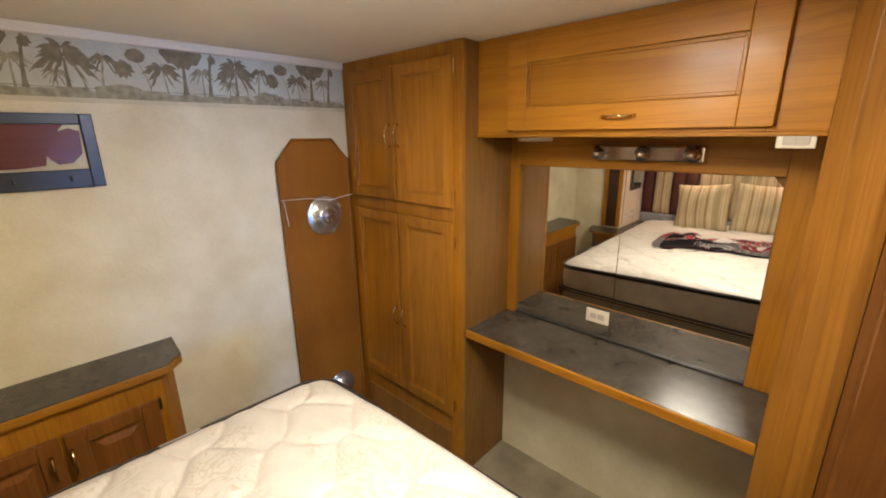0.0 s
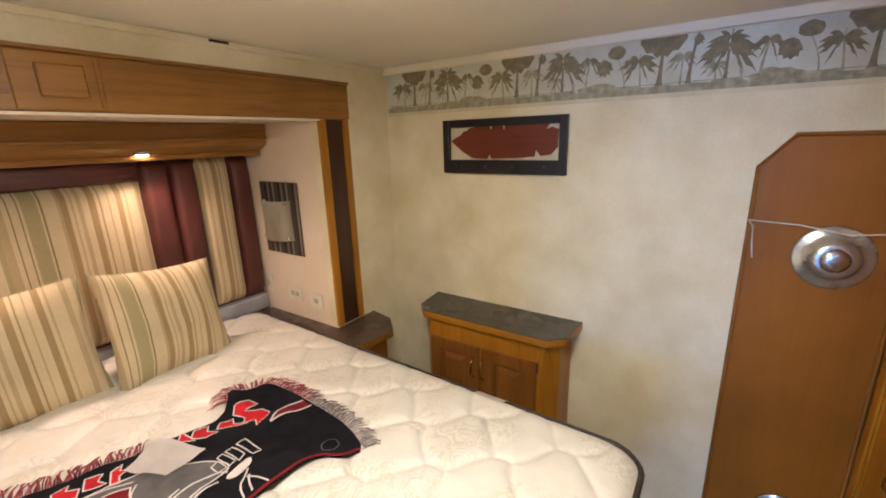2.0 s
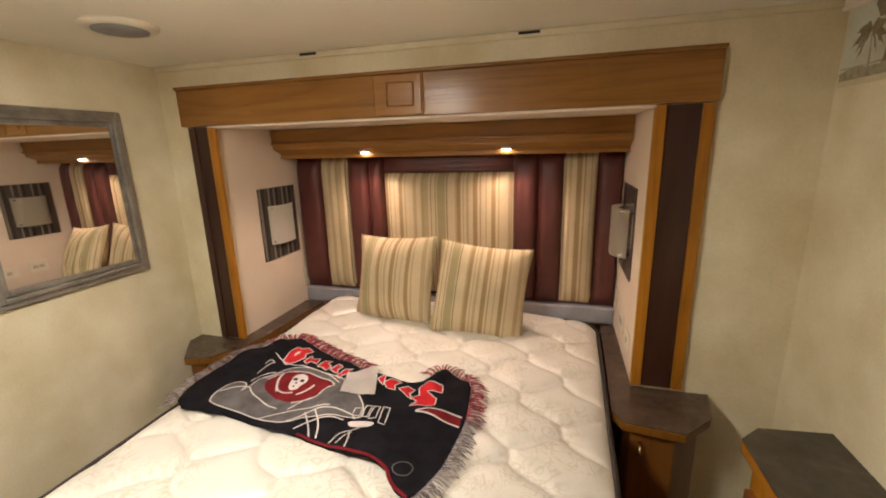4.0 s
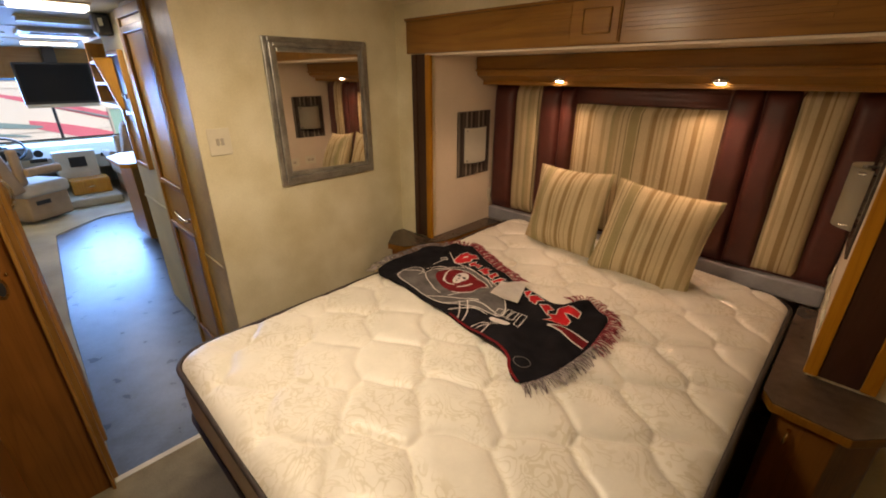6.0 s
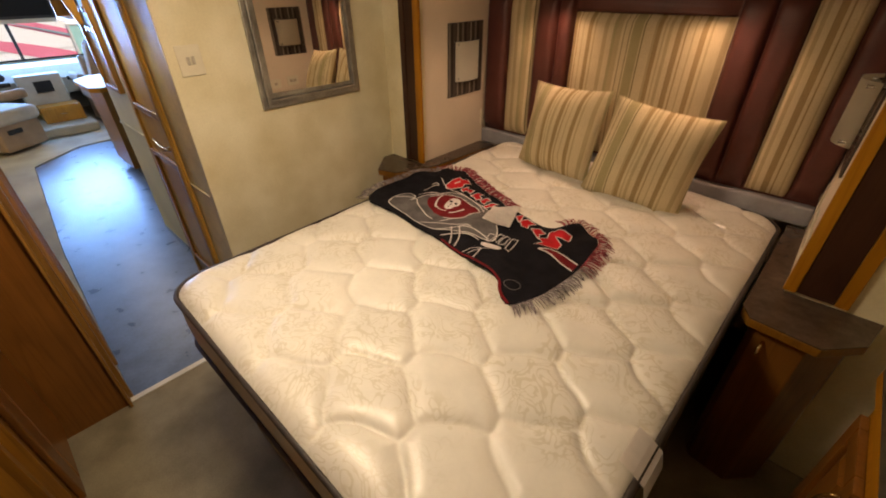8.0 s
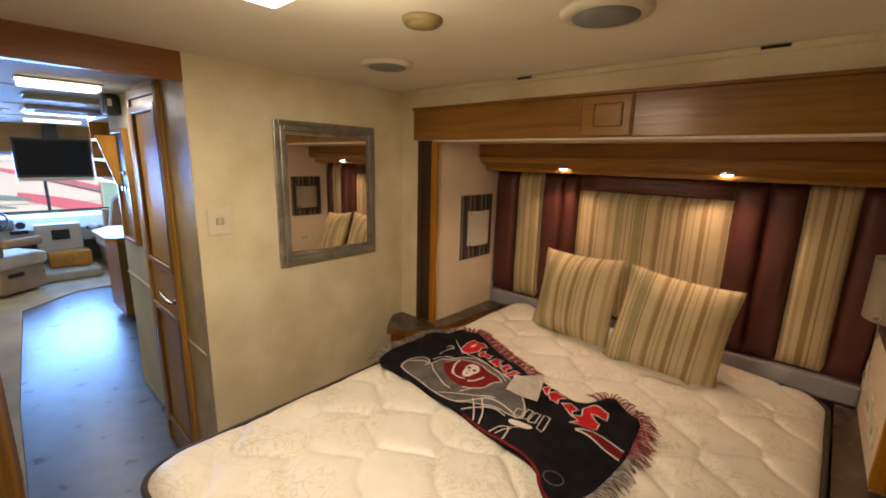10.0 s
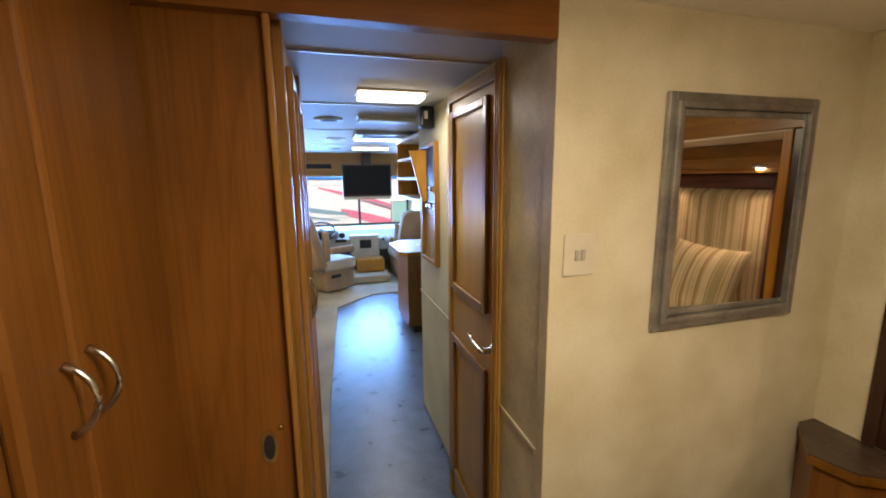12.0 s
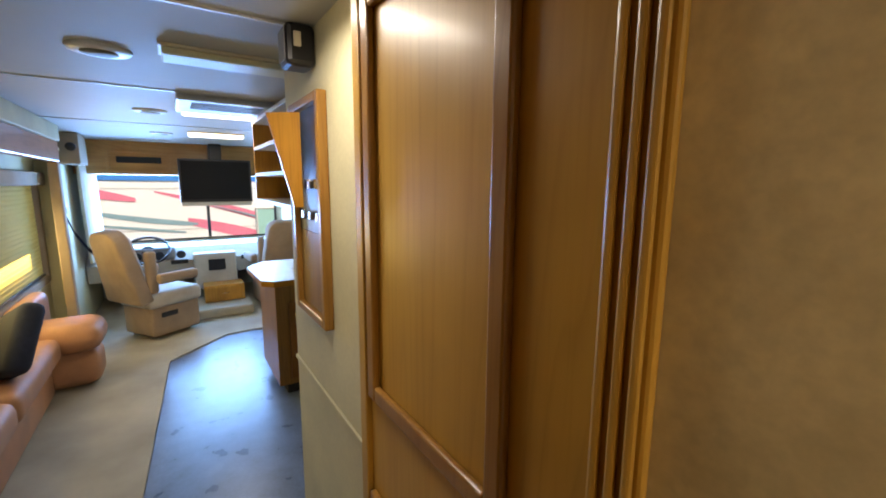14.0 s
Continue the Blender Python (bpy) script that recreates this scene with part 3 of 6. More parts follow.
S("trim_slide_post", (5.82, 5.92, 2.20, 2.27, 0.0, 1.734), seat_fabric, "beige padded end post of the living room slide", 0.01)
for n_, b_ in (("trim_crown_rear", (XR, XR + 0.02, YS, 2.10, CEIL - 0.032, CEIL)), ("trim_crown_slide", (XR + 0.016, XF - 0.001, YS, YS + 0.012, CEIL - 0.022, CEIL))):
    S(n_, b_, wall_paper if "slide" in n_ else ceiling_mat, "thin cream crown strip", 0.004)
for cx in (0.338, -0.492):
    S("trim_crown_clip", (cx - 0.035, cx + 0.035, YS + 0.001, YS + 0.014, CEIL - 0.012, CEIL - 0.003), gap_mat, "dark gap in the crown strip")
# shell outside
S("wall_shell_rear", (XR - 0.12, XR - 0.06, -0.9, 2.7, -0.3, 2.3), coach_shell, "coach shell")
S("roof", (XR - 0.12, 8.6, -0.1, 2.75, CEIL + 0.06, CEIL + 0.12), coach_shell, "coach roof")
S("ground", (-60, 300, -150, 150, -1.1, -1.0), asphalt, "grey asphalt lot")


# ---- palm border ----
def trunk(bm, y0, z0, y1, z1, w, mi, x, flare=0.0):
    """A tapering, slightly bent trunk."""
    prev = None
    for i in range(6):
        t = i / 5
        cy, cz = y0 + (y1 - y0) * t * t, z0 + (z1 - z0) * t
        k = w * (1 - 0.35 * t) + flare * max(0, 0.25 - t) * 4 * w
        cur = (bm.verts.new((x, cy - k, cz)), bm.verts.new((x, cy + k, cz)))
        if prev:
            bm.faces.new((prev[0], prev[1], cur[1], cur[0])).material_index = mi
        prev = cur


def feather(bm, y, z, L, n, mi, x, rnd, droop=0.62):
    """A crown of arching, ragged fronds."""
    for k in range(n):
        x += 0.00006
        a = radians(-52 + 284 * k / (n - 1) + rnd.uniform(-7, 7))
        l = 1.06 * L * rnd.uniform(0.82, 1.08)
        pts = []
        for i in range(6):
            t = i / 5
            pts.append((y + math.cos(a) * l * t, z + math.sin(a) * l * t * 0.8 - droop * l * t * t, 0.25 * l * math.sin(math.pi * min(1, 0.12 + t * 0.88)) ** 0.7))
        A = [bm.verts.new((x, p[0], p[1] + p[2] * 0.3)) for p in pts]
        B = [bm.verts.new((x, p[0], p[1] - p[2] * (1.0 if i % 2 else 0.45))) for i, p in enumerate(pts)]
        for i in range(5):
            bm.faces.new((A[i], A[i + 1], B[i + 1], B[i])).material_index = mi


def blob(bm, y, z, a, c, mi, x, rnd, ragged=0.12, droop=0.0):
    """A rounded crown with an uneven edge."""
    P = []
    low = 1.8385
    for i in range(22):
        t = 2 * math.pi * i / 22
        k = 1 + rnd.uniform(-ragged, ragged) + (0.3 * (i % 2) * droop if math.sin(t) < 0 else 0)
        P.append(bm.verts.new((x, y + a * k * math.cos(t), max(low + 0.0006 * math.cos(t), z + c * k * math.sin(t)))))
    bm.faces.new(P).material_index = mi


def flat_top(bm, y, z0, w, mi, x, rnd, top):
    """A wide crown cut by the top of the border, hanging in points."""
    P = [bm.verts.new((x, y - w, top)), bm.verts.new((x, y - w * 1.02, top - 0.014))]
    for i in range(9):
        t = i / 8
        d_ = 0.022 + 0.034 * math.sin(math.pi * t) + (0.012 if i % 2 else 0)
        P.append(bm.verts.new((x, y - w * 0.92 + 1.84 * w * t, top - d_)))
    P += [bm.verts.new((x, y + w * 1.02, top - 0.012)), bm.verts.new((x, y + w, top))]
    bm.faces.new(P).material_index = mi


S("trim_border", (XR, XR + 0.0015, YS + 0.012, 2.11, 1.838, 2.022), border_mat, "wallpaper border with grey-green palms", category="wallpaper border")
S("trim_border_edge", (XR + 0.0002, XR + 0.0025, YS + 0.012, 2.11, 1.822, 1.8375), border_line, "sand-coloured edge of the palm border")
rnd = random.Random(4)
bm = bmesh.new()
ZB, ZT = 1.853, 2.0215
y0 = 0.284 - 0.546
while y0 < 2.10:
    ok = lambda q, m=0.05: YS + 0.012 + m < q < 2.11 - m
    X1, X2 = XR + 0.0024, XR + 0.0034
    if ok(y0, 0.075):
        flat_top(bm, y0 + 0.002, ZB, 0.072, 0, X2 + 0.0007, rnd, ZT)
        trunk(bm, y0, ZB, y0 + 0.004, ZT - 0.045, 0.0075, 0, X2, 1.2)
    if ok(y0 + 0.068):
        feather(bm, y0 + 0.068, 1.955, 0.050, 9, 1, X1, rnd)
        trunk(bm, y0 + 0.066, ZB, y0 + 0.068, 1.95, 0.0035, 1, X1)
    if ok(y0 + 0.105, 0.03):
        trunk(bm, y0 + 0.090, ZB, y0 + 0.108, ZT, 0.0058, 0, X2, 0.8)
        blob(bm, y0 + 0.110, ZT - 0.020, 0.014, 0.016, 0, X2 + 0.0003, rnd, 0.2, 1)
    if ok(y0 + 0.20, 0.08):
        feather(bm, y0 + 0.198, 1.972, 0.086, 13, 0, X2 - 0.0004, rnd, 0.55)
        feather(bm, y0 + 0.198, 1.995, 0.062, 9, 0, X2 + 0.0012, rnd, 0.4)
        trunk(bm, y0 + 0.196, ZB, y0 + 0.198, 1.96, 0.0055, 0, X2, 0.8)
        feather(bm, y0 + 0.166, 1.918, 0.040, 8, 1, X1, rnd)
        trunk(bm, y0 + 0.168, ZB, y0 + 0.166, 1.91, 0.003, 1, X1)
        trunk(bm, y0 + 0.242, ZB, y0 + 0.225, 1.925, 0.004, 1, X1 + 0.0001)
    if ok(y0 + 0.30):
        feather(bm, y0 + 0.302, 1.975, 0.046, 9, 0, X1, rnd, 0.75)
        trunk(bm, y0 + 0.288, ZB, y0 + 0.302, 1.97, 0.0042, 1, X1)
    if ok(y0 + 0.355, 0.03):
        blob(bm, y0 + 0.355, 1.943, 0.026, 0.027, 0, X1 + 0.0002, rnd, 0.1, 1)
    if ok(y0 + 0.40, 0.034):
        blob(bm, y0 + 0.398, 1.990, 0.031, 0.023, 0, X2, rnd, 0.06)
        trunk(bm, y0 + 0.430, ZB + 0.01, y0 + 0.400, 1.97, 0.0022, 1, X1 - 0.0002)
    if ok(y0 + 0.475, 0.07):
        feather(bm, y0 + 0.474, 1.955, 0.066, 11, 0, X1, rnd, 0.5)
        trunk(bm, y0 + 0.484, ZB, y0 + 0.474, 1.95, 0.0035, 1, X1)
    for dy, w, hh in ((0.02, 0.05, 0.013), (0.11, 0.07, 0.012), (0.20, 0.06, 0.018), (0.33, 0.075, 0.036), (0.44, 0.06, 0.016), (0.51, 0.05, 0.010)):
        if ok(y0 + dy, w):
            blob(bm, y0 + dy, 1.853, w, hh, 1, XR + 0.0042 + 0.004 * dy, rnd, 0.13)
    y0 += 0.546
for k, (h0, h1) in enumerate(((1.8378, 1.849), (1.8492, 1.853), (1.868, 1.871))):
    x = XR + 0.0020 + 0.0001 * k
    prev = None
    for i in range(41):
        y = YS + 0.013 + 2.0 * i / 40
        e_ = 0.002 * noise.noise(Vector((y * 12, k, 0)))
        cur = (bm.verts.new((x, y, h0 + (e_ if k else 0))), bm.verts.new((x, y, h1 + 1.5 * e_)))
        if prev:
            bm.faces.new((prev[0], cur[0], cur[1], prev[1])).material_index = 1
        prev = cur
tagged(part("trim_border_palms", bm, palm_mat, None, "printed grey-green palm trees and shrubs", mats=[palm_mat, palm_pale]), kind="structure")

# ---- bed ----
MX0, MX1, MY0, MY1, MZ = -0.81, 0.617, -0.45, 1.517, 0.864
MB = 0.625


def sag(x):
    """How far the top sinks towards the rear edge."""
    return 0.045 * min(1, max(0, (0.1 - x) / 0.88)) ** 1.8


def quilt(x, y):
    """Height of the quilted top: staggered six-sided cells, pointed towards head and foot, stitched round their edges."""
    ax, py, half = 0.1425, 0.29, 0.028
    x += 0.38 + 0.007 * math.sin(y * 43) + 0.006 * math.sin(x * 31 + 1)
    y -= 1.19 + 0.007 * math.sin(x * 37 + 2)
    apex = py / 2 - half
    slope = (apex - half) / ax
    k = 1 / math.hypot(1, slope)
    best = -9.0
    c0 = round(x / ax)
    for c in (c0 - 1, c0, c0 + 1):
        off = 0.5 * py * (c % 2)
        r0 = round((y - off) / py)
        u = abs(x - c * ax)
        for rr in (r0 - 1, r0, r0 + 1):
            v = abs(y - off - rr * py)
            best = max(best, min(ax - u, (apex - v - slope * u) * k))
    e = min(1.0, max(0.0, best) / 0.062)
    return 0.0135 * (1 - (1 - e) ** 2.6) - 0.0035 * math.exp(-(best / 0.007) ** 2)


bed = thing("mattress", ((MX0 + MX1) / 2, (MY0 + MY1) / 2, MB), "bare cream quilted mattress with dark piping on a platform", "mattress")
R = 0.11
NX, NY = 230, 310
verts, faces = [], []
for j in range(NY + 1):
    for i in range(NX + 1):
        x, y = MX0 + (MX1 - MX0) * i / NX, MY0 + (MY1 - MY0) * j / NY
        cx, cy = min(max(x, MX0 + R), MX1 - R), min(max(y, MY0 + R), MY1 - R)
        dx, dy = x - cx, y - cy
        m_ = max(abs(dx), abs(dy))
        if m_ > 1e-9:
            k = m_ / math.hypot(dx, dy)
            dx, dy = dx * k, dy * k
        t = m_ / R
        X, Y = cx + dx, cy + dy
        Z = MZ - sag(X) + quilt(X, Y) * (1 - t ** 3) - 0.022 * t ** 5 + 0.004 * noise.noise(Vector((X * 4, Y * 4, 0)))
        o = origin(bed)
        verts.append((X - o.x, Y - o.y, Z - o.z))
for j in range(NY):
    for i in range(NX):
        a = j * (NX + 1) + i
        faces.append((a, a + 1, a + NX + 2, a + NX + 1))
me = bpy.data.meshes.new("top")
me.from_pydata(verts, [], faces)
me.materials.append(mattress_mat)
me.polygons.foreach_set("use_smooth", [True] * len(me.polygons))
top = new("top", me)
top.parent = bed
tagged(top, "quilted cream damask top")


def rrect(x0, x1, y0, y1, r, n=8):
    pts = []
    for cx, cy, a0 in ((x1 - r, y1 - r, 0), (x0 + r, y1 - r, 90), (x0 + r, y0 + r, 180), (x1 - r, y0 + r, 270)):
        for i in range(n + 1):
            a = radians(a0 + 90 * i / n)
            pts.append((cx + r * math.cos(a), cy + r * math.sin(a)))
    return pts


loop = rrect(MX0, MX1, MY0, MY1, R)
bm = bmesh.new()
rings = []
for z, o_ in ((MB, -0.012), (MB + 0.012, -0.002), (MB + 0.06, 0.003), (MB + 0.12, 0.006), (MZ - 0.06, 0.003), (MZ - 0.02, -0.002)):
    rings.append([bm.verts.new((*p, z - (sag(p[0]) if z > MB + 0.1 else 0))) for p in rrect(MX0 - o_, MX1 + o_, MY0 - o_, MY1 + o_, R + o_)])
for A, B in zip(rings, rings[1:]):
    for i in range(len(A)):
        bm.faces.new((A[i], A[(i + 1) % len(A)], B[(i + 1) % len(A)], B[i]))
bm.faces.new(rings[0][::-1])
part("side_band", bm, mattress_side, bed, "taupe woven side band", True)
tube("piping", [(*p, MZ - 0.018 - sag(p[0])) for p in rrect(MX0 - 0.003, MX1 + 0.003, MY0 - 0.003, MY1 + 0.003, R)], 0.0085, piping_mat, bed, 8, True, "dark brown top piping")
tube("piping", [(*p, MB + 0.02) for p in rrect(MX0 - 0.003, MX1 + 0.003, MY0 - 0.003, MY1 + 0.003, R)], 0.0075, piping_mat, bed, 8, True, "dark brown lower piping")
bm = bmesh.new()
eb_ = rrect(MX0 - 0.006, MX1 + 0.006, MY0 - 0.006, MY1 + 0.006, R + 0.006)
ev_ = [[bm.verts.new((*p, MZ - h_ - sag(p[0]))) for p in eb_] for h_ in (0.038, 0.024)]
for i in range(len(eb_)):
    j = (i + 1) % len(eb_)
    bm.faces.new((ev_[0][i], ev_[0][j], ev_[1][j], ev_[1][i]))
bmesh.ops.solidify(bm, geom=bm.faces[:], thickness=0.003)
part("edge_band", bm, piping_mat, bed, "dark brown band under the piping")
bm = bmesh.new()
tp = []
for yy in (0.965, 1.075):
    tp.append([bm.verts.new(p) for p in ((MX0 + 0.042, yy, MZ - 0.030), (MX0 + 0.008, yy, MZ - 0.046), (MX0 - 0.020, yy, MZ - 0.066), (MX0 - 0.032, yy, MZ - 0.115), (MX0 - 0.030, yy + 0.006, MZ - 0.175))])
for i in range(4):
    bm.faces.new((tp[0][i], tp[0][i + 1], tp[1][i + 1], tp[1][i]))
bmesh.ops.solidify(bm, geom=bm.faces[:], thickness=0.002)
part("law_tag", bm, paper, bed, "white cloth tag sewn over the edge")
for ch in bed.children:
    for v in ch.data.vertices:
        gx, gy = v.co.x + bed.location.x, v.co.y + bed.location.y
        v.co.x += 0.022 * (MY1 - gy) / (MY1 - MY0) * (gx - MX0) / (MX1 - MX0)
        v.co.x += 0.05 * (gy - MY0) / (MY1 - MY0) * min(1, max(0, (MX1 - gx) / (MX1 - MX0)))
plat = thing("bed_platform", (-0.1, 0.4, BFLOOR), "dark wooden bed platform under the mattress", "bed base")
box("plinth", (-0.76, 0.56, -0.40, 1.44, BFLOOR, 0.60), base_cloth, plat, 0.005, "grey-brown carpeted box")
box("deck", (-0.78, 0.58, -0.42, 1.47, 0.60, 0.624), dark_wood, plat, 0.003, "dark deck board")
hinge = thing("platform_bracket", (0.62, 1.42, 0.55), "small steel bracket at the bed corner", "bracket")
boxes("bracket", [(0.585, 0.665, 1.40, 1.435, 0.575, 0.60), (0.655, 0.665, 1.40, 1.435, 0.55, 0.575)], nickel, hinge, 0.003)

# ---- bed slide: frame, columns, ledges, headboard ----
val = thing("slide_valance", (-0.03, 0.12, 1.80), "stained oak valance over the bed slide", "valance")
box("fascia", (-1.066, 0.990, YS, YS + 0.022, 1.803, 1.952), valance_wood, val, 0.003, "oak fascia board")
box("cap", (-1.07, 0.994, YS, YS + 0.03, 1.952, 1.964), valance_wood, val, 0.003)
box("centre_block", (-0.124, 0.067, YS + 0.022, YS + 0.028, 1.806, 1.95), valance_wood, val, 0.004, "raised centre block")
box("centre_panel", (-0.088, 0.016, YS + 0.028, YS + 0.0335, 1.838, 1.922), valance_wood, val, 0.006)
box("centre_bead", (-0.118, -0.110, YS + 0.028, YS + 0.034, 1.815, 1.942), valance_wood, val, 0.0018)
for k in range(4):
    box("carved_line", (-0.68, -0.127, YS + 0.022, YS + 0.0245, 1.842 + 0.027 * k, 1.856 + 0.027 * k), valance_wood, val, 0.0011, "fine carved line")
    box("carved_line", (0.070, 0.62, YS + 0.022, YS + 0.0245, 1.842 + 0.027 * k, 1.856 + 0.027 * k), valance_wood, val, 0.0011, "fine carved line")
box("lower_edge", (-0.893, 0.855, YS - 0.049, YS + 0.02, 1.793, 1.802), slide_wall, val, 0.002, "pale lower edge")
for x0, x1, d_ in ((0.822, 0.958, 1), (-1.059, -0.888, -1)):
    w = x1 - x0
    c = thing("slide_column", ((x0 + x1) / 2, YS + 0.02, 0.83), "oak trim column with a wide dark walnut inset strip beside the bed slide", "trim column", "columns beside the bed slide")
    k = 0.036
    a_, b_ = (x0, x0 + k), (x1 - k, x1)
    for q in (a_, b_):
        box("stile", (q[0], q[1], YS, YS + 0.02, 0.815, 1.80), dark_wood if q[1] > 0.95 else oak_z, c, 0.003, "dark edge strip" if q[1] > 0.95 else "oak edge strip")
    box("inset", (x0 + k, x1 - k, YS, YS + 0.014, 0.815, 1.80), dark_wood, c, 0.002, "dark walnut strip")
soff = thing("overhead_shelf", (-0.02, -0.3, 1.65), "oak-faced overhead shelf above the headboard", "shelf")
prism("body", [(-0.29, 1.798), (-0.30, 1.70), (-0.36, 1.672), (-0.36, 1.66), (-0.668, 1.652), (-0.668, 1.798)], -0.893, 0.855, "x", valance_wood, soff, 0.002, "curved oak shelf body")
box("lip", (-0.893, 0.855, -0.312, -0.284, 1.722, 1.735), valance_wood, soff, 0.004, "moulded oak lip")
box("lower_lip", (-0.893, 0.855, -0.378, -0.355, 1.650, 1.668), valance_wood, soff, 0.004, "lower oak lip")
for sx in (0.349, -0.363):
    s_ = thing("puck_light", (sx, -0.36, 1.66), "small round chrome puck light, lit, under the oak shelf", "spotlight", "reading lights over the headboard")
    lathe("rim", (sx, -0.345, 1.69), (0, 0, -1), [(0.012, -0.02), (0.03, 0.0), (0.034, 0.012), (0.027, 0.016), (0.024, 0.012)], chrome, s_, 24, "chrome rim")
    lathe("lens", (sx, -0.345, 1.69), (0, 0, -1), [(0.022, 0.006), (0.022, 0.017), (0.012, 0.022), (0.002, 0.023)], bulb_mat, s_, 20, "lit frosted lens")
HB = thing("headboard", (-0.03, -0.5, 0.90), "padded headboard of maroon leather channels and striped fabric panels", "headboard")
cols = [(-0.893, -0.782, maroon), (-0.782, -0.622, stripe_cloth), (-0.622, -0.505, maroon), (-0.505, -0.385, maroon), (0.316, 0.402, maroon), (0.402, 0.53, maroon), (0.53, 0.70, stripe_cloth), (0.70, 0.855, maroon)]


def padded(name, x0, x1, z0, z1, yb, depth, material, parent, label=""):
    bm = bmesh.new()
    nx, nz = 14, 22
    g = []
    for j in range(nz + 1):
        row = []
        for i in range(nx + 1):
            u, v = i / nx, j / nz
            f = (1 - abs(2 * u - 1) ** 4) ** 0.5 * (1 - abs(2 * v - 1) ** 10) ** 0.5
            row.append(bm.verts.new((x0 + (x1 - x0) * u, yb + depth * f + 0.0035 * noise.noise(Vector((u * 3 + x0 * 9, v * 7, 1))), z0 + (z1 - z0) * v)))
        g.append(row)
    for j in range(nz):
        for i in range(nx):
            bm.faces.new((g[j][i + 1], g[j][i], g[j + 1][i], g[j + 1][i + 1]))
    return part(name, bm, material, parent, label, True)


box("backing", (-0.893, 0.855, -0.53, -0.50, 0.86, 1.65), maroon, HB, 0.004)
for x0, x1, m_ in cols:
    padded("channel", x0 + 0.001, x1 - 0.001, 0.895, 1.652, -0.502, 0.045, m_, HB, "striped fabric channel" if m_ is stripe_cloth else "maroon leather channel")
padded("top_panel", -0.384, 0.315, 1.563, 1.652, -0.502, 0.045, maroon, HB, "maroon leather panel")
mid = [(-0.385, -0.152), (-0.152, 0.08), (0.08, 0.315)]
padded("centre_panel", -0.385, 0.316, 0.90, 1.562, -0.500, 0.052, stripe_cloth, HB, "large striped fabric panel")
box("underlay", (-0.893, 0.855, -0.535, -0.462, 0.80, 0.888), under_mat, HB, 0.01, "grey underlay strip below the panels")

for sgn in (1, -1):
    if sgn > 0:
        pts = [(0.857, -0.45), (0.857, YS + 0.0), (1.098, YS + 0.0), (1.098, 0.17), (0.975, 0.32), (0.865, 0.285), (0.80, 0.17), (0.765, 0.05), (0.735, -0.45)]
        x0, x1, lab = 0.72, 1.098, "wall side"
    else:
        pts = [(-0.895, -0.45), (-0.83, -0.45), (-0.815, 0.10), (-0.81, 0.27), (-0.84, 0.325), (-1.02, 0.345), (-1.12, 0.24), (-1.15, YS), (-0.895, YS)]
        x0, x1 = -1.16, -0.86
    zt = 0.805 if sgn > 0 else 0.80
    L = thing("bedside_cabinet", ((x0 + x1) / 2, 0.2, BFLOOR), "narrow oak bedside cabinet with a dark grey laminate top" if sgn > 0 else "narrow oak bedside cabinet with a grey laminate top, browned by a painted-in maroon reflection, and clipped corners", "nightstand", "cabinets beside the bed")
    # Top colour includes the headboard's reflection.
    prism("top", pts, zt - 0.004, zt, "z", maroon_glow_laminate, L, 0, "dark grey laminate top")
    prism("top_edge", pts, zt - 0.036, zt - 0.0042, "z", oak_post, L, 0.004, "oak edge banding")
    if sgn > 0:
        prism("body", [(0.86, YS), (1.095, YS), (1.095, 0.16), (0.97, 0.295), (0.88, 0.265), (0.82, 0.17), (0.80, YS)], BFLOOR, zt - 0.036, "z", oak_red, L, 0.003, "oak cabinet body")
        box("side_rail", (0.78, 0.85, -0.45, 0.06, 0.66, zt - 0.037), dark_wood, L, 0.004)
    else:
        prism("body", [(-0.86, YS), (-0.85, 0.26), (-0.87, 0.295), (-1.00, 0.315), (-1.09, 0.225), (-1.12, YS)], BFLOOR, zt - 0.036, "z", oak_red, L, 0.003, "oak cabinet body")
        pull("handle", L, (-0.90, 0.301, zt - 0.11), (0.15, 0.98, 0), (0, 0, 1), 0.05, brass)

# ---- wall sconces ----
def sconce(xw, out, y0, y1, z0, z1, deep=0.034):
    s_ = thing("wall_sconce", (xw, (y0 + y1) / 2, z0), "unlit wall sconce with striped mirrored plate and curved cream shade", "wall lamp", "sconces beside the headboard")
    box("backplate", (*sorted((xw, xw + out * 0.008)), y0, y1, z0, z1), plate_mat, s_, 0.002, "striped mirrored backplate")
    bm = bmesh.new()
    h, yc, w = z1 - z0, (y0 + y1) / 2, (y1 - y0) * 0.34
    A = []
    for zz in (z0 + h * 0.22, z0 + h * 0.76):
        A.append([bm.verts.new((xw + out * (0.016 + deep * (1 - abs(i / 6 - 1) ** 3)), yc + w * (i / 6 - 1), zz)) for i in range(13)])
    for i in range(12):
        bm.faces.new((A[0][i], A[0][i + 1], A[1][i + 1], A[1][i]))
    bmesh.ops.solidify(bm, geom=bm.faces[:], thickness=0.004)
    part("shade", bm, shade_mat, s_, "curved cream glass shade", True)
    for zz in (z0 + h * 0.26, z0 + h * 0.72):
        tube("pin", [(xw + out * 0.006, yc + w * 0.85, zz), (xw + out * (deep - 0.004), yc + w * 0.85, zz)], 0.005, nickel, s_, 8)
        tube("pin", [(xw + out * 0.006, yc - w * 0.85, zz), (xw + out * (deep - 0.004), yc - w * 0.85, zz)], 0.005, nickel, s_, 8)


sconce(0.857, -1, -0.436, -0.137, 1.128, 1.507)
sconce(-0.895, 1, -0.40, -0.10, 1.146, 1.517, 0.055)


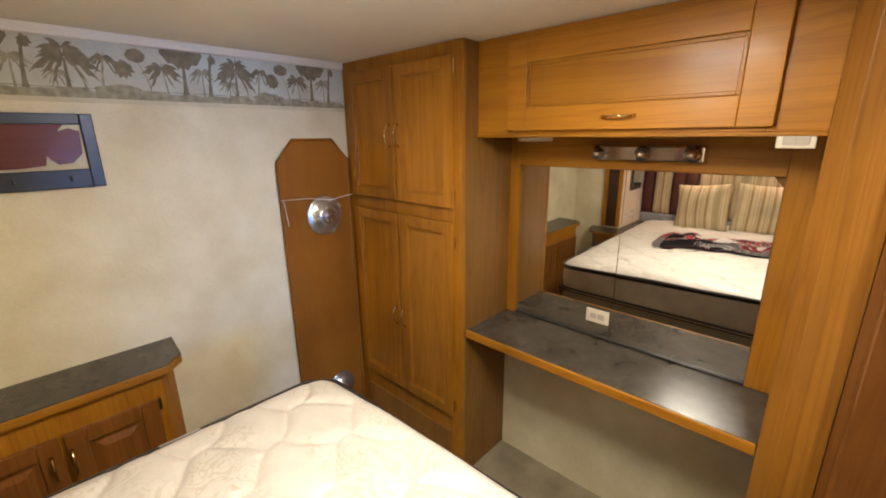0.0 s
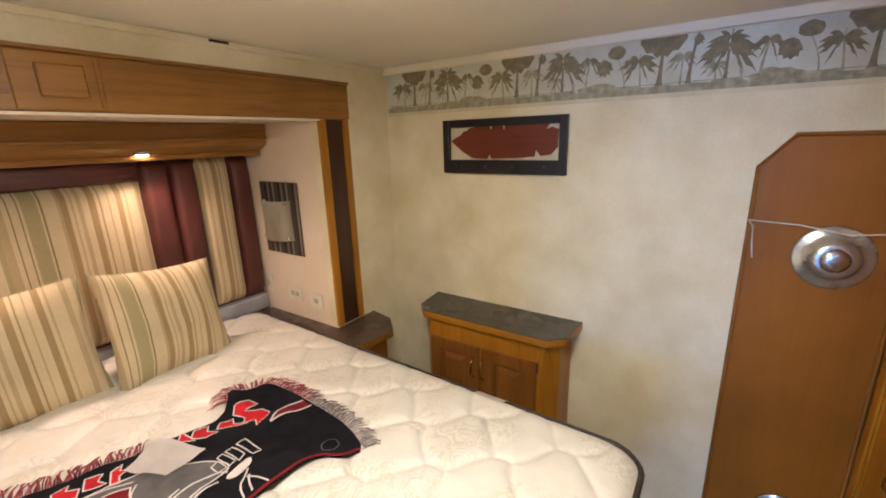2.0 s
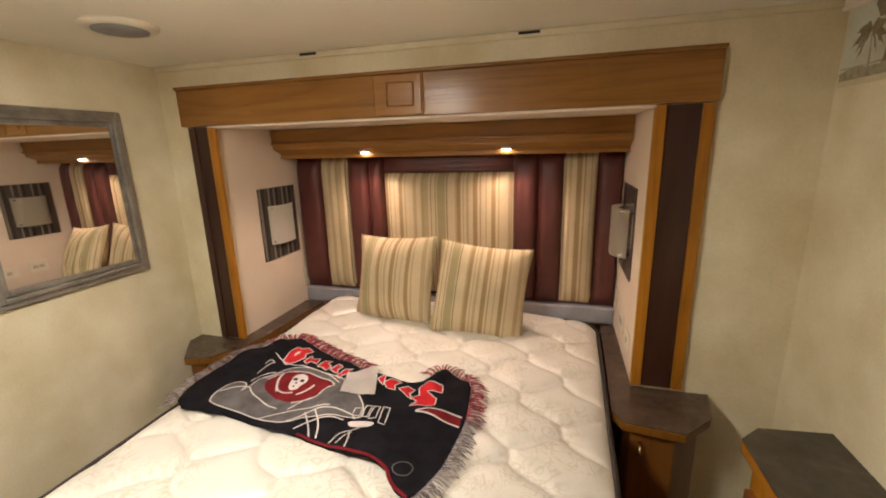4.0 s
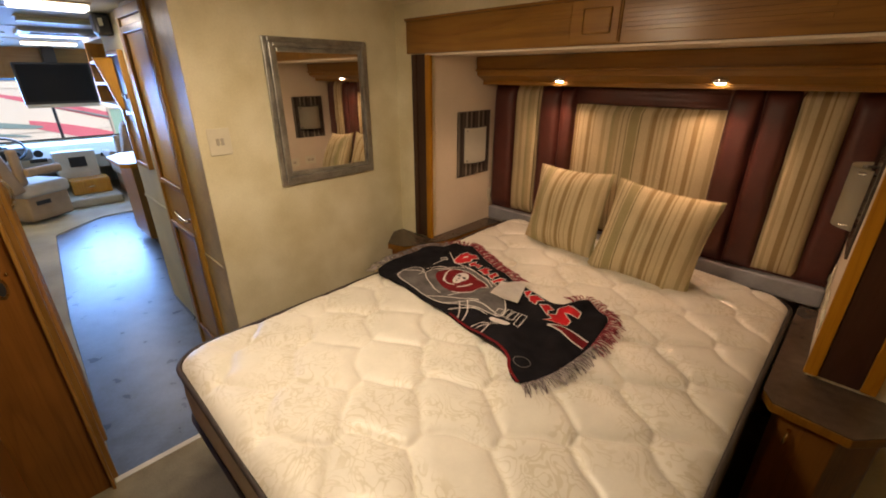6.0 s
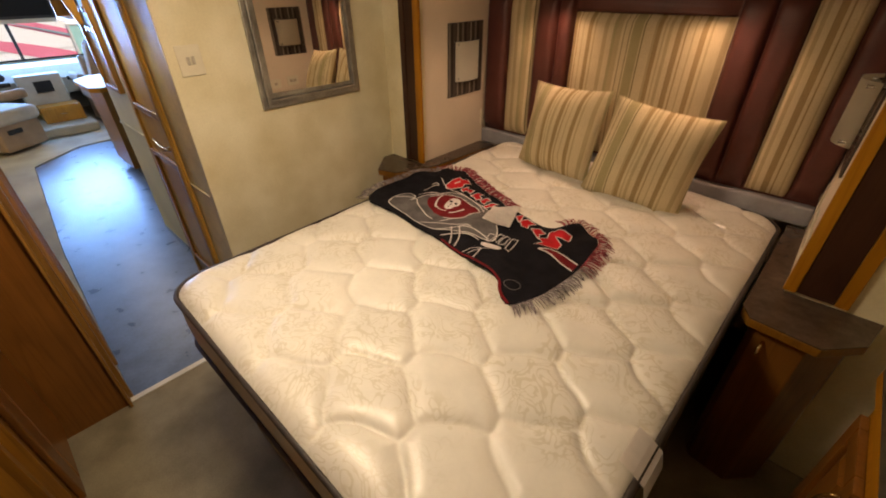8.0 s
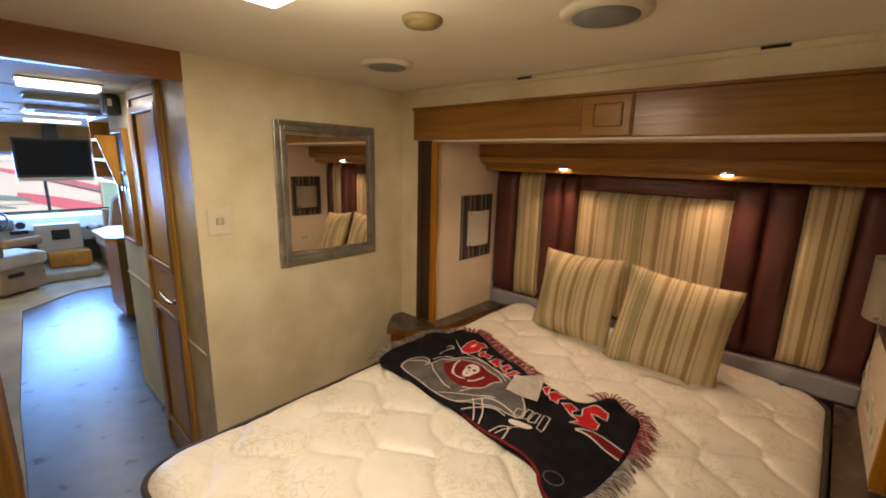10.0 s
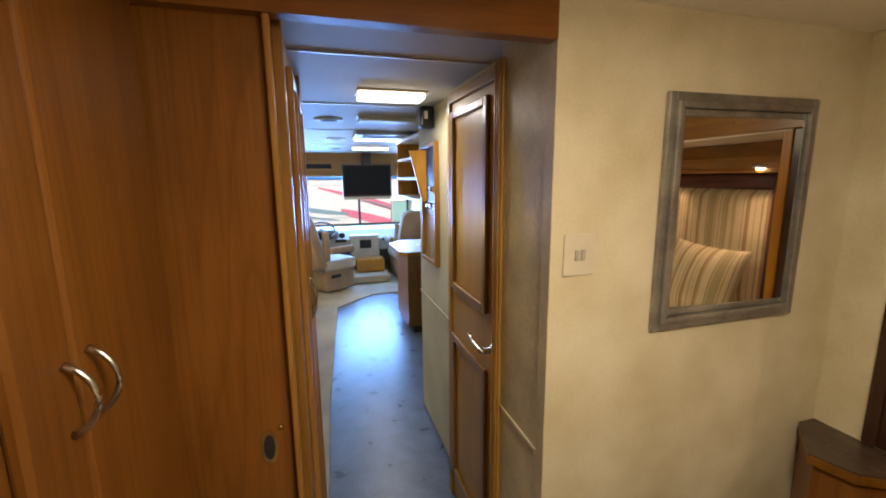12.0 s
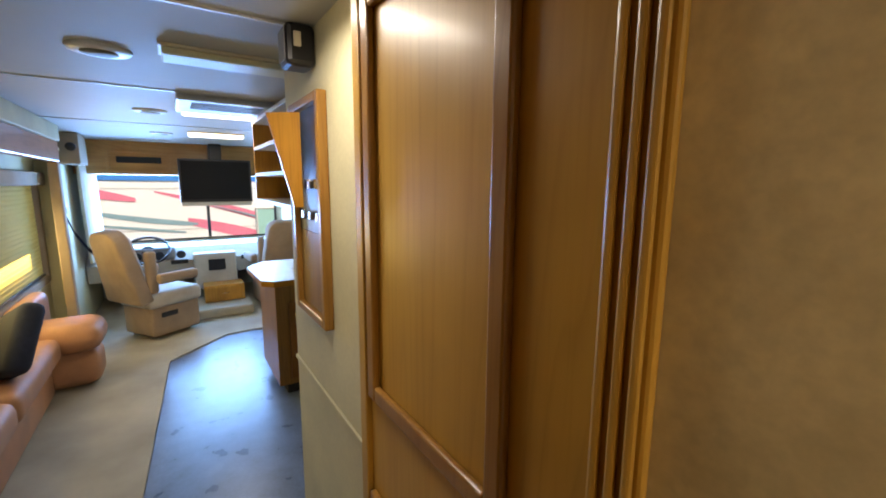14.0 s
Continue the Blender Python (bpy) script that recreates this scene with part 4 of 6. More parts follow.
def wall_plate(name, axis, face, out, a, b, label, slots=1, vertical=True, material=None):
    """A switch or socket plate."""
    t_ = thing(name, (face, (a[0] + a[1]) / 2, b[0]) if axis == "x" else ((a[0] + a[1]) / 2, face, b[0]), label, "switch plate" if "switch" in name else "power socket")
    s = lambda d0, d1: tuple(sorted((face + out * d0, face + out * d1)))
    box("plate", place(axis, s(0, 0.006), a, b), material or white_plastic, t_, 0.003)
    for i in range(slots):
        if vertical:
            c = (a[0] + a[1]) / 2 + (i - (slots - 1) / 2) * 0.018
            m_ = (b[0] + b[1]) / 2
            box("rocker", place(axis, s(0.006, 0.012), (c - 0.006, c + 0.006), (m_ - 0.014, m_ + 0.014)), beige_plastic, t_, 0.002)
        else:
            c = a[0] + (a[1] - a[0]) * (i + 1) / (slots + 1)
            m_ = (b[0] + b[1]) / 2
            box("outlet", place(axis, s(0.006, 0.008), (c - 0.014, c + 0.014), (m_ - 0.012, m_ + 0.012)), beige_plastic, t_, 0.002)
    return t_


wall_plate("socket", "x", 0.857, -1, (-0.51, -0.445), (0.905, 1.01), "ivory power socket on the slide wall", 1)
wall_plate("socket", "x", -0.895, 1, (-0.47, -0.40), (0.90, 1.01), "ivory power socket on the slide wall", 1)
wall_plate("socket", "x", -0.895, 1, (-0.27, -0.16), (0.89, 0.97), "ivory blank plate low on the slide wall", 2, False)
wall_plate("socket", "x", -0.895, 1, (-0.10, 0.0), (0.88, 0.96), "ivory blank plate low on the slide wall", 1, False)
wall_plate("light_switch", "x", XF, -1, (1.030, 1.120), (1.39, 1.50), "ivory double light switch on the cream wall", 2)
wall_plate("light_switch", "y", 2.20, -1, (0.435, 0.515), (1.658, 1.698), "small ivory switch plate under the overhead cupboard", 2, False)

# ---- pillows ----
def pillow(name, w, h, d_, m, label, seed):
    th = thing(name, m.translation, label, "pillow", "striped pillows on the bed")
    N = 26
    vs, fs = [], []
    rn = Vector((seed * 3.1, 0, 0))
    for side in (1, -1):
        base = len(vs)
        for j in range(N + 1):
            for i in range(N + 1):
                u, v = 2 * i / N - 1, 2 * j / N - 1
                pinch = 1 - 0.075 * (1 - abs(u) ** 2) * (abs(v) ** 3)
                pinch2 = 1 - 0.085 * (1 - abs(v) ** 2) * (abs(u) ** 3)
                f = max(0, (1 - abs(u) ** 2.2)) ** 0.75 * max(0, (1 - abs(v) ** 2.2)) ** 0.75
                wr = 0.012 * noise.noise(Vector((u * 2.2, v * 2.2, side)) + rn) * f + 0.004 * math.sin(16 * (u + 0.35 * v) + seed) * max(0, abs(v) - 0.55) * 2 * (1 - abs(v)) * 4
                vs.append((u * w / 2 * pinch2, side * (d_ / 2 * f + wr + 0.003), v * h / 2 * pinch))
        for j in range(N):
            for i in range(N):
                a = base + j * (N + 1) + i
                q = (a, a + 1, a + N + 2, a + N + 1)
                fs.append(q if side < 0 else q[::-1])
    o2 = (N + 1) ** 2
    edge = [i for i in range(N + 1)] + [(N + 1) * j + N for j in range(1, N + 1)] + [(N + 1) * N + i for i in range(N - 1, -1, -1)] + [(N + 1) * j for j in range(N - 1, 0, -1)]
    for a, b in zip(edge, edge[1:] + edge[:1]):
        fs.append((a, b, b + o2, a + o2))
    me = bpy.data.meshes.new("cushion")
    me.from_pydata(vs, [], fs)
    me.materials.append(pillow_cloth)
    me.polygons.foreach_set("use_smooth", [True] * len(me.polygons))
    ob = new("cushion", me)
    ob.parent = th
    bm = bmesh.new()
    add_tube(bm, [Vector(vs[i]) * 1.0 + Vector((0, -0.003, 0)) for i in edge], 0.0042, 6, True)
    me2 = bpy.data.meshes.new("seam")
    bm.to_mesh(me2)
    bm.free()
    me2.materials.append(pillow_cloth)
    s_ = new("seam", me2)
    s_.parent = th
    th.matrix_world = m
    return th


pillow("throw_pillow", 0.435, 0.44, 0.165, Matrix.Translation((0.172, -0.225, 1.052)) @ Euler((radians(17), radians(2), radians(-8))).to_matrix().to_4x4(), "cream and olive striped square pillow leaning on the headboard", 1)
pillow("throw_pillow", 0.435, 0.44, 0.165, Matrix.Translation((-0.272, -0.18, 1.036)) @ Euler((radians(22), radians(-6), radians(4))).to_matrix().to_4x4(), "cream and olive striped square pillow leaning tipped to one side", 2)

# ---- knitted throw ----
ORIG = Vector((0.1, 0.55, MZ))
throw = thing("throw_blanket", ORIG, "black and red knitted throw blanket with grey fringe on mattress", "blanket")
OUT = [(0.588, 0.705), (0.632, 0.60), (0.640, 0.47), (0.615, 0.34), (0.555, 0.235), (0.480, 0.165), (0.405, 0.205), (0.30, 0.255), (0.18, 0.315), (0.05, 0.365), (-0.06, 0.395), (-0.155, 0.382),
       (-0.200, 0.335), (-0.222, 0.292), (-0.285, 0.312), (-0.340, 0.350), (-0.352, 0.45), (-0.357, 0.55), (-0.350, 0.65), (-0.335, 0.76), (-0.290, 0.865), (-0.235, 0.835), (-0.205, 0.785), (-0.11, 0.772), (0.0, 0.755), (0.12, 0.738), (0.25, 0.722), (0.36, 0.708), (0.46, 0.705)]


def cloth_z(x, y):
    w = 0.008 * math.sin(x * 21 + 6 * y) * math.sin(y * 17 + 1) + 0.011 * noise.noise(Vector((x * 7, y * 7, 5))) + 0.006 * noise.noise(Vector((x * 17, y * 17, 2)))
    ridge = 0.020 * math.exp(-((x - 0.50 + 0.5 * (y - 0.3)) / 0.035) ** 2) * math.exp(-((y - 0.30) / 0.16) ** 2)
    ridge += 0.022 * math.exp(-((x + 0.215 - 0.3 * (y - 0.35)) / 0.030) ** 2) * math.exp(-((y - 0.33) / 0.10) ** 2)
    ridge += 0.012 * math.exp(-((y - 0.60 - 0.25 * x) / 0.030) ** 2) * math.exp(-((x + 0.2) / 0.15) ** 2)
    return MZ - sag(x) + 0.0215 + max(-0.004, w) + ridge + 0.006 * math.exp(-((y - 0.34) / 0.04) ** 2)


def inside(px, py, poly):
    c = False
    n = len(poly)
    for i in range(n):
        (x1, y1), (x2, y2) = poly[i], poly[(i + 1) % n]
        if (y1 > py) != (y2 > py) and px < (x2 - x1) * (py - y1) / (y2 - y1) + x1:
            c = not c
    return c


def dist_seg(p, a, b):
    ax, ay = b[0] - a[0], b[1] - a[1]
    t = max(0, min(1, ((p[0] - a[0]) * ax + (p[1] - a[1]) * ay) / (ax * ax + ay * ay + 1e-12)))
    return math.hypot(p[0] - a[0] - t * ax, p[1] - a[1] - t * ay)


def chaikin(P, n=2, closed=True):
    for _ in range(n):
        Q = []
        for i in range(len(P) if closed else len(P) - 1):
            a, b = P[i], P[(i + 1) % len(P)]
            Q += [(0.75 * a[0] + 0.25 * b[0], 0.75 * a[1] + 0.25 * b[1]), (0.25 * a[0] + 0.75 * b[0], 0.25 * a[1] + 0.75 * b[1])]
        P = Q if closed else [P[0]] + Q + [P[-1]]
    return P


def draped(name, poly, lift, material, label="", step=0.012, thick=0.004):
    """A flat shape cut out of cloth, following the folds."""
    bm = bmesh.new()
    vs = [bm.verts.new((x, y, 0)) for x, y in poly]
    bm.faces.new(vs)
    bmesh.ops.recalc_face_normals(bm, faces=bm.faces[:])
    xs, ys = [p[0] for p in poly], [p[1] for p in poly]
    k = math.ceil(min(xs) / step)
    while k * step < max(xs):
        bmesh.ops.bisect_plane(bm, geom=bm.verts[:] + bm.edges[:] + bm.faces[:], plane_co=(k * step, 0, 0), plane_no=(1, 0, 0))
        k += 1
    k = math.ceil(min(ys) / step)
    while k * step < max(ys):
        bmesh.ops.bisect_plane(bm, geom=bm.verts[:] + bm.edges[:] + bm.faces[:], plane_co=(0, k * step, 0), plane_no=(0, 1, 0))
        k += 1
    for f in bm.faces:
        if f.normal.z < 0:
            f.normal_flip()
    for v in bm.verts:
        v.co.z = cloth_z(v.co.x, v.co.y) + lift
    if thick:
        r = bmesh.ops.extrude_face_region(bm, geom=bm.faces[:])
        ev = [e for e in r["geom"] if isinstance(e, bmesh.types.BMVert)]
        bmesh.ops.translate(bm, verts=[v for v in bm.verts if v not in set(ev)], vec=(0, 0, -thick))
        bmesh.ops.recalc_face_normals(bm, faces=bm.faces[:])
    return part(name, bm, material, throw, label, True)


def cord(name, pts, w, material, lift=0.0022, label="", closed=False, rounds=2):
    """A narrow knitted outline lying on the cloth."""
    pts = chaikin(pts, rounds, closed) if rounds else list(pts)
    if closed:
        pts = pts + [pts[0]]
    dense = []
    for a, b in zip(pts, pts[1:]):
        n = max(1, int(math.hypot(b[0] - a[0], b[1] - a[1]) / 0.012))
        dense += [(a[0] + (b[0] - a[0]) * i / n, a[1] + (b[1] - a[1]) * i / n) for i in range(n)]
    dense.append(pts[-1])
    bm = bmesh.new()
    prev = None
    for i, p in enumerate(dense):
        a, b = dense[max(0, i - 1)], dense[min(len(dense) - 1, i + 1)]
        d = Vector((b[0] - a[0], b[1] - a[1]))
        if d.length < 1e-9:
            continue
        d.normalize()
        q = [(p[0] - d.y * w / 2, p[1] + d.x * w / 2), (p[0] + d.y * w / 2, p[1] - d.x * w / 2)]
        cur = [bm.verts.new((x, y, cloth_z(x, y) + lift)) for x, y in q]
        if prev:
            bm.faces.new((prev[0], prev[1], cur[1], cur[0]))
        prev = cur
    for f in bm.faces:
        f.normal_update()
    return part(name, bm, material, throw, label)


outline = chaikin(OUT, 1)
draped("cloth", outline, 0.0, black_cloth, "black knitted ground", thick=0.006)
GREY = [(0.50, 0.655), (0.515, 0.57), (0.475, 0.53), (0.425, 0.545), (0.43, 0.60), (0.40, 0.50), (0.36, 0.415), (0.28, 0.395), (0.17, 0.41), (0.08, 0.44), (0.03, 0.49), (-0.04, 0.575), (-0.05, 0.62), (0.02, 0.625), (0.12, 0.655), (0.16, 0.70), (0.25, 0.70), (0.36, 0.685), (0.44, 0.675)]
draped("grey_field", chaikin(GREY, 1), 0.0014, grey_cloth, "grey ship-shaped field", thick=0)
cord("white_outline", GREY, 0.0045, white_cloth, 0.0030, "white outline", True)
FLAG = [(0.374, 0.513), (0.362, 0.465), (0.278, 0.427), (0.200, 0.440), (0.150, 0.452), (0.128, 0.470), (0.142, 0.505), (0.150, 0.545), (0.178, 0.580), (0.215, 0.600), (0.300, 0.590), (0.350, 0.560)]
draped("flag_field", chaikin(FLAG, 1), 0.0024, deepred_cloth, "dark red flag shape", thick=0)
cord("white_outline", FLAG[0:6], 0.005, white_cloth, 0.0038, "white outline")
cord("white_outline", FLAG[5:10], 0.005, white_cloth, 0.0038, "white outline")
SK = [(0.292, 0.474), (0.290, 0.452), (0.264, 0.442), (0.240, 0.458), (0.232, 0.485), (0.240, 0.505), (0.246, 0.528), (0.262, 0.538), (0.278, 0.526), (0.284, 0.502)]
draped("emblem", chaikin(SK, 1), 0.0036, white_cloth, "small white skull emblem", thick=0)
for ex, ey, er in ((0.277, 0.482, 0.0085), (0.250, 0.482, 0.0085), (0.263, 0.500, 0.0045), (0.262, 0.517, 0.004)):
    draped("emblem_spot", [(ex + er * math.cos(a * math.pi / 4), ey + er * math.sin(a * math.pi / 4)) for a in range(8)], 0.0044, black_cloth, thick=0)
for pts, w in (([(0.340, 0.462), (0.334, 0.500), (0.316, 0.536), (0.298, 0.560)], 0.008), ([(0.196, 0.490), (0.206, 0.532), (0.226, 0.556)], 0.008), ([(0.310, 0.548), (0.275, 0.560), (0.245, 0.548)], 0.006),
               ([(0.460, 0.346), (0.422, 0.367), (0.378, 0.390), (0.279, 0.397), (0.186, 0.411), (0.117, 0.455)], 0.0045), ([(0.459, 0.414), (0.447, 0.389), (0.426, 0.397), (0.437, 0.412), (0.445, 0.446), (0.442, 0.480)], 0.0045),
               ([(0.405, 0.482), (0.393, 0.455), (0.376, 0.453), (0.400, 0.463), (0.411, 0.492), (0.43, 0.53)], 0.0045), ([(0.118, 0.480), (0.145, 0.512), (0.150, 0.549), (0.178, 0.575), (0.203, 0.634)], 0.0045),
               ([(0.50, 0.60), (0.46, 0.565), (0.41, 0.555), (0.37, 0.60), (0.30, 0.63), (0.24, 0.64)], 0.0045), ([(0.26, 0.695), (0.21, 0.655), (0.14, 0.61), (0.07, 0.598)], 0.0045),
               ([(0.170, 0.700), (0.142, 0.675), (0.114, 0.617), (0.074, 0.608), (-0.010, 0.605), (-0.031, 0.628)], 0.0050), ([(0.120, 0.722), (0.105, 0.685), (0.082, 0.655), (0.040, 0.640), (0.000, 0.640)], 0.0050),
               ([(0.135, 0.640), (0.090, 0.690), (0.060, 0.735)], 0.0045), ([(0.110, 0.622), (0.065, 0.672), (0.038, 0.735)], 0.0045), ([(-0.008, 0.742), (-0.018, 0.705), (-0.045, 0.687), (-0.066, 0.665)], 0.0045),
               ([(-0.030, 0.742), (-0.040, 0.710), (-0.055, 0.690)], 0.0045), ([(-0.066, 0.756), (-0.058, 0.715), (-0.046, 0.690)], 0.0045), ([(0.355, 0.445), (0.375, 0.475), (0.392, 0.510)], 0.0045)):
    cord("white_line", pts, w, white_cloth, 0.0048)
draped("hull_patch", chaikin([(-0.015, 0.640), (-0.055, 0.628), (-0.098, 0.622), (-0.090, 0.645), (-0.060, 0.662), (-0.025, 0.660)], 1), 0.0032, white_cloth, "white hull shape", thick=0)
for q in ([(-0.012, 0.584), (-0.036, 0.576), (-0.038, 0.612), (-0.015, 0.612)], [(-0.040, 0.560), (-0.058, 0.555), (-0.064, 0.610), (-0.044, 0.612)], [(-0.066, 0.553), (-0.086, 0.556), (-0.092, 0.606), (-0.070, 0.616)], [(-0.098, 0.556), (-0.122, 0.562), (-0.128, 0.628), (-0.106, 0.622)]):
    cord("mast_line", q, 0.0035, white_cloth, 0.005, closed=True, rounds=0)
LET = [[(0.411, 0.372), (0.428, 0.302), (0.421, 0.258), (0.395, 0.268), (0.372, 0.252), (0.330, 0.282), (0.340, 0.318), (0.328, 0.346), (0.356, 0.376), (0.385, 0.392)],
       [(0.320, 0.366), (0.312, 0.318), (0.300, 0.342), (0.270, 0.328), (0.264, 0.368), (0.290, 0.362), (0.300, 0.380)], [(0.255, 0.380), (0.246, 0.336), (0.212, 0.334), (0.222, 0.352), (0.200, 0.366), (0.213, 0.390), (0.234, 0.378)],
       [(0.198, 0.382), (0.182, 0.344), (0.150, 0.366), (0.166, 0.378), (0.156, 0.402), (0.180, 0.392)], [(0.153, 0.416), (0.136, 0.374), (0.108, 0.366), (0.120, 0.384), (0.108, 0.396), (0.128, 0.402), (0.137, 0.426)],
       [(-0.010, 0.412), (-0.034, 0.384), (-0.044, 0.440)], [(-0.040, 0.424), (-0.060, 0.400), (-0.100, 0.402), (-0.084, 0.428), (-0.098, 0.464), (-0.066, 0.456)], [(-0.103, 0.444), (-0.127, 0.416), (-0.160, 0.432), (-0.148, 0.456), (-0.170, 0.498), (-0.140, 0.474)],
       [(-0.169, 0.418), (-0.193, 0.386), (-0.244, 0.382), (-0.252, 0.418), (-0.219, 0.420), (-0.202, 0.430), (-0.242, 0.456), (-0.246, 0.492), (-0.215, 0.525), (-0.175, 0.536), (-0.190, 0.505), (-0.163, 0.487), (-0.183, 0.458)]]
for P in LET:
    draped("red_shape", P, 0.002, red_cloth, thick=0)
    cord("shape_outline", P, 0.0040, white_cloth, 0.0034, closed=True, rounds=0)
draped("emblem_spot", [(0.392, 0.300), (0.382, 0.294), (0.374, 0.318), (0.380, 0.340), (0.390, 0.330)], 0.0038, white_cloth, thick=0)
ST = [(-0.205, 0.560), (-0.262, 0.522), (-0.345, 0.530), (-0.346, 0.572), (-0.285, 0.560)]
draped("red_band", ST, 0.002, deepred_cloth, "dark red band", thick=0)
cord("shape_outline", ST[:3], 0.006, white_cloth, 0.0034)
cord("shape_outline", [ST[0], ST[4], ST[3]], 0.006, white_cloth, 0.0034)
cord("hem", [(0.1, 0.736), (0.0, 0.75), (-0.11, 0.766), (-0.20, 0.780), (-0.230, 0.828), (-0.285, 0.857)], 0.010, deepred_cloth, 0.003, "red hem")
cord("loop", [(-0.215, 0.77), (-0.245, 0.745), (-0.275, 0.765), (-0.26, 0.80), (-0.225, 0.80)], 0.003, grey_cloth, 0.005, closed=True)


def fringe(name, line, material, length, label, seed, side):
    rn = random.Random(seed)
    bm = bmesh.new()
    line = chaikin(line, 2, False)
    for (ax, ay), (bx, by) in zip(line, line[1:]):
        L = math.hypot(bx - ax, by - ay)
        n = max(1, int(L / 0.0048))
        nx, ny = (by - ay) / L * side, -(bx - ax) / L * side
        for i in range(n):
            t = i / n
            x, y = ax + (bx - ax) * t, ay + (by - ay) * t
            ln, sk = length * rn.uniform(0.7, 1.15), rn.uniform(-0.45, 0.45)
            dx, dy = nx + sk * -ny, ny + sk * nx
            w = rn.uniform(0.0016, 0.0028)
            pts = []
            for k in range(4):
                u = k / 3
                px, py = x + dx * ln * u + rn.uniform(-0.003, 0.003) * u, y + dy * ln * u + rn.uniform(-0.003, 0.003) * u
                pts.append(Vector((px, py, MZ - sag(px) + 0.022 + (cloth_z(x, y) - MZ + sag(x) - 0.0215) * (1 - 0.6 * u) + 0.012 * math.sin(math.pi * u) * rn.uniform(0.3, 1) - 0.004 * u)))
            add_tube(bm, pts, [w, w, w * 0.9, w * 0.5], 4)
    return part(name, bm, material, throw, label, kind="stuff")


fringe("fringe", [(0.595, 0.705), (0.635, 0.60), (0.642, 0.47), (0.617, 0.34), (0.555, 0.232)], fringe_grey, 0.045, "grey yarn fringe", 1, -1)
fringe("fringe", [(0.565, 0.245), (0.480, 0.162), (0.405, 0.203), (0.30, 0.253), (0.18, 0.313), (0.05, 0.363)], fringe_red, 0.052, "dusty red yarn fringe", 2, -1)
fringe("fringe", [(-0.19, 0.345), (-0.222, 0.290), (-0.285, 0.310), (-0.342, 0.348), (-0.354, 0.45), (-0.359, 0.55)], fringe_red, 0.055, "dusty red yarn fringe", 3, -1)
fringe("fringe", [(-0.359, 0.53), (-0.352, 0.65), (-0.337, 0.76), (-0.290, 0.867)], fringe_grey, 0.05, "grey yarn fringe", 4, -1)
note = thing("paper_sheet", (0.06, 0.45, cloth_z(0.06, 0.45)), "small creased white paper sheet lying on the throw", "paper")
bm = bmesh.new()
C4 = [(0.116, 0.398), (0.010, 0.355), (-0.042, 0.505), (0.070, 0.532)]
g = []
for j in range(9):
    row = []
    for i in range(9):
        u, v = i / 8, j / 8
        x = (1 - v) * ((1 - u) * C4[0][0] + u * C4[1][0]) + v * ((1 - u) * C4[3][0] + u * C4[2][0])
        y = (1 - v) * ((1 - u) * C4[0][1] + u * C4[1][1]) + v * ((1 - u) * C4[3][1] + u * C4[2][1])
        row.append(bm.verts.new((x, y, cloth_z(x, y) + 0.010 + 0.003 * noise.noise(Vector((x * 40, y * 40, 2))))))
    g.append(row)
for j in range(8):
    for i in range(8):
        bm.faces.new((g[j][i], g[j][i + 1], g[j + 1][i + 1], g[j + 1][i]))
bmesh.ops.solidify(bm, geom=bm.faces[:], thickness=0.001)
part("sheet", bm, paper, note)

# ---- rear wall: picture, low cabinet, ironing board cover ----
pic = thing("wall_art", (XR, 0.76, 1.54), "long black-framed carved mahogany leaf with a row of hooks", "wall art")
fx = (XR + 0.002, XR + 0.022)
PY0, PY1, PZ0, PZ1 = 0.458, 1.063, 1.54, 1.785
boxes("frame", [(*fx, PY0, PY0 + 0.035, PZ0, PZ1), (*fx, PY1 - 0.035, PY1, PZ0, PZ1), (*fx, PY0 + 0.035, PY1 - 0.035, PZ1 - 0.035, PZ1), (*fx, PY0 + 0.035, PY1 - 0.035, PZ0, PZ0 + 0.062)], black_frame, pic, 0.003, "black painted frame")
LEAF = [(0.502, 1.690), (0.53, 1.705), (0.555, 1.715), (0.575, 1.735), (0.582, 1.728), (0.60, 1.745), (0.655, 1.752), (0.70, 1.753), (0.712, 1.728), (0.722, 1.752), (0.765, 1.754), (0.775, 1.722), (0.785, 1.756), (0.90, 1.757), (0.985, 1.752), (0.965, 1.728), (0.995, 1.738), (1.022, 1.728),
        (1.018, 1.655), (0.99, 1.625), (0.95, 1.620), (0.925, 1.650), (0.918, 1.618), (0.86, 1.612), (0.72, 1.608), (0.70, 1.632), (0.692, 1.607), (0.62, 1.610), (0.565, 1.640)]
prism("leaf", LEAF, XR + 0.004, XR + 0.016, "x", leaf_wood, pic, 0, "reddish carved leaf")
for hy in (0.55, 0.69, 0.83, 0.97):
    tube("hook", [(XR + 0.022, hy, 1.575), (XR + 0.045, hy, 1.568), (XR + 0.052, hy, 1.58)], 0.0035, black_plastic, pic, 6)

lc = thing("low_cabinet", (-1.25, 0.78, BFLOOR), "low oak two-door cabinet with a grey laminate top with clipped corners", "cabinet")
tp_ = [(XR, 0.385), (-1.175, 0.405), (-1.115, 0.465), (-1.115, 1.09), (-1.175, 1.15), (XR, 1.165)]
prism("top", tp_, 0.891, 0.895, "z", laminate, lc, 0, "grey laminate top")
prism("top_edge", tp_, 0.858, 0.8908, "z", oak_y, lc, 0.004, "oak edge banding")
prism("body", [(XR, 0.43), (-1.20, 0.43), (-1.145, 0.48), (-1.145, 1.07), (-1.20, 1.12), (XR, 1.12)], BFLOOR, 0.858, "z", oak_z, lc, 0.002, "oak carcass")
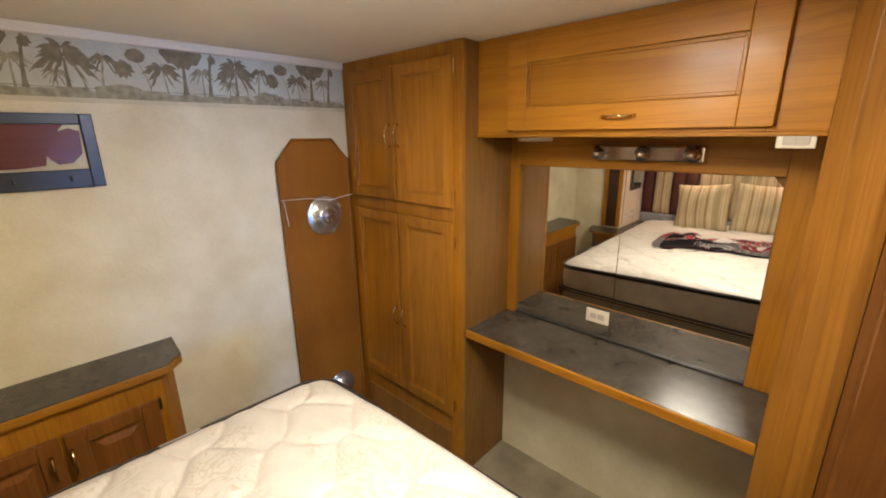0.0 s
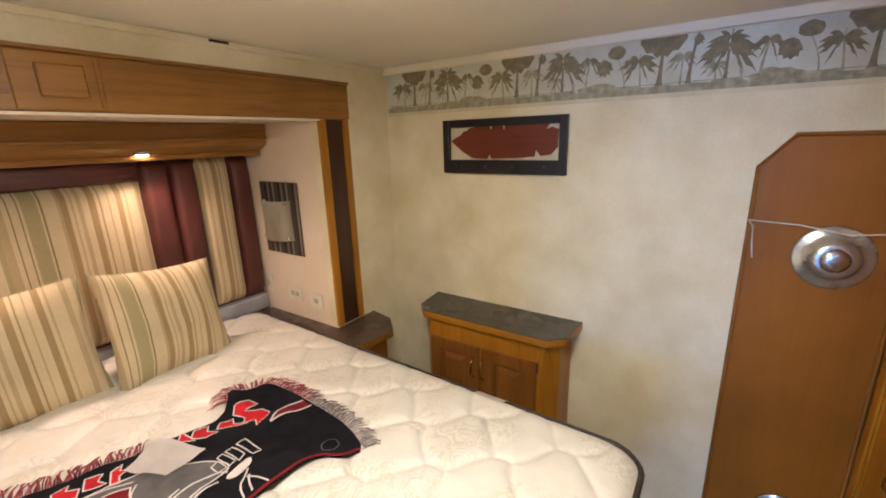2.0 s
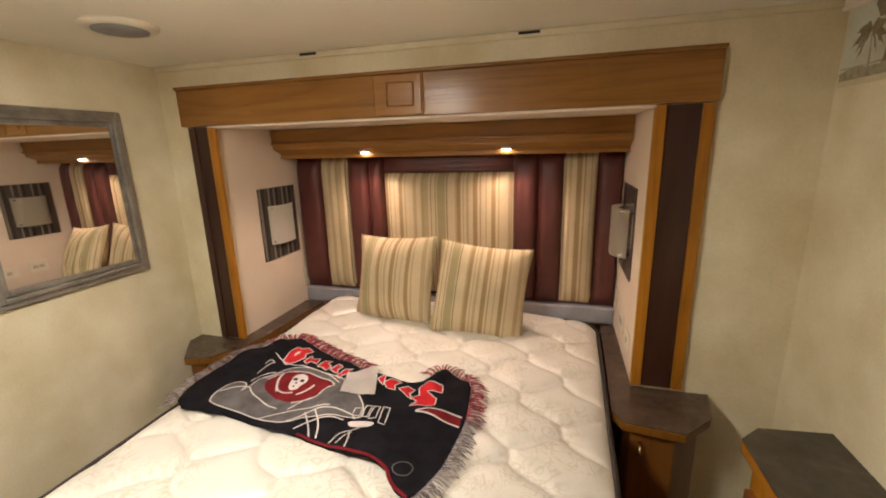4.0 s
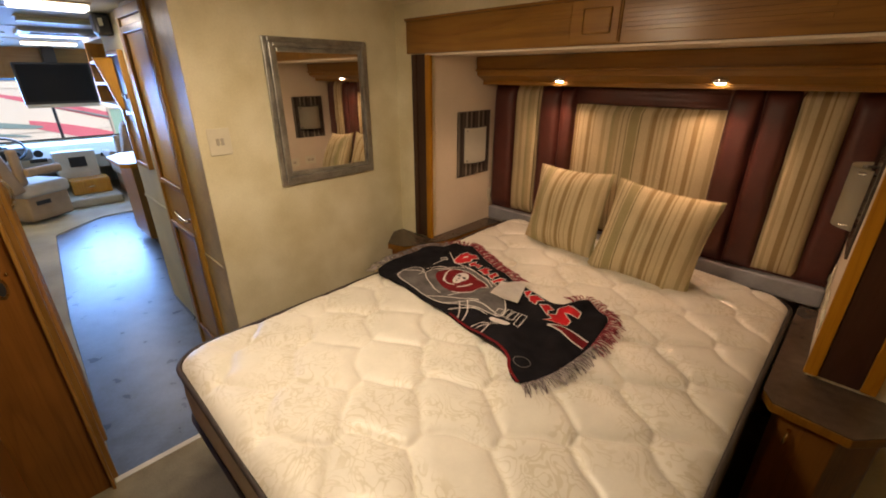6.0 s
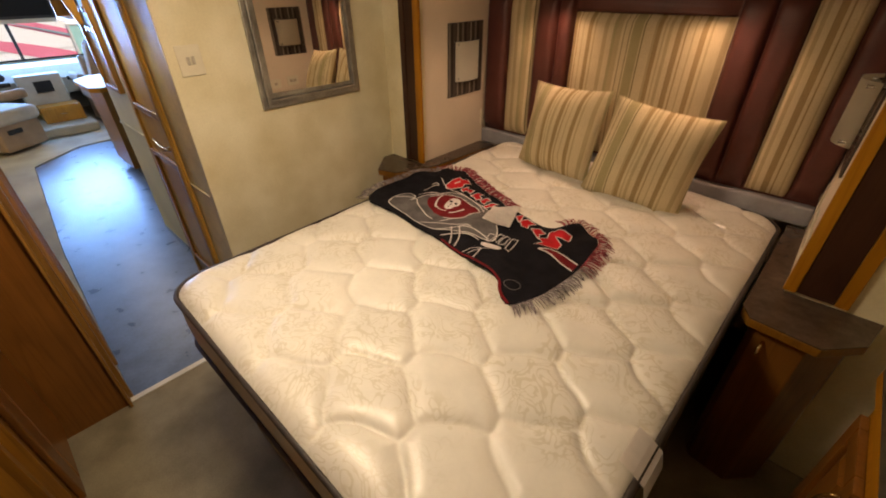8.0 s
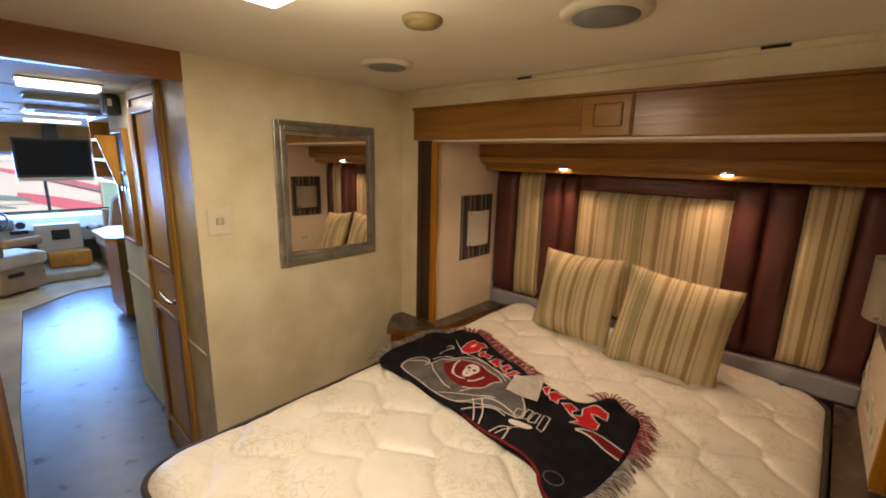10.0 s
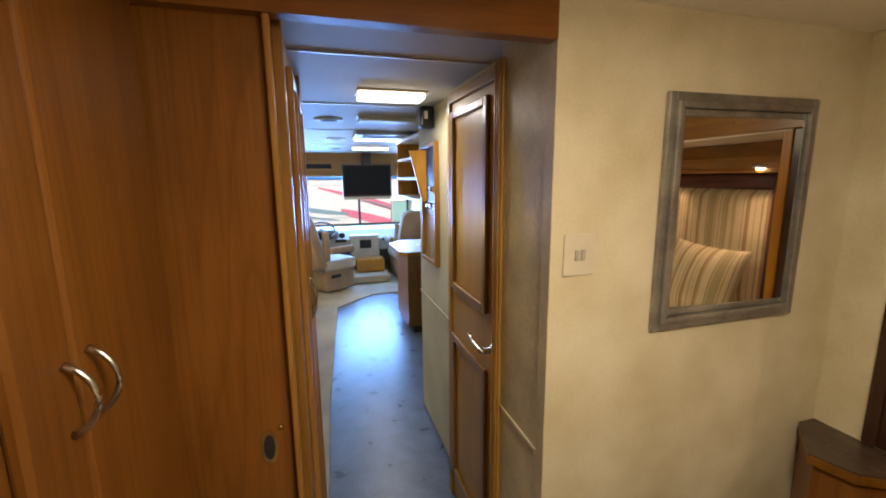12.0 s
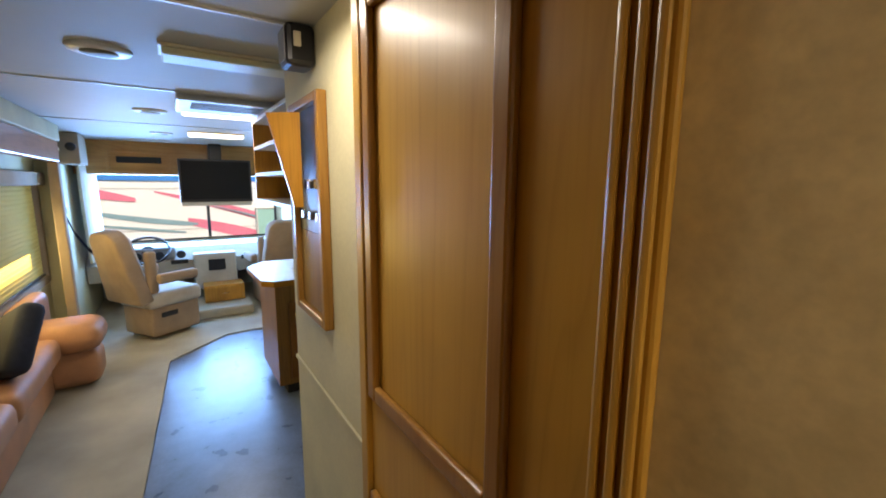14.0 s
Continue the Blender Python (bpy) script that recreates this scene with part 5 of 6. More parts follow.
panel_door(lc, "x", -1.145, 1, (0.495, 0.762), (0.12, 0.765), oak_red, oak_red, handle=(0.735, 0.66, (0, 0, 1)), label="oak panelled door")
panel_door(lc, "x", -1.145, 1, (0.775, 1.04), (0.12, 0.765), oak_red, oak_red, handle=(0.785, 0.66, (0, 0, 1)), label="oak panelled door")
for hz in (0.72, 0.2):
    box("hinge", (-1.146, -1.132, 1.041, 1.052, hz, hz + 0.05), brass, lc, 0.002)

ib = thing("ironing_board_panel", (XR, 1.9, BFLOOR), "tall wooden board with clipped top corners against the cream wall", "wooden board")
IY0, IY1, IZ = 1.70, 2.085, 1.685
pts = [(IY0 + 0.02, BFLOOR + 0.005), (IY0, BFLOOR + 0.05), (IY0, 1.585), (IY0 + 0.085, IZ), (IY1 - 0.085, IZ), (IY1, 1.585), (IY1, BFLOOR + 0.05), (IY1 - 0.03, BFLOOR + 0.005)]
prism("board", pts, XR + 0.002, XR + 0.018, "x", board_wood, ib, 0.002, "flat brown board")
tube("edge_moulding", [(XR + 0.018, *p) for p in pts], 0.007, board_wood, ib, 8, True, "rounded edge moulding")
tube("cord", [(XR + 0.03, IY0 + 0.01, 1.39), (XR + 0.035, IY0 - 0.005, 1.41), (XR + 0.04, 1.83, 1.405), (XR + 0.05, 1.95, 1.385), (XR + 0.045, 2.03, 1.395), (XR + 0.06, 2.10, 1.405)], 0.0025, cream_cloth, ib, 6, label="thin cream cord")
tube("cord_end", [(XR + 0.03, IY0 + 0.01, 1.39), (XR + 0.03, IY0 + 0.015, 1.33), (XR + 0.028, IY0 + 0.022, 1.28)], 0.0025, cream_cloth, ib, 6)
for cy, cz, r in ((1.925, 1.305, 0.103), (1.936, 0.292, 0.086)):
    dsk = thing("wheel_cover", (XR + 0.02, cy, cz), "round polished chrome cover on the wooden board" if r > 0.07 else "small domed chrome cover low on the wooden board", "chrome cover", "chrome covers on the board")
    lathe("dish", (XR + 0.018, cy, cz), (1, 0, 0), [(r, 0.0), (r, 0.006), (r * 0.93, 0.012), (r * 0.8, 0.010), (r * 0.62, 0.030), (r * 0.5, 0.044), (r * 0.42, 0.046)] if r > 0.07 else [(r, 0.0), (r, 0.008), (r * 0.85, 0.02), (r * 0.6, 0.06), (r * 0.4, 0.075)], cover_metal, dsk, 40, "polished chrome dish")
    lathe("hub", (XR + 0.06 if r > 0.07 else XR + 0.09, cy, cz), (1, 0, 0), [(r * 0.36, -0.01), (r * 0.36, 0.008), (r * 0.22, 0.014), (0.002, 0.014)], nickel, dsk, 24, "hub cap")

# ---- vanity wall: tall cupboard, overhead cupboard, mirror, desk ----
WX1 = -0.55
tc = thing("tall_cupboard", (-0.95, 2.3, BFLOOR), "tall golden oak cupboard with two upper and two lower doors", "cupboard")
box("carcass", (XR + 0.001, WX1, 2.122, YM - 0.001, BFLOOR, CEIL - 0.002), oak_side, tc, 0.002, "oak veneered carcass")
FY = (2.104, 2.1215)
boxes("face_frame", [(XR + 0.001, -1.30, *FY, BFLOOR, CEIL - 0.002), (-0.605, WX1 + 0.001, *FY, BFLOOR, CEIL - 0.002), (-1.30, -0.605, *FY, 1.985, CEIL - 0.002), (-1.30, -0.605, *FY, 1.335, 1.405), (-1.30, -0.605, *FY, BFLOOR, 0.385), (-0.955, -0.945, *FY, 1.405, 1.985), (-0.955, -0.945, *FY, 0.385, 1.335)], oak_z, tc, 0.002, "oak face frame")
for a, b, hx, hz in (((-1.305, -0.958), (1.40, 2.0), -0.98, 1.70), ((-0.943, -0.598), (1.40, 2.0), -0.92, 1.70), ((-1.305, -0.958), (0.37, 1.335), -0.98, 0.80), ((-0.943, -0.598), (0.37, 1.335), -0.92, 0.80)):
    panel_door(tc, "y", 2.103, -1, a, b, oak_z, oak_x, handle=(hx, hz, (0, 0, 1)), label="oak panelled door", stile=0.05, raised=False)
for hz in (1.93, 1.42, 1.22, 0.4):
    box("hinge", (-0.597, -0.588, 2.092, 2.103, hz, hz + 0.055), brass, tc, 0.002)
box("drawer_front", (-1.28, -0.62, 2.092, 2.103, 0.10, 0.27), oak_side, tc, 0.003, "plain lower panel")

oc = thing("overhead_cupboard", (0.0, 2.3, 1.67), "golden oak overhead cupboard with one panelled lift-up door", "cupboard")
box("carcass", (WX1 + 0.001, 0.533, 2.222, YM - 0.001, 1.70, CEIL - 0.002), oak_x, oc, 0.002)
FY = (2.20, 2.2215)
boxes("face_frame", [(WX1 + 0.001, -0.375, *FY, 1.70, CEIL - 0.002), (0.41, 0.533, *FY, 1.70, CEIL - 0.002), (-0.375, 0.41, *FY, 2.02, CEIL - 0.002), (-0.375, 0.41, *FY, 1.70, 1.725)], oak_x, oc, 0.002, "oak face frame")
panel_door(oc, "y", 2.199, -1, (-0.395, 0.425), (1.712, 2.03), oak_x, oak_x, stile=0.082, handle=(0.03, 1.752, (1, 0, 0)), label="oak panelled lift-up door", raised=False)
box("bottom_lip", (WX1 + 0.001, 0.533, 2.19, 2.21, 1.688, 1.70), oak_x, oc, 0.003)
box("bottom", (WX1 + 0.001, 0.533, 2.211, YM - 0.001, 1.688, 1.699), oak_red, oc, 0.001)
prism("under_light", [(-0.42, 2.30), (-0.38, 2.26), (-0.30, 2.26), (-0.26, 2.30), (-0.30, 2.36), (-0.38, 2.36)], 1.672, 1.6875, "z", white_plastic, oc, 0.003, "small white under-cupboard puck")

vm = thing("vanity_mirror", (0.0, YM, 0.85), "two-pane vanity mirror with clipped corners in an oak surround", "mirror")
MXa, MXb, MZa, MZb, MC = -0.50, 0.455, 0.845, 1.56, 0.02
YMF = YM - 0.02
for q_ in ((WX1 + 0.001, MXa, 0.8385, 1.687), (MXb, 0.533, 0.8385, 1.687), (MXa + 0.0005, MXb - 0.0005, 1.565, 1.687), (MXa + 0.0005, MXb - 0.0005, 0.8385, 0.845)):
    box("surround_board", (q_[0], q_[1], YMF - 0.006, YM - 0.001, q_[2], q_[3]), black_plastic if q_[3] < 1 else oak_x if q_[1] - q_[0] > 0.3 else oak_z, vm, 0.002, "oak surround board")
prism("mirror_pane", [(MXa + 0.003, 0.846), (-0.027, 0.846), (-0.027, 1.562), (MXa + 0.04, 1.562), (MXa + 0.003, 1.53)], YM - 0.012, YM - 0.008, "y", mirror_mat, vm, 0, "mirror pane")
prism("mirror_pane", [(-0.024, 0.846), (MXb - 0.003, 0.846), (MXb - 0.003, 1.53), (MXb - 0.03, 1.562), (-0.024, 1.562)], YM - 0.014, YM - 0.010, "y", mirror_mat, vm, 0, "mirror pane")
box("channel", (MXa, MXb, YM - 0.022, YM - 0.006, 0.839, 0.8455), black_plastic, vm, 0.001, "dark bottom channel")
lb = thing("vanity_light_bar", (0.03, YM - 0.05, 1.63), "chrome vanity light bar with three lamps, unlit", "wall lamp")
box("bar", (-0.15, 0.235, YM - 0.055, YM - 0.027, 1.60, 1.655), chrome, lb, 0.006, "polished chrome bar")
for bx in (-0.12, 0.04, 0.20):
    lathe("lamp", (bx, YM - 0.055, 1.628), (0, -1, 0), [(0.026, 0.0), (0.028, 0.008), (0.020, 0.014), (0.019, 0.03), (0.012, 0.04), (0.001, 0.043)], nickel, lb, 24, "round chrome lamp cup")
wall_plate("socket", "y", YM - 0.012, -1, (-0.135, -0.035), (0.905, 0.965), "ivory double power socket let into the mirror", 2, False)

dk = thing("vanity_desk", (0.0, 2.3, 0.80), "dark grey laminate vanity top with an oak edge", "desk")
D0, D1 = 2.135, YM - 0.027
box("top", (WX1 + 0.001, 0.533, D0, D1, 0.832, 0.838), laminate, dk, 0.001, "dark grey laminate top")
box("front_edge", (WX1 + 0.001, 0.533, D0 - 0.012, D0 - 0.0005, 0.802, 0.838), oak_x, dk, 0.003, "oak front edge")
box("core", (WX1 + 0.001, 0.533, D0, D1, 0.806, 0.8315), oak_side, dk)
box("back_panel", (WX1 + 0.001, 0.533, 2.445, 2.46, BFLOOR, 0.80), wall_paper, dk, 0, "pale panel under the desk")

wr = thing("wardrobe", (0.85, 2.25, BFLOOR), "reddish oak wardrobe with two tall doors and brass handles", "wardrobe")
box("carcass", (0.575, 1.129, 2.045, YM - 0.001, BFLOOR, CEIL - 0.002), oak_side, wr, 0.002)
prism("corner_post", [(0.535, 2.10), (0.585, 2.06), (0.635, 2.022), (0.66, 2.022), (0.66, 2.044), (0.574, 2.044), (0.574, YM - 0.03), (0.535, YM - 0.03)], BFLOOR, CEIL - 0.002, "z", oak_post, wr, 0.002, "oak corner post")
boxes("face_frame", [(0.661, 0.69, 2.025, 2.044, BFLOOR, CEIL - 0.002), (1.10, 1.129, 2.025, 2.044, BFLOOR, CEIL - 0.002), (0.69, 1.10, 2.025, 2.044, BFLOOR, 0.16), (0.69, 1.10, 2.025, 2.044, 1.96, CEIL - 0.002)], oak_red, wr, 0.002)
box("door", (0.68, 0.782, 2.004, 2.024, 0.14, 1.97), oak_red, wr, 0.006, "tall flat wooden door")
box("door", (0.787, 1.112, 2.004, 2.024, 0.14, 1.97), oak_red, wr, 0.006, "tall flat wooden door")
pull("handle", wr, (0.757, 2.004, 1.385), (0, -1, 0), (0, 0, 1), 0.09, nickel)
pull("handle", wr, (0.812, 2.004, 1.385), (0, -1, 0), (0, 0, 1), 0.09, nickel)
for a in ((0.60, 0.30), (0.60, 0.24)):
    lathe("screw_cap", (0.585, 2.075, a[1]), (-0.7, -0.7, 0), [(0.004, 0), (0.003, 0.003), (0.001, 0.004)], nickel, wr, 8)

# pocket door latch
pl = thing("door_latch", (1.13, 1.845, 1.0), "oval brass latch pull on the flat wooden panel", "door latch")
prism("plate", [(1.845 + 0.019 * math.cos(a * math.pi / 8), 1.04 + 0.042 * math.sin(a * math.pi / 8)) for a in range(16)], 1.126, 1.13, "x", brass, pl, 0)
prism("recess", [(1.845 + 0.012 * math.cos(a * math.pi / 8), 1.04 + 0.030 * math.sin(a * math.pi / 8)) for a in range(16)], 1.1245, 1.126, "x", gap_mat, pl, 0)
lathe("keyhole_button", (1.13, 1.818, 1.085), (-1, 0, 0), [(0.006, 0), (0.005, 0.006), (0.001, 0.007)], brass, pl, 12)

# ---- framed mirror ----
fm = thing("framed_mirror", (XF, 0.57, 1.21), "rectangular mirror in a stepped pewter frame on cream wallpaper", "mirror")
A0, A1, Z0_, Z1_ = 0.302, 0.838, 1.212, 1.855
for k, (o_, w, t_) in enumerate(((0.0, 0.022, 0.016), (0.022, 0.018, 0.026), (0.040, 0.020, 0.012))):
    boxes("moulding", [place("x", (XF - t_, XF - 0.001), (c0, c1), (e0, e1)) for c0, c1, e0, e1 in frame_boxes(A0 + o_, A1 - o_, Z0_ + o_, Z1_ - o_, w)], silver_frame, fm, 0.004, "pewter moulding")
TW = 0.2095 * math.tan(radians(2.2))
prism("mirror_pane", [(XF - 0.010 - TW, A0 + 0.060), (XF - 0.010 + TW, A1 - 0.060), (XF - 0.0085 + TW, A1 - 0.060), (XF - 0.0085 - TW, A0 + 0.060)], Z0_ + 0.059, Z1_ - 0.059, "z", mirror_mat, fm, 0, "mirror glass")

# ---- bedroom ceiling fittings ----
for cx, cy, r, dark in ((0.635, 0.60, 0.098, 0), (-0.215, 0.66, 0.105, 0), (0.17, 0.88, 0.052, 1)):
    v = thing("ceiling_speaker" if dark else "ceiling_vent", (cx, cy, CEIL), "round amber ceiling speaker grille" if dark else "round white ceiling air vent with a grey grille", "ceiling vent")
    lathe("rim", (cx, cy, CEIL), (0, 0, -1), [(r, 0.0), (r, 0.006), (r * 0.86, 0.016), (r * 0.72, 0.014)], white_plastic if not dark else amber_plastic, v, 36, "round rim")
    lathe("grille", (cx, cy, CEIL), (0, 0, -1), [(r * 0.74, 0.0), (r * 0.72, 0.017), (r * 0.3, 0.021), (0.002, 0.022)], grey_plastic if not dark else amber_plastic, v, 32, "domed grille")
cl = thing("ceiling_light", (0.15, 1.38, CEIL), "rectangular white ceiling light, lit", "ceiling light")
box("base", (-0.03, 0.33, 1.18, 1.55, CEIL - 0.018, CEIL - 0.001), white_plastic, cl, 0.006, "white base")
box("lens", (-0.01, 0.31, 1.20, 1.53, CEIL - 0.034, CEIL - 0.0185), lens_mat, cl, 0.006, "lit diffuser")

# ---- hall ----
hd = thing("hall_door", (1.74, 1.12, 0), "closed two-panel wooden bathroom door with a nickel lever handle", "door")
DX0, DX1, DF = 1.445, 2.028, 1.118
box("slab", (DX0, DX1, 1.09, DF, 0.02, 1.96), hall_wood, hd, 0.002, "door slab")
for b in ((1.13, 1.925), (0.16, 0.905)):
    boxes("panel_moulding", [place("y", (DF, DF + 0.016), (c0, c1), (e0, e1)) for c0, c1, e0, e1 in frame_boxes(1.588, 2.012, b[0], b[1], 0.034)], hall_trim, hd, 0.005, "raised panel moulding")
boxes("casing", [(1.392, 1.444, 1.1505, 1.162, 0, 1.995), (2.029, 2.065, 1.09, 1.130, 0, 2.005), (1.4445, 2.029, 1.10, 1.130, 1.961, 2.005)], hall_wood, hd, 0.004, "door casing")
boxes("casing_bead", [(1.398, 1.407, 1.1622, 1.169, 0, 1.99), (1.413, 1.422, 1.1622, 1.169, 0, 1.99), (1.429, 1.438, 1.1622, 1.169, 0, 1.99)], hall_wood, hd, 0.003, "casing bead")
lathe("rosette", (1.519, DF, 1.017), (0, 1, 0), [(0.027, 0), (0.027, 0.008), (0.018, 0.014), (0.012, 0.02), (0.011, 0.045)], nickel, hd, 24, "lever rosette")
tube("lever", [(1.519, DF + 0.042, 1.017), (1.526, DF + 0.056, 1.017), (1.566, DF + 0.060, 1.023), (1.605, DF + 0.062, 1.036), (1.625, DF + 0.064, 1.050)], [0.011, 0.010, 0.008, 0.007, 0.006], nickel, hd, 10, label="curved lever")
S("trim_chair_rail", (2.068, 2.932, 1.0605, 1.068, 0.862, 0.878), wall_hall, "thin chair rail on the hall wall", 0.002)
# Near rail and right jamb use the shade-darkened wallpaper.
S("trim_chair_rail_near", (XF + 0.045, 1.390, 1.1505, 1.157, 0.862, 0.878), wall_shaded, "thin chair rail near the door", 0.002)
S("trim_jamb_right", (XF - 0.001, XF + 0.040, 1.1552, 1.1575, BFLOOR, 1.954), wall_shaded, "narrow painted doorway edge")
S("trim_jamb_left", (XF + 0.002, XF + 0.028, 1.777, 1.7895, BFLOOR, 1.954), hall_trim, "oak doorway edge", 0.003)
S("baseboard_hall", (2.068, 2.932, 1.0605, 1.067, 0.0, 0.02), vinyl, "low baseboard")

bm = bmesh.new()
rn = random.Random(8)
for k in range(9):
    x, z = rn.uniform(1.18, 1.36), rn.uniform(0.5, 1.8)
    pts = [Vector((x + 0.012 * i * rn.uniform(0.5, 1.2), 1.1502, z + 0.006 * math.sin(i + k))) for i in range(6)]
    for a_, b_ in zip(pts, pts[1:]):
        w = Vector((0, 0, rn.uniform(0.0006, 0.0016)))
        bm.faces.new([bm.verts.new(p) for p in (a_ - w, b_ - w, b_ + w, a_ + w)])
tagged(part("trim_wallpaper_scuffs", bm, wall_paper, None, "pale scuffs on the wallpaper"), kind="structure")

hc = thing("hall_cabinet", (1.7, 1.8, 0), "glossy brown hall pantry with two tall panelled doors", "cabinet")
box("carcass", (1.165, 2.06, 1.782, 2.46, 0.012, CEIL - 0.022), hall_wood, hc, 0.002)
HF = 1.7815
for a in ((1.20, 1.548), (1.568, 1.958)):
    box("door", (a[0], a[1], HF - 0.018, HF, 0.10, 1.97), hall_wood, hc, 0.003, "tall brown door")
    boxes("door_moulding", [place("y", (HF - 0.034, HF - 0.0185), (c0, c1), (e0, e1)) for c0, c1, e0, e1 in frame_boxes(a[0] + 0.06, a[1] - 0.06, 0.18, 1.90, 0.024)], hall_trim, hc, 0.005, "raised moulding")
for hx in (1.525, 1.598):
    pull("handle", hc, (hx, HF - 0.018, 1.262), (0, -1, 0), (0, 0, 1), 0.13, nickel, 0.005)
boxes("face_frame", [(1.165, 1.198, HF - 0.022, HF, 0.012, CEIL - 0.022), (1.962, 2.059, HF - 0.026, HF, 0.012, CEIL - 0.022), (1.550, 1.566, HF - 0.010, HF, 0.012, 1.97)], hall_trim, hc, 0.003, "face frame")

cp = thing("control_panel", (2.25, 1.08, 1.15), "oak-framed systems panel with dark switches on the hall wall", "control panel")
CF = 1.0605
boxes("frame", [place("y", (CF, CF + 0.03), (c0, c1), (e0, e1)) for c0, c1, e0, e1 in frame_boxes(2.44, 2.77, 1.13, 1.84, 0.028)], hall_trim, cp, 0.004, "oak frame")
box("panel", (2.469, 2.741, CF, CF + 0.012, 1.42, 1.811), black_plastic, cp, 0.001, "dark switch panel")
box("lower_panel", (2.469, 2.741, CF, CF + 0.012, 1.159, 1.419), oak_side, cp, 0.001, "brown lower panel")
for i in range(3):
    for j in range(2):
        box("switch", (2.49 + 0.08 * i, 2.52 + 0.08 * i, CF + 0.012, CF + 0.024, 1.46 + 0.1 * j, 1.49 + 0.1 * j), nickel, cp, 0.003)
bm = bmesh.new()
for zz, yo, xo in ((1.50, 0.055, 2.645), (1.80, 0.118, 2.70)):
    for p in ((2.62, CF + 0.0305), (2.632, CF + 0.0305), (xo, CF + yo), (xo - 0.012, CF + yo)):
        bm.verts.new((p[0], p[1], zz))
bm.verts.ensure_lookup_table()
for q in ((0, 1, 2, 3), (7, 6, 5, 4), (0, 4, 5, 1), (1, 5, 6, 2), (2, 6, 7, 3), (3, 7, 4, 0)):
    bm.faces.new([bm.verts[i] for i in q])
bmesh.ops.recalc_face_normals(bm, faces=bm.faces[:])
part("cover_door", bm, amber_wood, cp, "open amber wood cover door")
bb = thing("wall_speaker", (2.57, 1.10, 1.91), "small black wall speaker near the ceiling", "loudspeaker")
box("body", (2.52, 2.62, 1.0605, 1.145, 1.915, 2.033), black_plastic, bb, 0.015, "black rounded body")
box("grille", (2.532, 2.608, 1.145, 1.148, 1.930, 2.018), grey_plastic, bb, 0.001)
box("badge", (2.513, 2.52, 1.105, 1.125, 1.965, 2.005), white_plastic, bb, 0.001)
wall_plate("light_switch", "y", CF, 1, (2.79, 2.865), (1.28, 1.38), "ivory thermostat plate on the hall wall", 1)

for lx0, lx1, ly0, ly1, on in ((2.13, 2.29, 1.20, 1.52, 1), (2.95, 3.10, 0.97, 1.45, 0), (4.33, 4.47, 0.88, 1.36, 1), (5.75, 5.90, 0.80, 1.28, 1)):
    f = thing("fluorescent_fixture", ((lx0 + lx1) / 2, (ly0 + ly1) / 2, CEIL - 0.02), "long white fluorescent ceiling fixture, lit" if on else "long white fluorescent ceiling fixture, switched off", "ceiling light", "hall ceiling fixtures")
    box("housing", (lx0, lx1, ly0, ly1, CEIL - 0.03, CEIL - 0.0205), white_plastic, f, 0.003)
    box("lens", (lx0 + 0.01, lx1 - 0.01, ly0 + 0.01, ly1 - 0.01, CEIL - 0.055, CEIL - 0.031), lens_cool if on else off_lens, f, 0.006, "ribbed diffuser")
ac = thing("air_conditioner", (4.08, 1.14, CEIL), "white ceiling air conditioner shroud with a slotted grille", "air conditioner")
box("shroud", (3.84, 4.32, 0.90, 1.39, CEIL - 0.055, CEIL - 0.0205), metal_trim, ac, 0.012, "white shroud")
for i in range(5):
    box("slot", (3.90 + 0.05 * i, 3.925 + 0.05 * i, 0.96, 1.32, CEIL - 0.0575, CEIL - 0.0545), grey_plastic, ac)
for cx, cy in ((3.17, 1.62), (4.60, 1.52), (6.05, 1.48), (7.0, 1.5)):
    v = thing("ceiling_vent", (cx, cy, CEIL - 0.02), "small round white hall ceiling vent", "ceiling vent")
    lathe("rim", (cx, cy, CEIL - 0.02), (0, 0, -1), [(0.095, 0.0), (0.09, 0.01), (0.06, 0.014)], metal_trim, v, 28)
    lathe("grille", (cx, cy, CEIL - 0.02), (0, 0, -1), [(0.06, 0.0), (0.055, 0.016), (0.001, 0.018)], olive_plastic, v, 24)

# ---- kitchen peninsula and overhead shelf ----
kp = thing("kitchen_counter", (4.45, 0.5, 0), "oak kitchen peninsula with a pale laminate top", "counter")
ktop = [(4.22, 0.052), (4.22, 0.90), (4.30, 0.97), (4.86, 0.98), (5.05, 0.83), (5.05, 0.052)]
prism("top", ktop, 0.895, 0.90, "z", metal_trim, kp, 0, "pale laminate top")
prism("top_edge", ktop, 0.855, 0.8948, "z", oak_y, kp, 0.004, "rounded front edge")
box("body", (4.28, 4.90, 0.10, 0.885, 0.09, 0.855), oak_side, kp, 0.003, "oak cabinet body")
box("toe_kick", (4.33, 4.85, 0.10, 0.82, 0.0, 0.09), gap_mat, kp)
panel_door(kp, "x", 4.279, -1, (0.52, 0.80), (0.14, 0.72), oak_red, oak_red, handle=(0.76, 0.60, (0, 0, 1)), label="oak door")
box("socket_plate", (4.272, 4.279, 0.64, 0.72, 0.76, 0.81), white_plastic, kp, 0.002)
lathe("plate", (4.60, 0.62, 0.90), (0, 0, 1), [(0.0, 0), (0.06, 0.0), (0.09, 0.012), (0.088, 0.014), (0.05, 0.004)], metal_trim, thing("dinner_plate", (4.6, 0.62, 0.9), "white plate on the pale counter", "plate"), 28)
kc = thing("overhead_shelf_unit", (3.7, 0.7, 1.45), "white-edged overhead kitchen shelves with dark cubbies", "shelf unit")
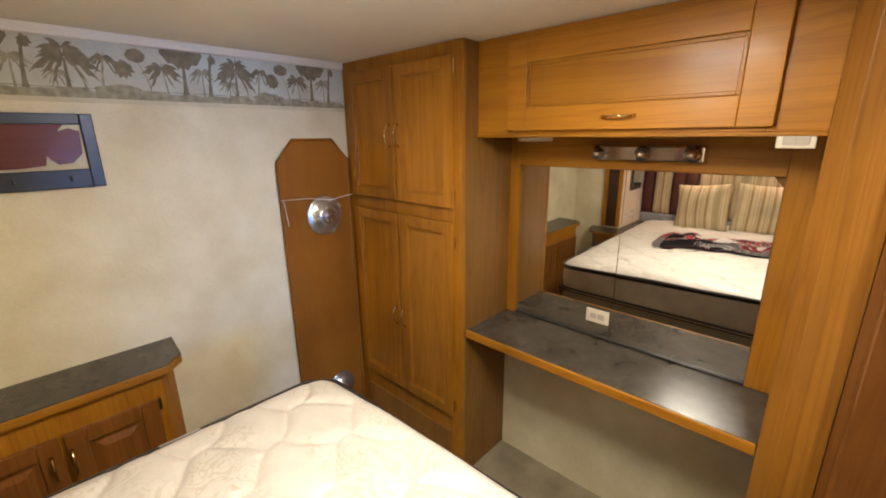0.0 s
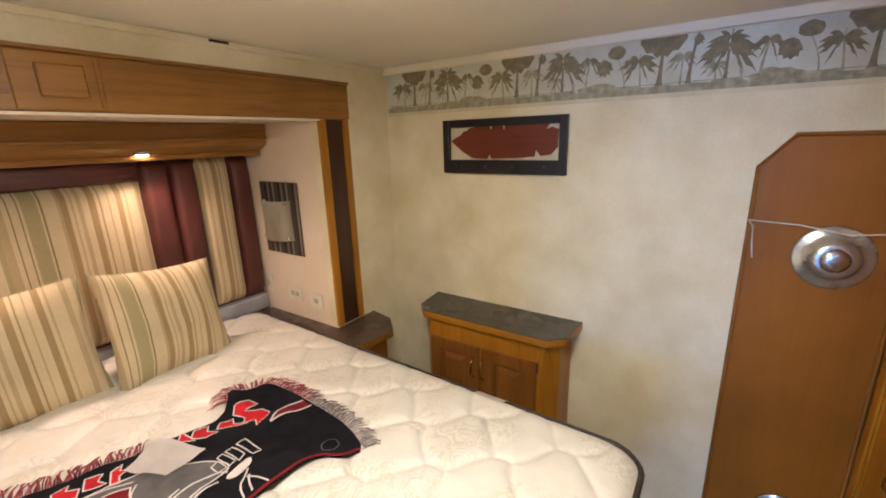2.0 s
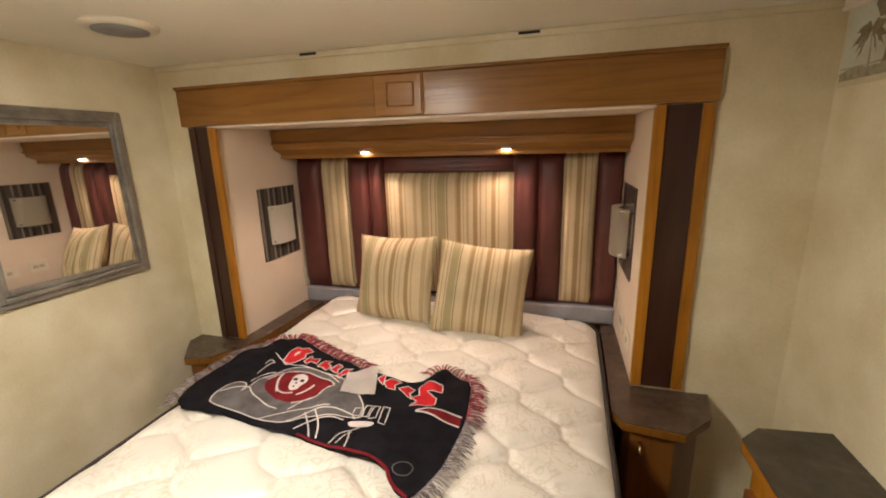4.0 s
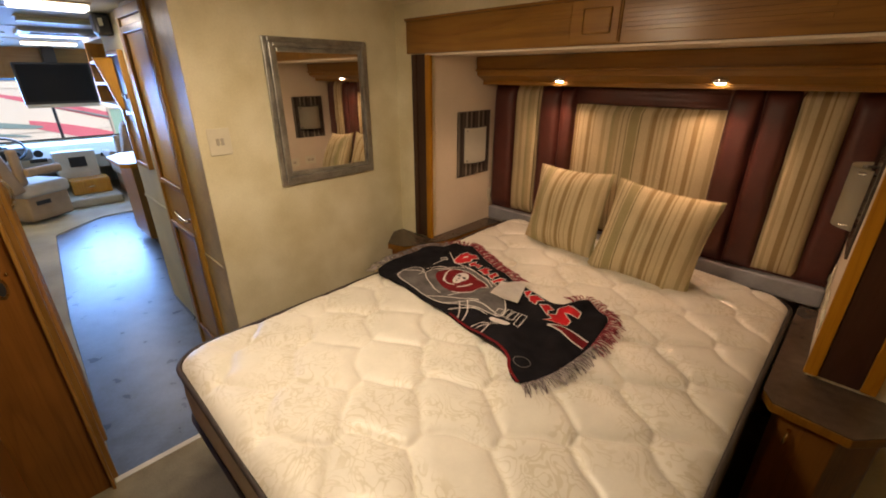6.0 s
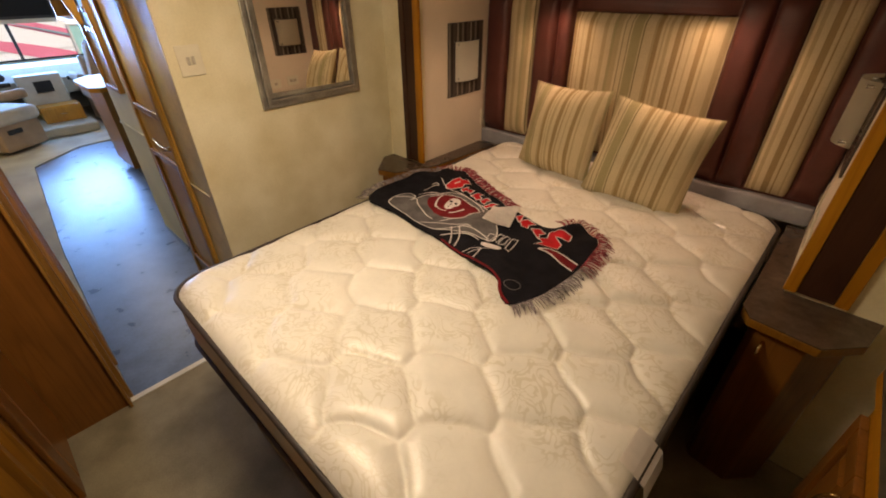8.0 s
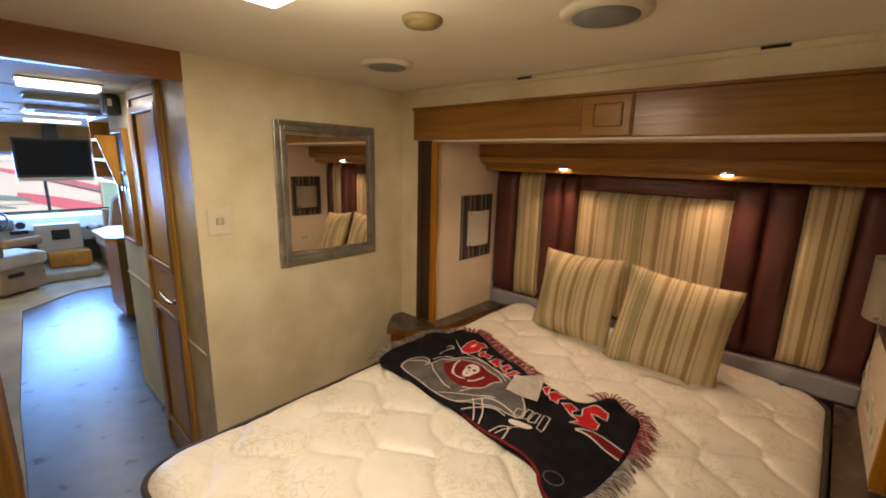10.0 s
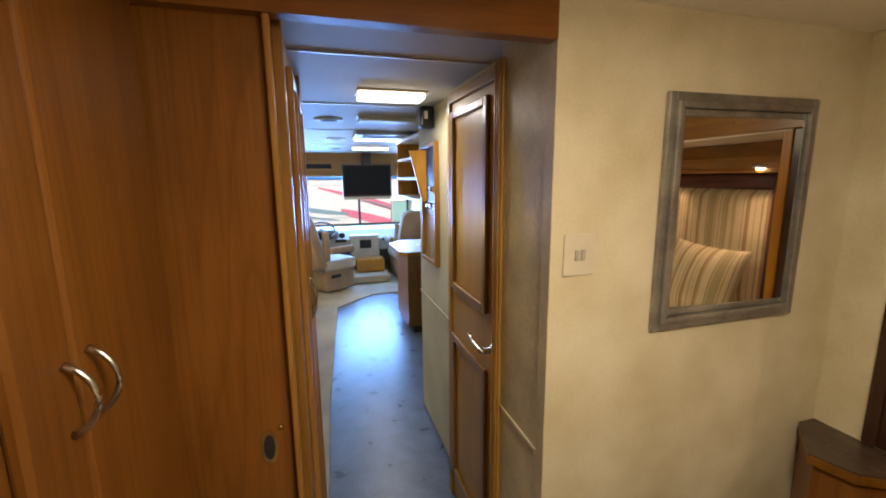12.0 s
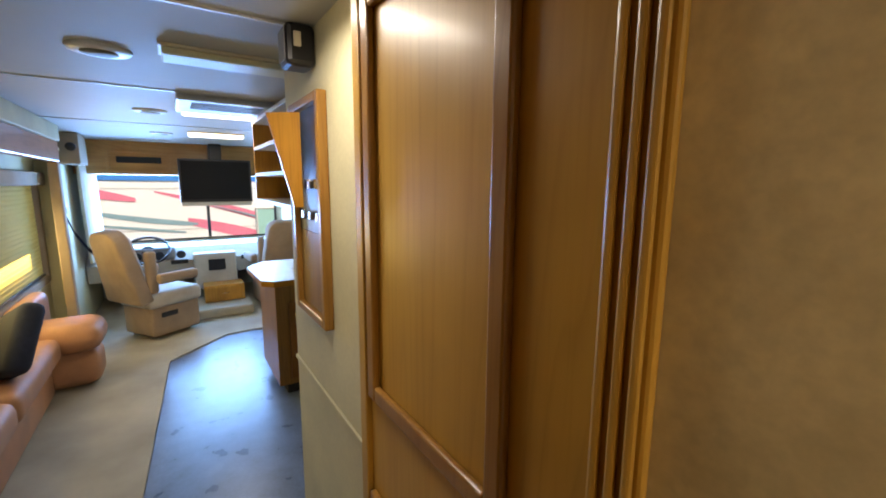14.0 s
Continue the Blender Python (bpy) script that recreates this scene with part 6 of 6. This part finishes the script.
for zz in (1.45, 1.62, 1.79, 1.96):
    box("shelf", (3.30, 4.30, 0.20, 0.96, zz, zz + 0.022), metal_trim, kc, 0.003, "white shelf")
box("side", (3.28, 3.2995, 0.20, 0.96, 1.45, 1.985), amber_wood, kc, 0.003, "maple side")
box("side", (4.3005, 4.32, 0.20, 0.96, 1.45, 1.985), amber_wood, kc, 0.003, "maple side")
box("back", (3.30, 4.30, 0.15, 0.1995, 1.45, 1.985), oak_red, kc)
box("divider", (3.30, 4.30, 0.60, 0.612, 1.473, 1.619), oak_red, kc)

# ---- living room: sofa, lamp, window ----
sf = thing("sofa", (4.2, 2.2, 0), "tan upholstered sofa with a rounded arm", "sofa")
soft_box("base", (3.05, 5.16, 2.27, 2.485, 0.03, 0.30), tan_leather, sf, 0.03, "sofa base")
for i in range(2):
    soft_box("seat_cushion", (3.10 + 1.03 * i, 4.12 + 1.03 * i, 2.20, 2.42, 0.29, 0.47), tan_leather, sf, 0.06, "seat cushion")
    soft_box("back_cushion", (3.10 + 1.03 * i, 4.12 + 1.03 * i, 2.36, 2.495, 0.44, 0.66), tan_leather, sf, 0.05, "back cushion")
soft_box("back_cushion", (5.17, 5.80, 2.36, 2.495, 0.40, 0.69), tan_leather, sf, 0.05, "back cushion")
soft_box("arm", (5.17, 5.50, 2.0, 2.47, 0.03, 0.34), tan_leather, sf, 0.09, "lower arm roll")
soft_box("arm_top", (5.10, 5.54, 1.965, 2.47, 0.31, 0.53), tan_leather, sf, 0.105, "upper arm roll")
dp = thing("dark_pillow", (4.4, 2.25, 0.5), "navy throw pillow on the tan sofa", "pillow")
bm = bmesh.new()
add_box(bm, -0.2, 0.2, -0.06, 0.06, -0.2, 0.2)
bmesh.ops.bevel(bm, geom=bm.edges[:], offset=0.05, segments=4, affect="EDGES", profile=0.5)
bm.transform(Matrix.Translation((4.45, 2.26, 0.67)) @ Euler((0.4, 0.35, 0.5)).to_matrix().to_4x4())
part("cushion", bm, navy_cloth, dp, "", True)
wn_ = thing("window_living", (5.2, 2.5, 0.72), "living room window with a drawn yellow pleated shade and beige surround", "window")
boxes("window_frame", [place("y", (2.485, 2.552), (c0, c1), (e0, e1)) for c0, c1, e0, e1 in frame_boxes(3.901, 6.615, 0.621, 1.619, 0.07)], seat_fabric, wn_, 0.01, "beige fabric surround")
wp_ = box("pane", (3.971, 6.545, 2.535, 2.54, 0.691, 1.549), glass_mat, wn_, 0, "window glass")
wp_.visible_shadow = False
bm = bmesh.new()
n = 46
prev = None
for i in range(n + 1):
    z = 0.73 + 0.83 * i / n
    y = 2.500 + (0.008 if i % 2 else 0)
    cur = (bm.verts.new((3.97, y, z)), bm.verts.new((6.44, y, z)))
    if prev:
        bm.faces.new((prev[0], prev[1], cur[1], cur[0]))
    prev = cur
part("pleated_shade", bm, shade_yellow, wn_, "drawn yellow pleated shade")
box("shade_rail", (3.96, 6.45, 2.488, 2.512, 0.706, 0.730), black_plastic, wn_, 0.002, "dark bottom rail")
box("valance", (3.90, 6.60, 2.43, 2.484, 1.54, 1.66), seat_fabric, wn_, 0.015, "padded beige window valance")
fl = thing("table_lamp", (3.75, 2.33, 0.86), "lamp with an amber fabric shade beside the window", "lamp")
lathe("shade", (3.85, 2.3, 1.30), (0, 0, 1), [(0.15, 0.0), (0.13, 0.22), (0.125, 0.22), (0.145, 0.0)], amber_wood, fl, 28, "amber shade")
lathe("stem", (3.85, 2.3, 0.86), (0, 0, 1), [(0.06, 0.0), (0.05, 0.03), (0.015, 0.06), (0.012, 0.46)], nickel, fl, 16, "metal stem")
sl = thing("soffit_light", (4.9, 2.38, 1.85), "slim lit soffit light over the sofa", "ceiling light")
box("lens", (4.7, 5.25, 2.33, 2.43, 1.832, 1.849), lens_cool, sl, 0.004)

# ---- cab: seats, dash, windshield, television ----
def captain_chair(name, x, y, rot, label):
    c = thing(name, (0, 0, 0), label, "driver seat", "cab seats")
    soft_box("seat", (-0.28, 0.28, -0.25, 0.27, 0.34, 0.50), seat_daylit, c, 0.05, "seat cushion")
    soft_box("skirt", (-0.25, 0.25, -0.22, 0.24, 0.05, 0.37), chair_tan, c, 0.03, "upholstered seat skirt")
    box("control", (-0.16, 0.0, -0.235, -0.2195, 0.24, 0.29), black_plastic, c, 0.004, "dark seat control")
    for nm, w0, w1, z0, z1, x0, x1, m_, lab in (("backrest", 0.265, 0.20, 0.42, 1.14, -0.37, -0.235, chair_tan, "padded backrest shell"), ("back_cushion", 0.185, 0.15, 0.54, 1.07, -0.26, -0.195, seat_daylit, "inner back cushion, daylight paled into its colour")):
        bm = bmesh.new()
        r_ = 0.13 if nm == "backrest" else 0.08
        out = [(-w0, z0), (w0, z0)]
        out += [(w1 - r_ + r_ * math.cos(radians(a)), z1 - r_ + r_ * math.sin(radians(a))) for a in range(0, 91, 18)]
        out += [(-w1 + r_ + r_ * math.cos(radians(a)), z1 - r_ + r_ * math.sin(radians(a))) for a in range(90, 181, 18)]
        add_prism(bm, out, x0, x1, "x")
        bmesh.ops.recalc_face_normals(bm, faces=bm.faces[:])
        bmesh.ops.bevel(bm, geom=bm.edges[:], offset=0.03, segments=3, affect="EDGES", profile=0.5, clamp_overlap=True)
        bmesh.ops.rotate(bm, verts=bm.verts, cent=(-0.3, 0, 0.44), matrix=Matrix.Rotation(radians(-12), 3, "Y"))
        part(nm, bm, m_, c, lab, True)
    for s in (-1, 1):
        soft_box("side_bolster", (-0.27, -0.17, *sorted((s * 0.185, s * 0.26)), 0.50, 0.92), chair_tan, c, 0.03, "side bolster")
    for s in (-1, 1):
        soft_box("armrest", (-0.22, 0.18, *sorted((s * 0.27, s * 0.35)), 0.60, 0.70), chair_tan, c, 0.03, "armrest")
    c.matrix_world = Matrix.Translation((x, y, 0)) @ Matrix.Rotation(radians(rot), 4, "Z")
    return c


captain_chair("driver_seat", 6.36, 1.61, -56, "tan captain's chair with a daylight-paled inset and armrests behind the wheel")
captain_chair("passenger_seat", 6.95, 0.36, 5, "tan captain's chair with a daylight-paled inset on the passenger side")
dsh = thing("dashboard", (7.4, 1.2, 0.4), "grey and beige dashboard with instruments across the cab", "dashboard")
bm = bmesh.new()
add_prism(bm, [(7.28, 0.42), (7.22, 0.62), (7.42, 0.76), (8.2, 0.76), (8.2, 0.42)], 0.06, 2.31, "y")
bmesh.ops.recalc_face_normals(bm, faces=bm.faces[:])
part("body", bm, beige_plastic, dsh, "moulded dashboard")
box("console", (7.12, 7.28, 0.80, 1.28, 0.25, 0.70), beige_plastic, dsh, 0.02, "centre console")
box("radio", (7.105, 7.12, 0.93, 1.12, 0.48, 0.62), black_plastic, dsh, 0.004, "dark radio")
box("instrument_hood", (7.20, 7.36, 1.45, 2.0, 0.64, 0.80), grey_plastic, dsh, 0.04, "instrument cluster")
for gy in (1.40, 1.62, 1.84):
    lathe("gauge", (7.198, gy, 0.70), (-1, 0, 0), [(0.05, 0), (0.048, 0.006), (0.03, 0.004)], black_plastic, dsh, 20)
for gy in (0.2, 0.55, 1.33):
    box("vent_slots", (7.21, 7.24, gy, gy + 0.18, 0.58, 0.63), gap_mat, dsh, 0.004)
sw = thing("steering_wheel", (7.05, 1.78, 0.8), "black steering wheel tilted toward the driver's seat", "steering wheel")
Mw = Matrix.Translation((7.02, 1.72, 0.80)) @ Matrix.Rotation(radians(-38), 4, "Y")
tube("rim", [Mw @ Vector((0.21 * math.cos(a * math.pi / 16), 0.21 * math.sin(a * math.pi / 16), 0)) for a in range(32)], 0.015, black_plastic, sw, 8, True, "wheel rim")
tube("spoke", [Mw @ Vector((0, -0.2, 0)), Mw @ Vector((0, 0.2, 0))], 0.016, grey_plastic, sw, 8)
tube("column", [Mw @ Vector((0, 0, 0)), (7.26, 1.72, 0.62)], [0.06, 0.04], black_plastic, sw, 12, label="steering column")
eb = thing("entry_drawer", (6.95, 1.0, 0.1), "small amber wooden drawer unit on the carpeted engine cover", "drawer unit")
box("case", (6.85, 7.10, 0.76, 1.20, 0.132, 0.335), amber_wood, eb, 0.005)
box("drawer", (6.838, 6.8495, 0.785, 1.175, 0.15, 0.315), amber_wood, eb, 0.004, "drawer front")
pull("handle", eb, (6.838, 0.98, 0.24), (-1, 0, 0), (0, 1, 0), 0.08, nickel)
ec = thing("engine_cover", (7.0, 1.0, 0), "carpeted engine cover step", "step")
box("cover", (6.55, 7.21, 0.70, 1.30, 0.012, 0.131), carpet_living, ec, 0.03)
tv = thing("television", (6.95, 0.97, 1.3), "flat black television hung under the front cupboards", "television")
box("body", (6.955, 7.02, 0.585, 1.357, 1.335, 1.848), black_plastic, tv, 0.01, "black housing")
box("screen", (6.950, 6.9545, 0.61, 1.332, 1.375, 1.825), screen_mat, tv, 0, "dark screen")
box("lower_bezel", (6.945, 6.9545, 0.60, 1.345, 1.30, 1.345), beige_plastic, tv, 0.003)
box("mount", (6.98, 7.1995, 0.90, 1.03, 1.849, 2.03), black_plastic, tv, 0.005, "ceiling mount")
fc = thing("front_cupboards", (7.4, 1.2, 1.7), "oak cupboards with dark slotted vents over the windshield", "cupboard")
box("body", (7.20, 7.75, 0.06, 2.31, 1.66, CEIL - 0.022), front_wood, fc, 0.004, "oak body")
for a in ((0.10, 0.55), (1.42, 2.02)):
    boxes("panel_frame", [place("x", (7.187, 7.1995), (c0, c1), (e0, e1)) for c0, c1, e0, e1 in frame_boxes(a[0], a[1], 1.68, 1.93, 0.03)], front_wood, fc, 0.003)
    box("vent", (7.18, 7.1995, a[0] + 0.09, a[1] - 0.09, 1.79, 1.86), gap_mat, fc, 0.003, "dark slotted vent")
S("wall_front_low", (8.30, 8.40, 0.05, 2.32, -0.3, 0.76), coach_shell, "front wall under the windshield")
S("wall_front_top", (8.20, 8.40, 0.05, 2.32, 1.68, CEIL), coach_shell, "front wall over the windshield")
ws = thing("window_windshield", (8.3, 1.2, 0.76), "wide two-pane windshield with dark rubber trim", "windshield")
for a in ((0.06, 0.98), (1.02, 2.31)):
    p_ = box("pane", (8.285, 8.29, a[0], a[1], 0.77, 1.67), glass_mat, ws, 0, "windshield glass")
    p_.visible_shadow = False
boxes("rubber_trim", [(8.28, 8.295, 0.98, 1.02, 0.76, 1.68), (8.275, 8.295, 0.05, 2.32, 0.755, 0.775), (8.27, 8.295, 0.05, 0.08, 0.775, 1.68), (8.27, 8.295, 2.29, 2.32, 0.775, 1.68)], black_plastic, ws, 0.003, "dark rubber trim")
cur = thing("cab_curtain", (7.7, 2.28, 0.7), "cream cab curtain gathered beside the windshield", "curtain")
bm = bmesh.new()
prev = None
for i in range(41):
    x = 6.95 + 1.0 * i / 40
    y = 2.225 + 0.030 * math.sin(i * 1.35)
    c_ = [bm.verts.new((x, y - 0.02 * k * k, 1.90 - 1.2 * k)) for k in (0, 0.5, 1)]
    if prev:
        for k in range(2):
            bm.faces.new((prev[k], prev[k + 1], c_[k + 1], c_[k]))
    prev = c_
part("cloth", bm, cream_cloth, cur, "gathered cloth", True)
tube("rod", [(6.9, 2.27, 1.905), (8.0, 2.27, 1.905)], 0.01, nickel, cur, 8)
sb = thing("seat_belt", (6.6, 2.3, 0.9), "black seat belt hanging from the wall", "seat belt")
bm = bmesh.new()
pp = [(6.52, 2.315, 1.30), (6.60, 2.27, 1.10), (6.72, 2.20, 0.92), (6.80, 2.12, 0.80)]
A = [bm.verts.new(p) for p in pp]
B = [bm.verts.new((p[0], p[1], p[2] - 0.05)) for p in pp]
for i in range(3):
    bm.faces.new((A[i], A[i + 1], B[i + 1], B[i]))
bmesh.ops.solidify(bm, geom=bm.faces[:], thickness=0.002)
part("strap", bm, black_cloth, sb)
box("anchor", (6.50, 6.55, 2.29, 2.319, 1.27, 1.33), grey_plastic, sb, 0.006)
bk = thing("corner_cabinet", (6.8, 2.25, 1.65), "beige corner box at the ceiling with a small black speaker", "cabinet")
box("case", (6.48, 6.9, 2.14, 2.318, 1.74, CEIL - 0.022), seat_fabric, bk, 0.01)
lathe("speaker", (6.479, 2.20, 1.90), (-1, 0, 0), [(0.04, 0), (0.038, 0.03), (0.02, 0.04)], black_plastic, bk, 20, "round black speaker")

# ---- outside ----
def coach():
    c = thing("parked_motorhome", (14.5, 0, -1.0), "white parked motorhome with red and blue-grey swooshes and tinted windows", "motorhome")
    X0 = 12.6
    box("body", (X0, X0 + 2.5, -9.0, 9.5, -0.55, 3.1), coach_white, c, 0.08, "white body")

    def swoosh(y0, z0, y1, z1, w0, w1, sag, material, k):
        bm = bmesh.new()
        prev = None
        for i in range(25):
            t = i / 24
            y = y0 + (y1 - y0) * t
            z = z0 + (z1 - z0) * t + sag * math.sin(math.pi * t)
            w = (w0 + (w1 - w0) * t) * math.sin(math.pi * min(1, 0.08 + t * 0.9)) ** 0.5
            cur = (bm.verts.new((X0 - 0.004 * k, y, z - w / 2)), bm.verts.new((X0 - 0.004 * k, y, z + w / 2)))
            if prev:
                bm.faces.new((prev[0], prev[1], cur[1], cur[0]))
            prev = cur
        part("stripe", bm, material, c, "painted swoosh or added band")
    for k, zz in enumerate((-0.30, 0.10, 0.48, 1.42)):
        box("rub_rail", (X0 - 0.006, X0 + 0.001, -8.8, 9.3, zz, zz + 0.025), metal_trim, c, 0, "thin pale rail")
    swoosh(1.75, 1.36, -1.3, 0.42, 0.08, 0.26, 0.05, coach_red, 1)
    swoosh(1.15, 0.68, -1.8, -0.30, 0.30, 0.24, 0.06, coach_red, 2)
    swoosh(3.6, 1.10, 0.95, 0.60, 0.05, 0.17, -0.06, coach_blue, 3)
    swoosh(5.4, 1.75, 2.1, 1.18, 0.10, 0.30, 0.04, coach_red, 4)
    swoosh(3.2, 0.70, 1.2, 0.42, 0.04, 0.07, 0.0, coach_blue, 5)
    swoosh(0.6, 1.02, -1.6, 0.28, 0.03, 0.07, 0.03, coach_blue, 7)
    swoosh(2.4, 0.28, 0.2, -0.15, 0.05, 0.10, 0.0, coach_red, 8)
    # Added band, no coach paint: supplies the blue strip along the windshield top.
    swoosh(9.0, 1.93, -8.0, 1.93, 0.66, 0.66, 0.0, top_strip_blue, 6)
    for y0, y1 in ((-0.82, -0.36), (6.6, 7.8), (-5.0, -3.6)):
        w = box("window", (X0 - 0.03, X0 - 0.024, y0, y1, 0.16, 0.92), coach_pane, c, 0.002, "tinted window pane")
        boxes("frame", [place("x", (X0 - 0.045, X0 - 0.001), (c0, c1), (e0, e1)) for c0, c1, e0, e1 in frame_boxes(y0 - 0.05, y1 + 0.05, 0.11, 0.97, 0.05)], metal_trim, w, 0.01)
    for wy in (-5.5, 5.8):
        lathe("wheel", (X0 + 0.25, wy, -0.52), (-1, 0, 0), [(0.02, 0.0), (0.48, 0.0), (0.48, 0.22), (0.30, 0.24), (0.28, 0.2), (0.02, 0.2)], black_plastic, c, 28, "black wheel")
    box("skirt", (X0 + 0.02, X0 + 2.4, -8.9, 9.4, -0.8, -0.551), grey_plastic, c, 0.02)
    box("roof_rail", (X0 + 0.1, X0 + 2.3, -8.5, 9.0, 3.101, 3.25), metal_trim, c, 0.03)


coach()
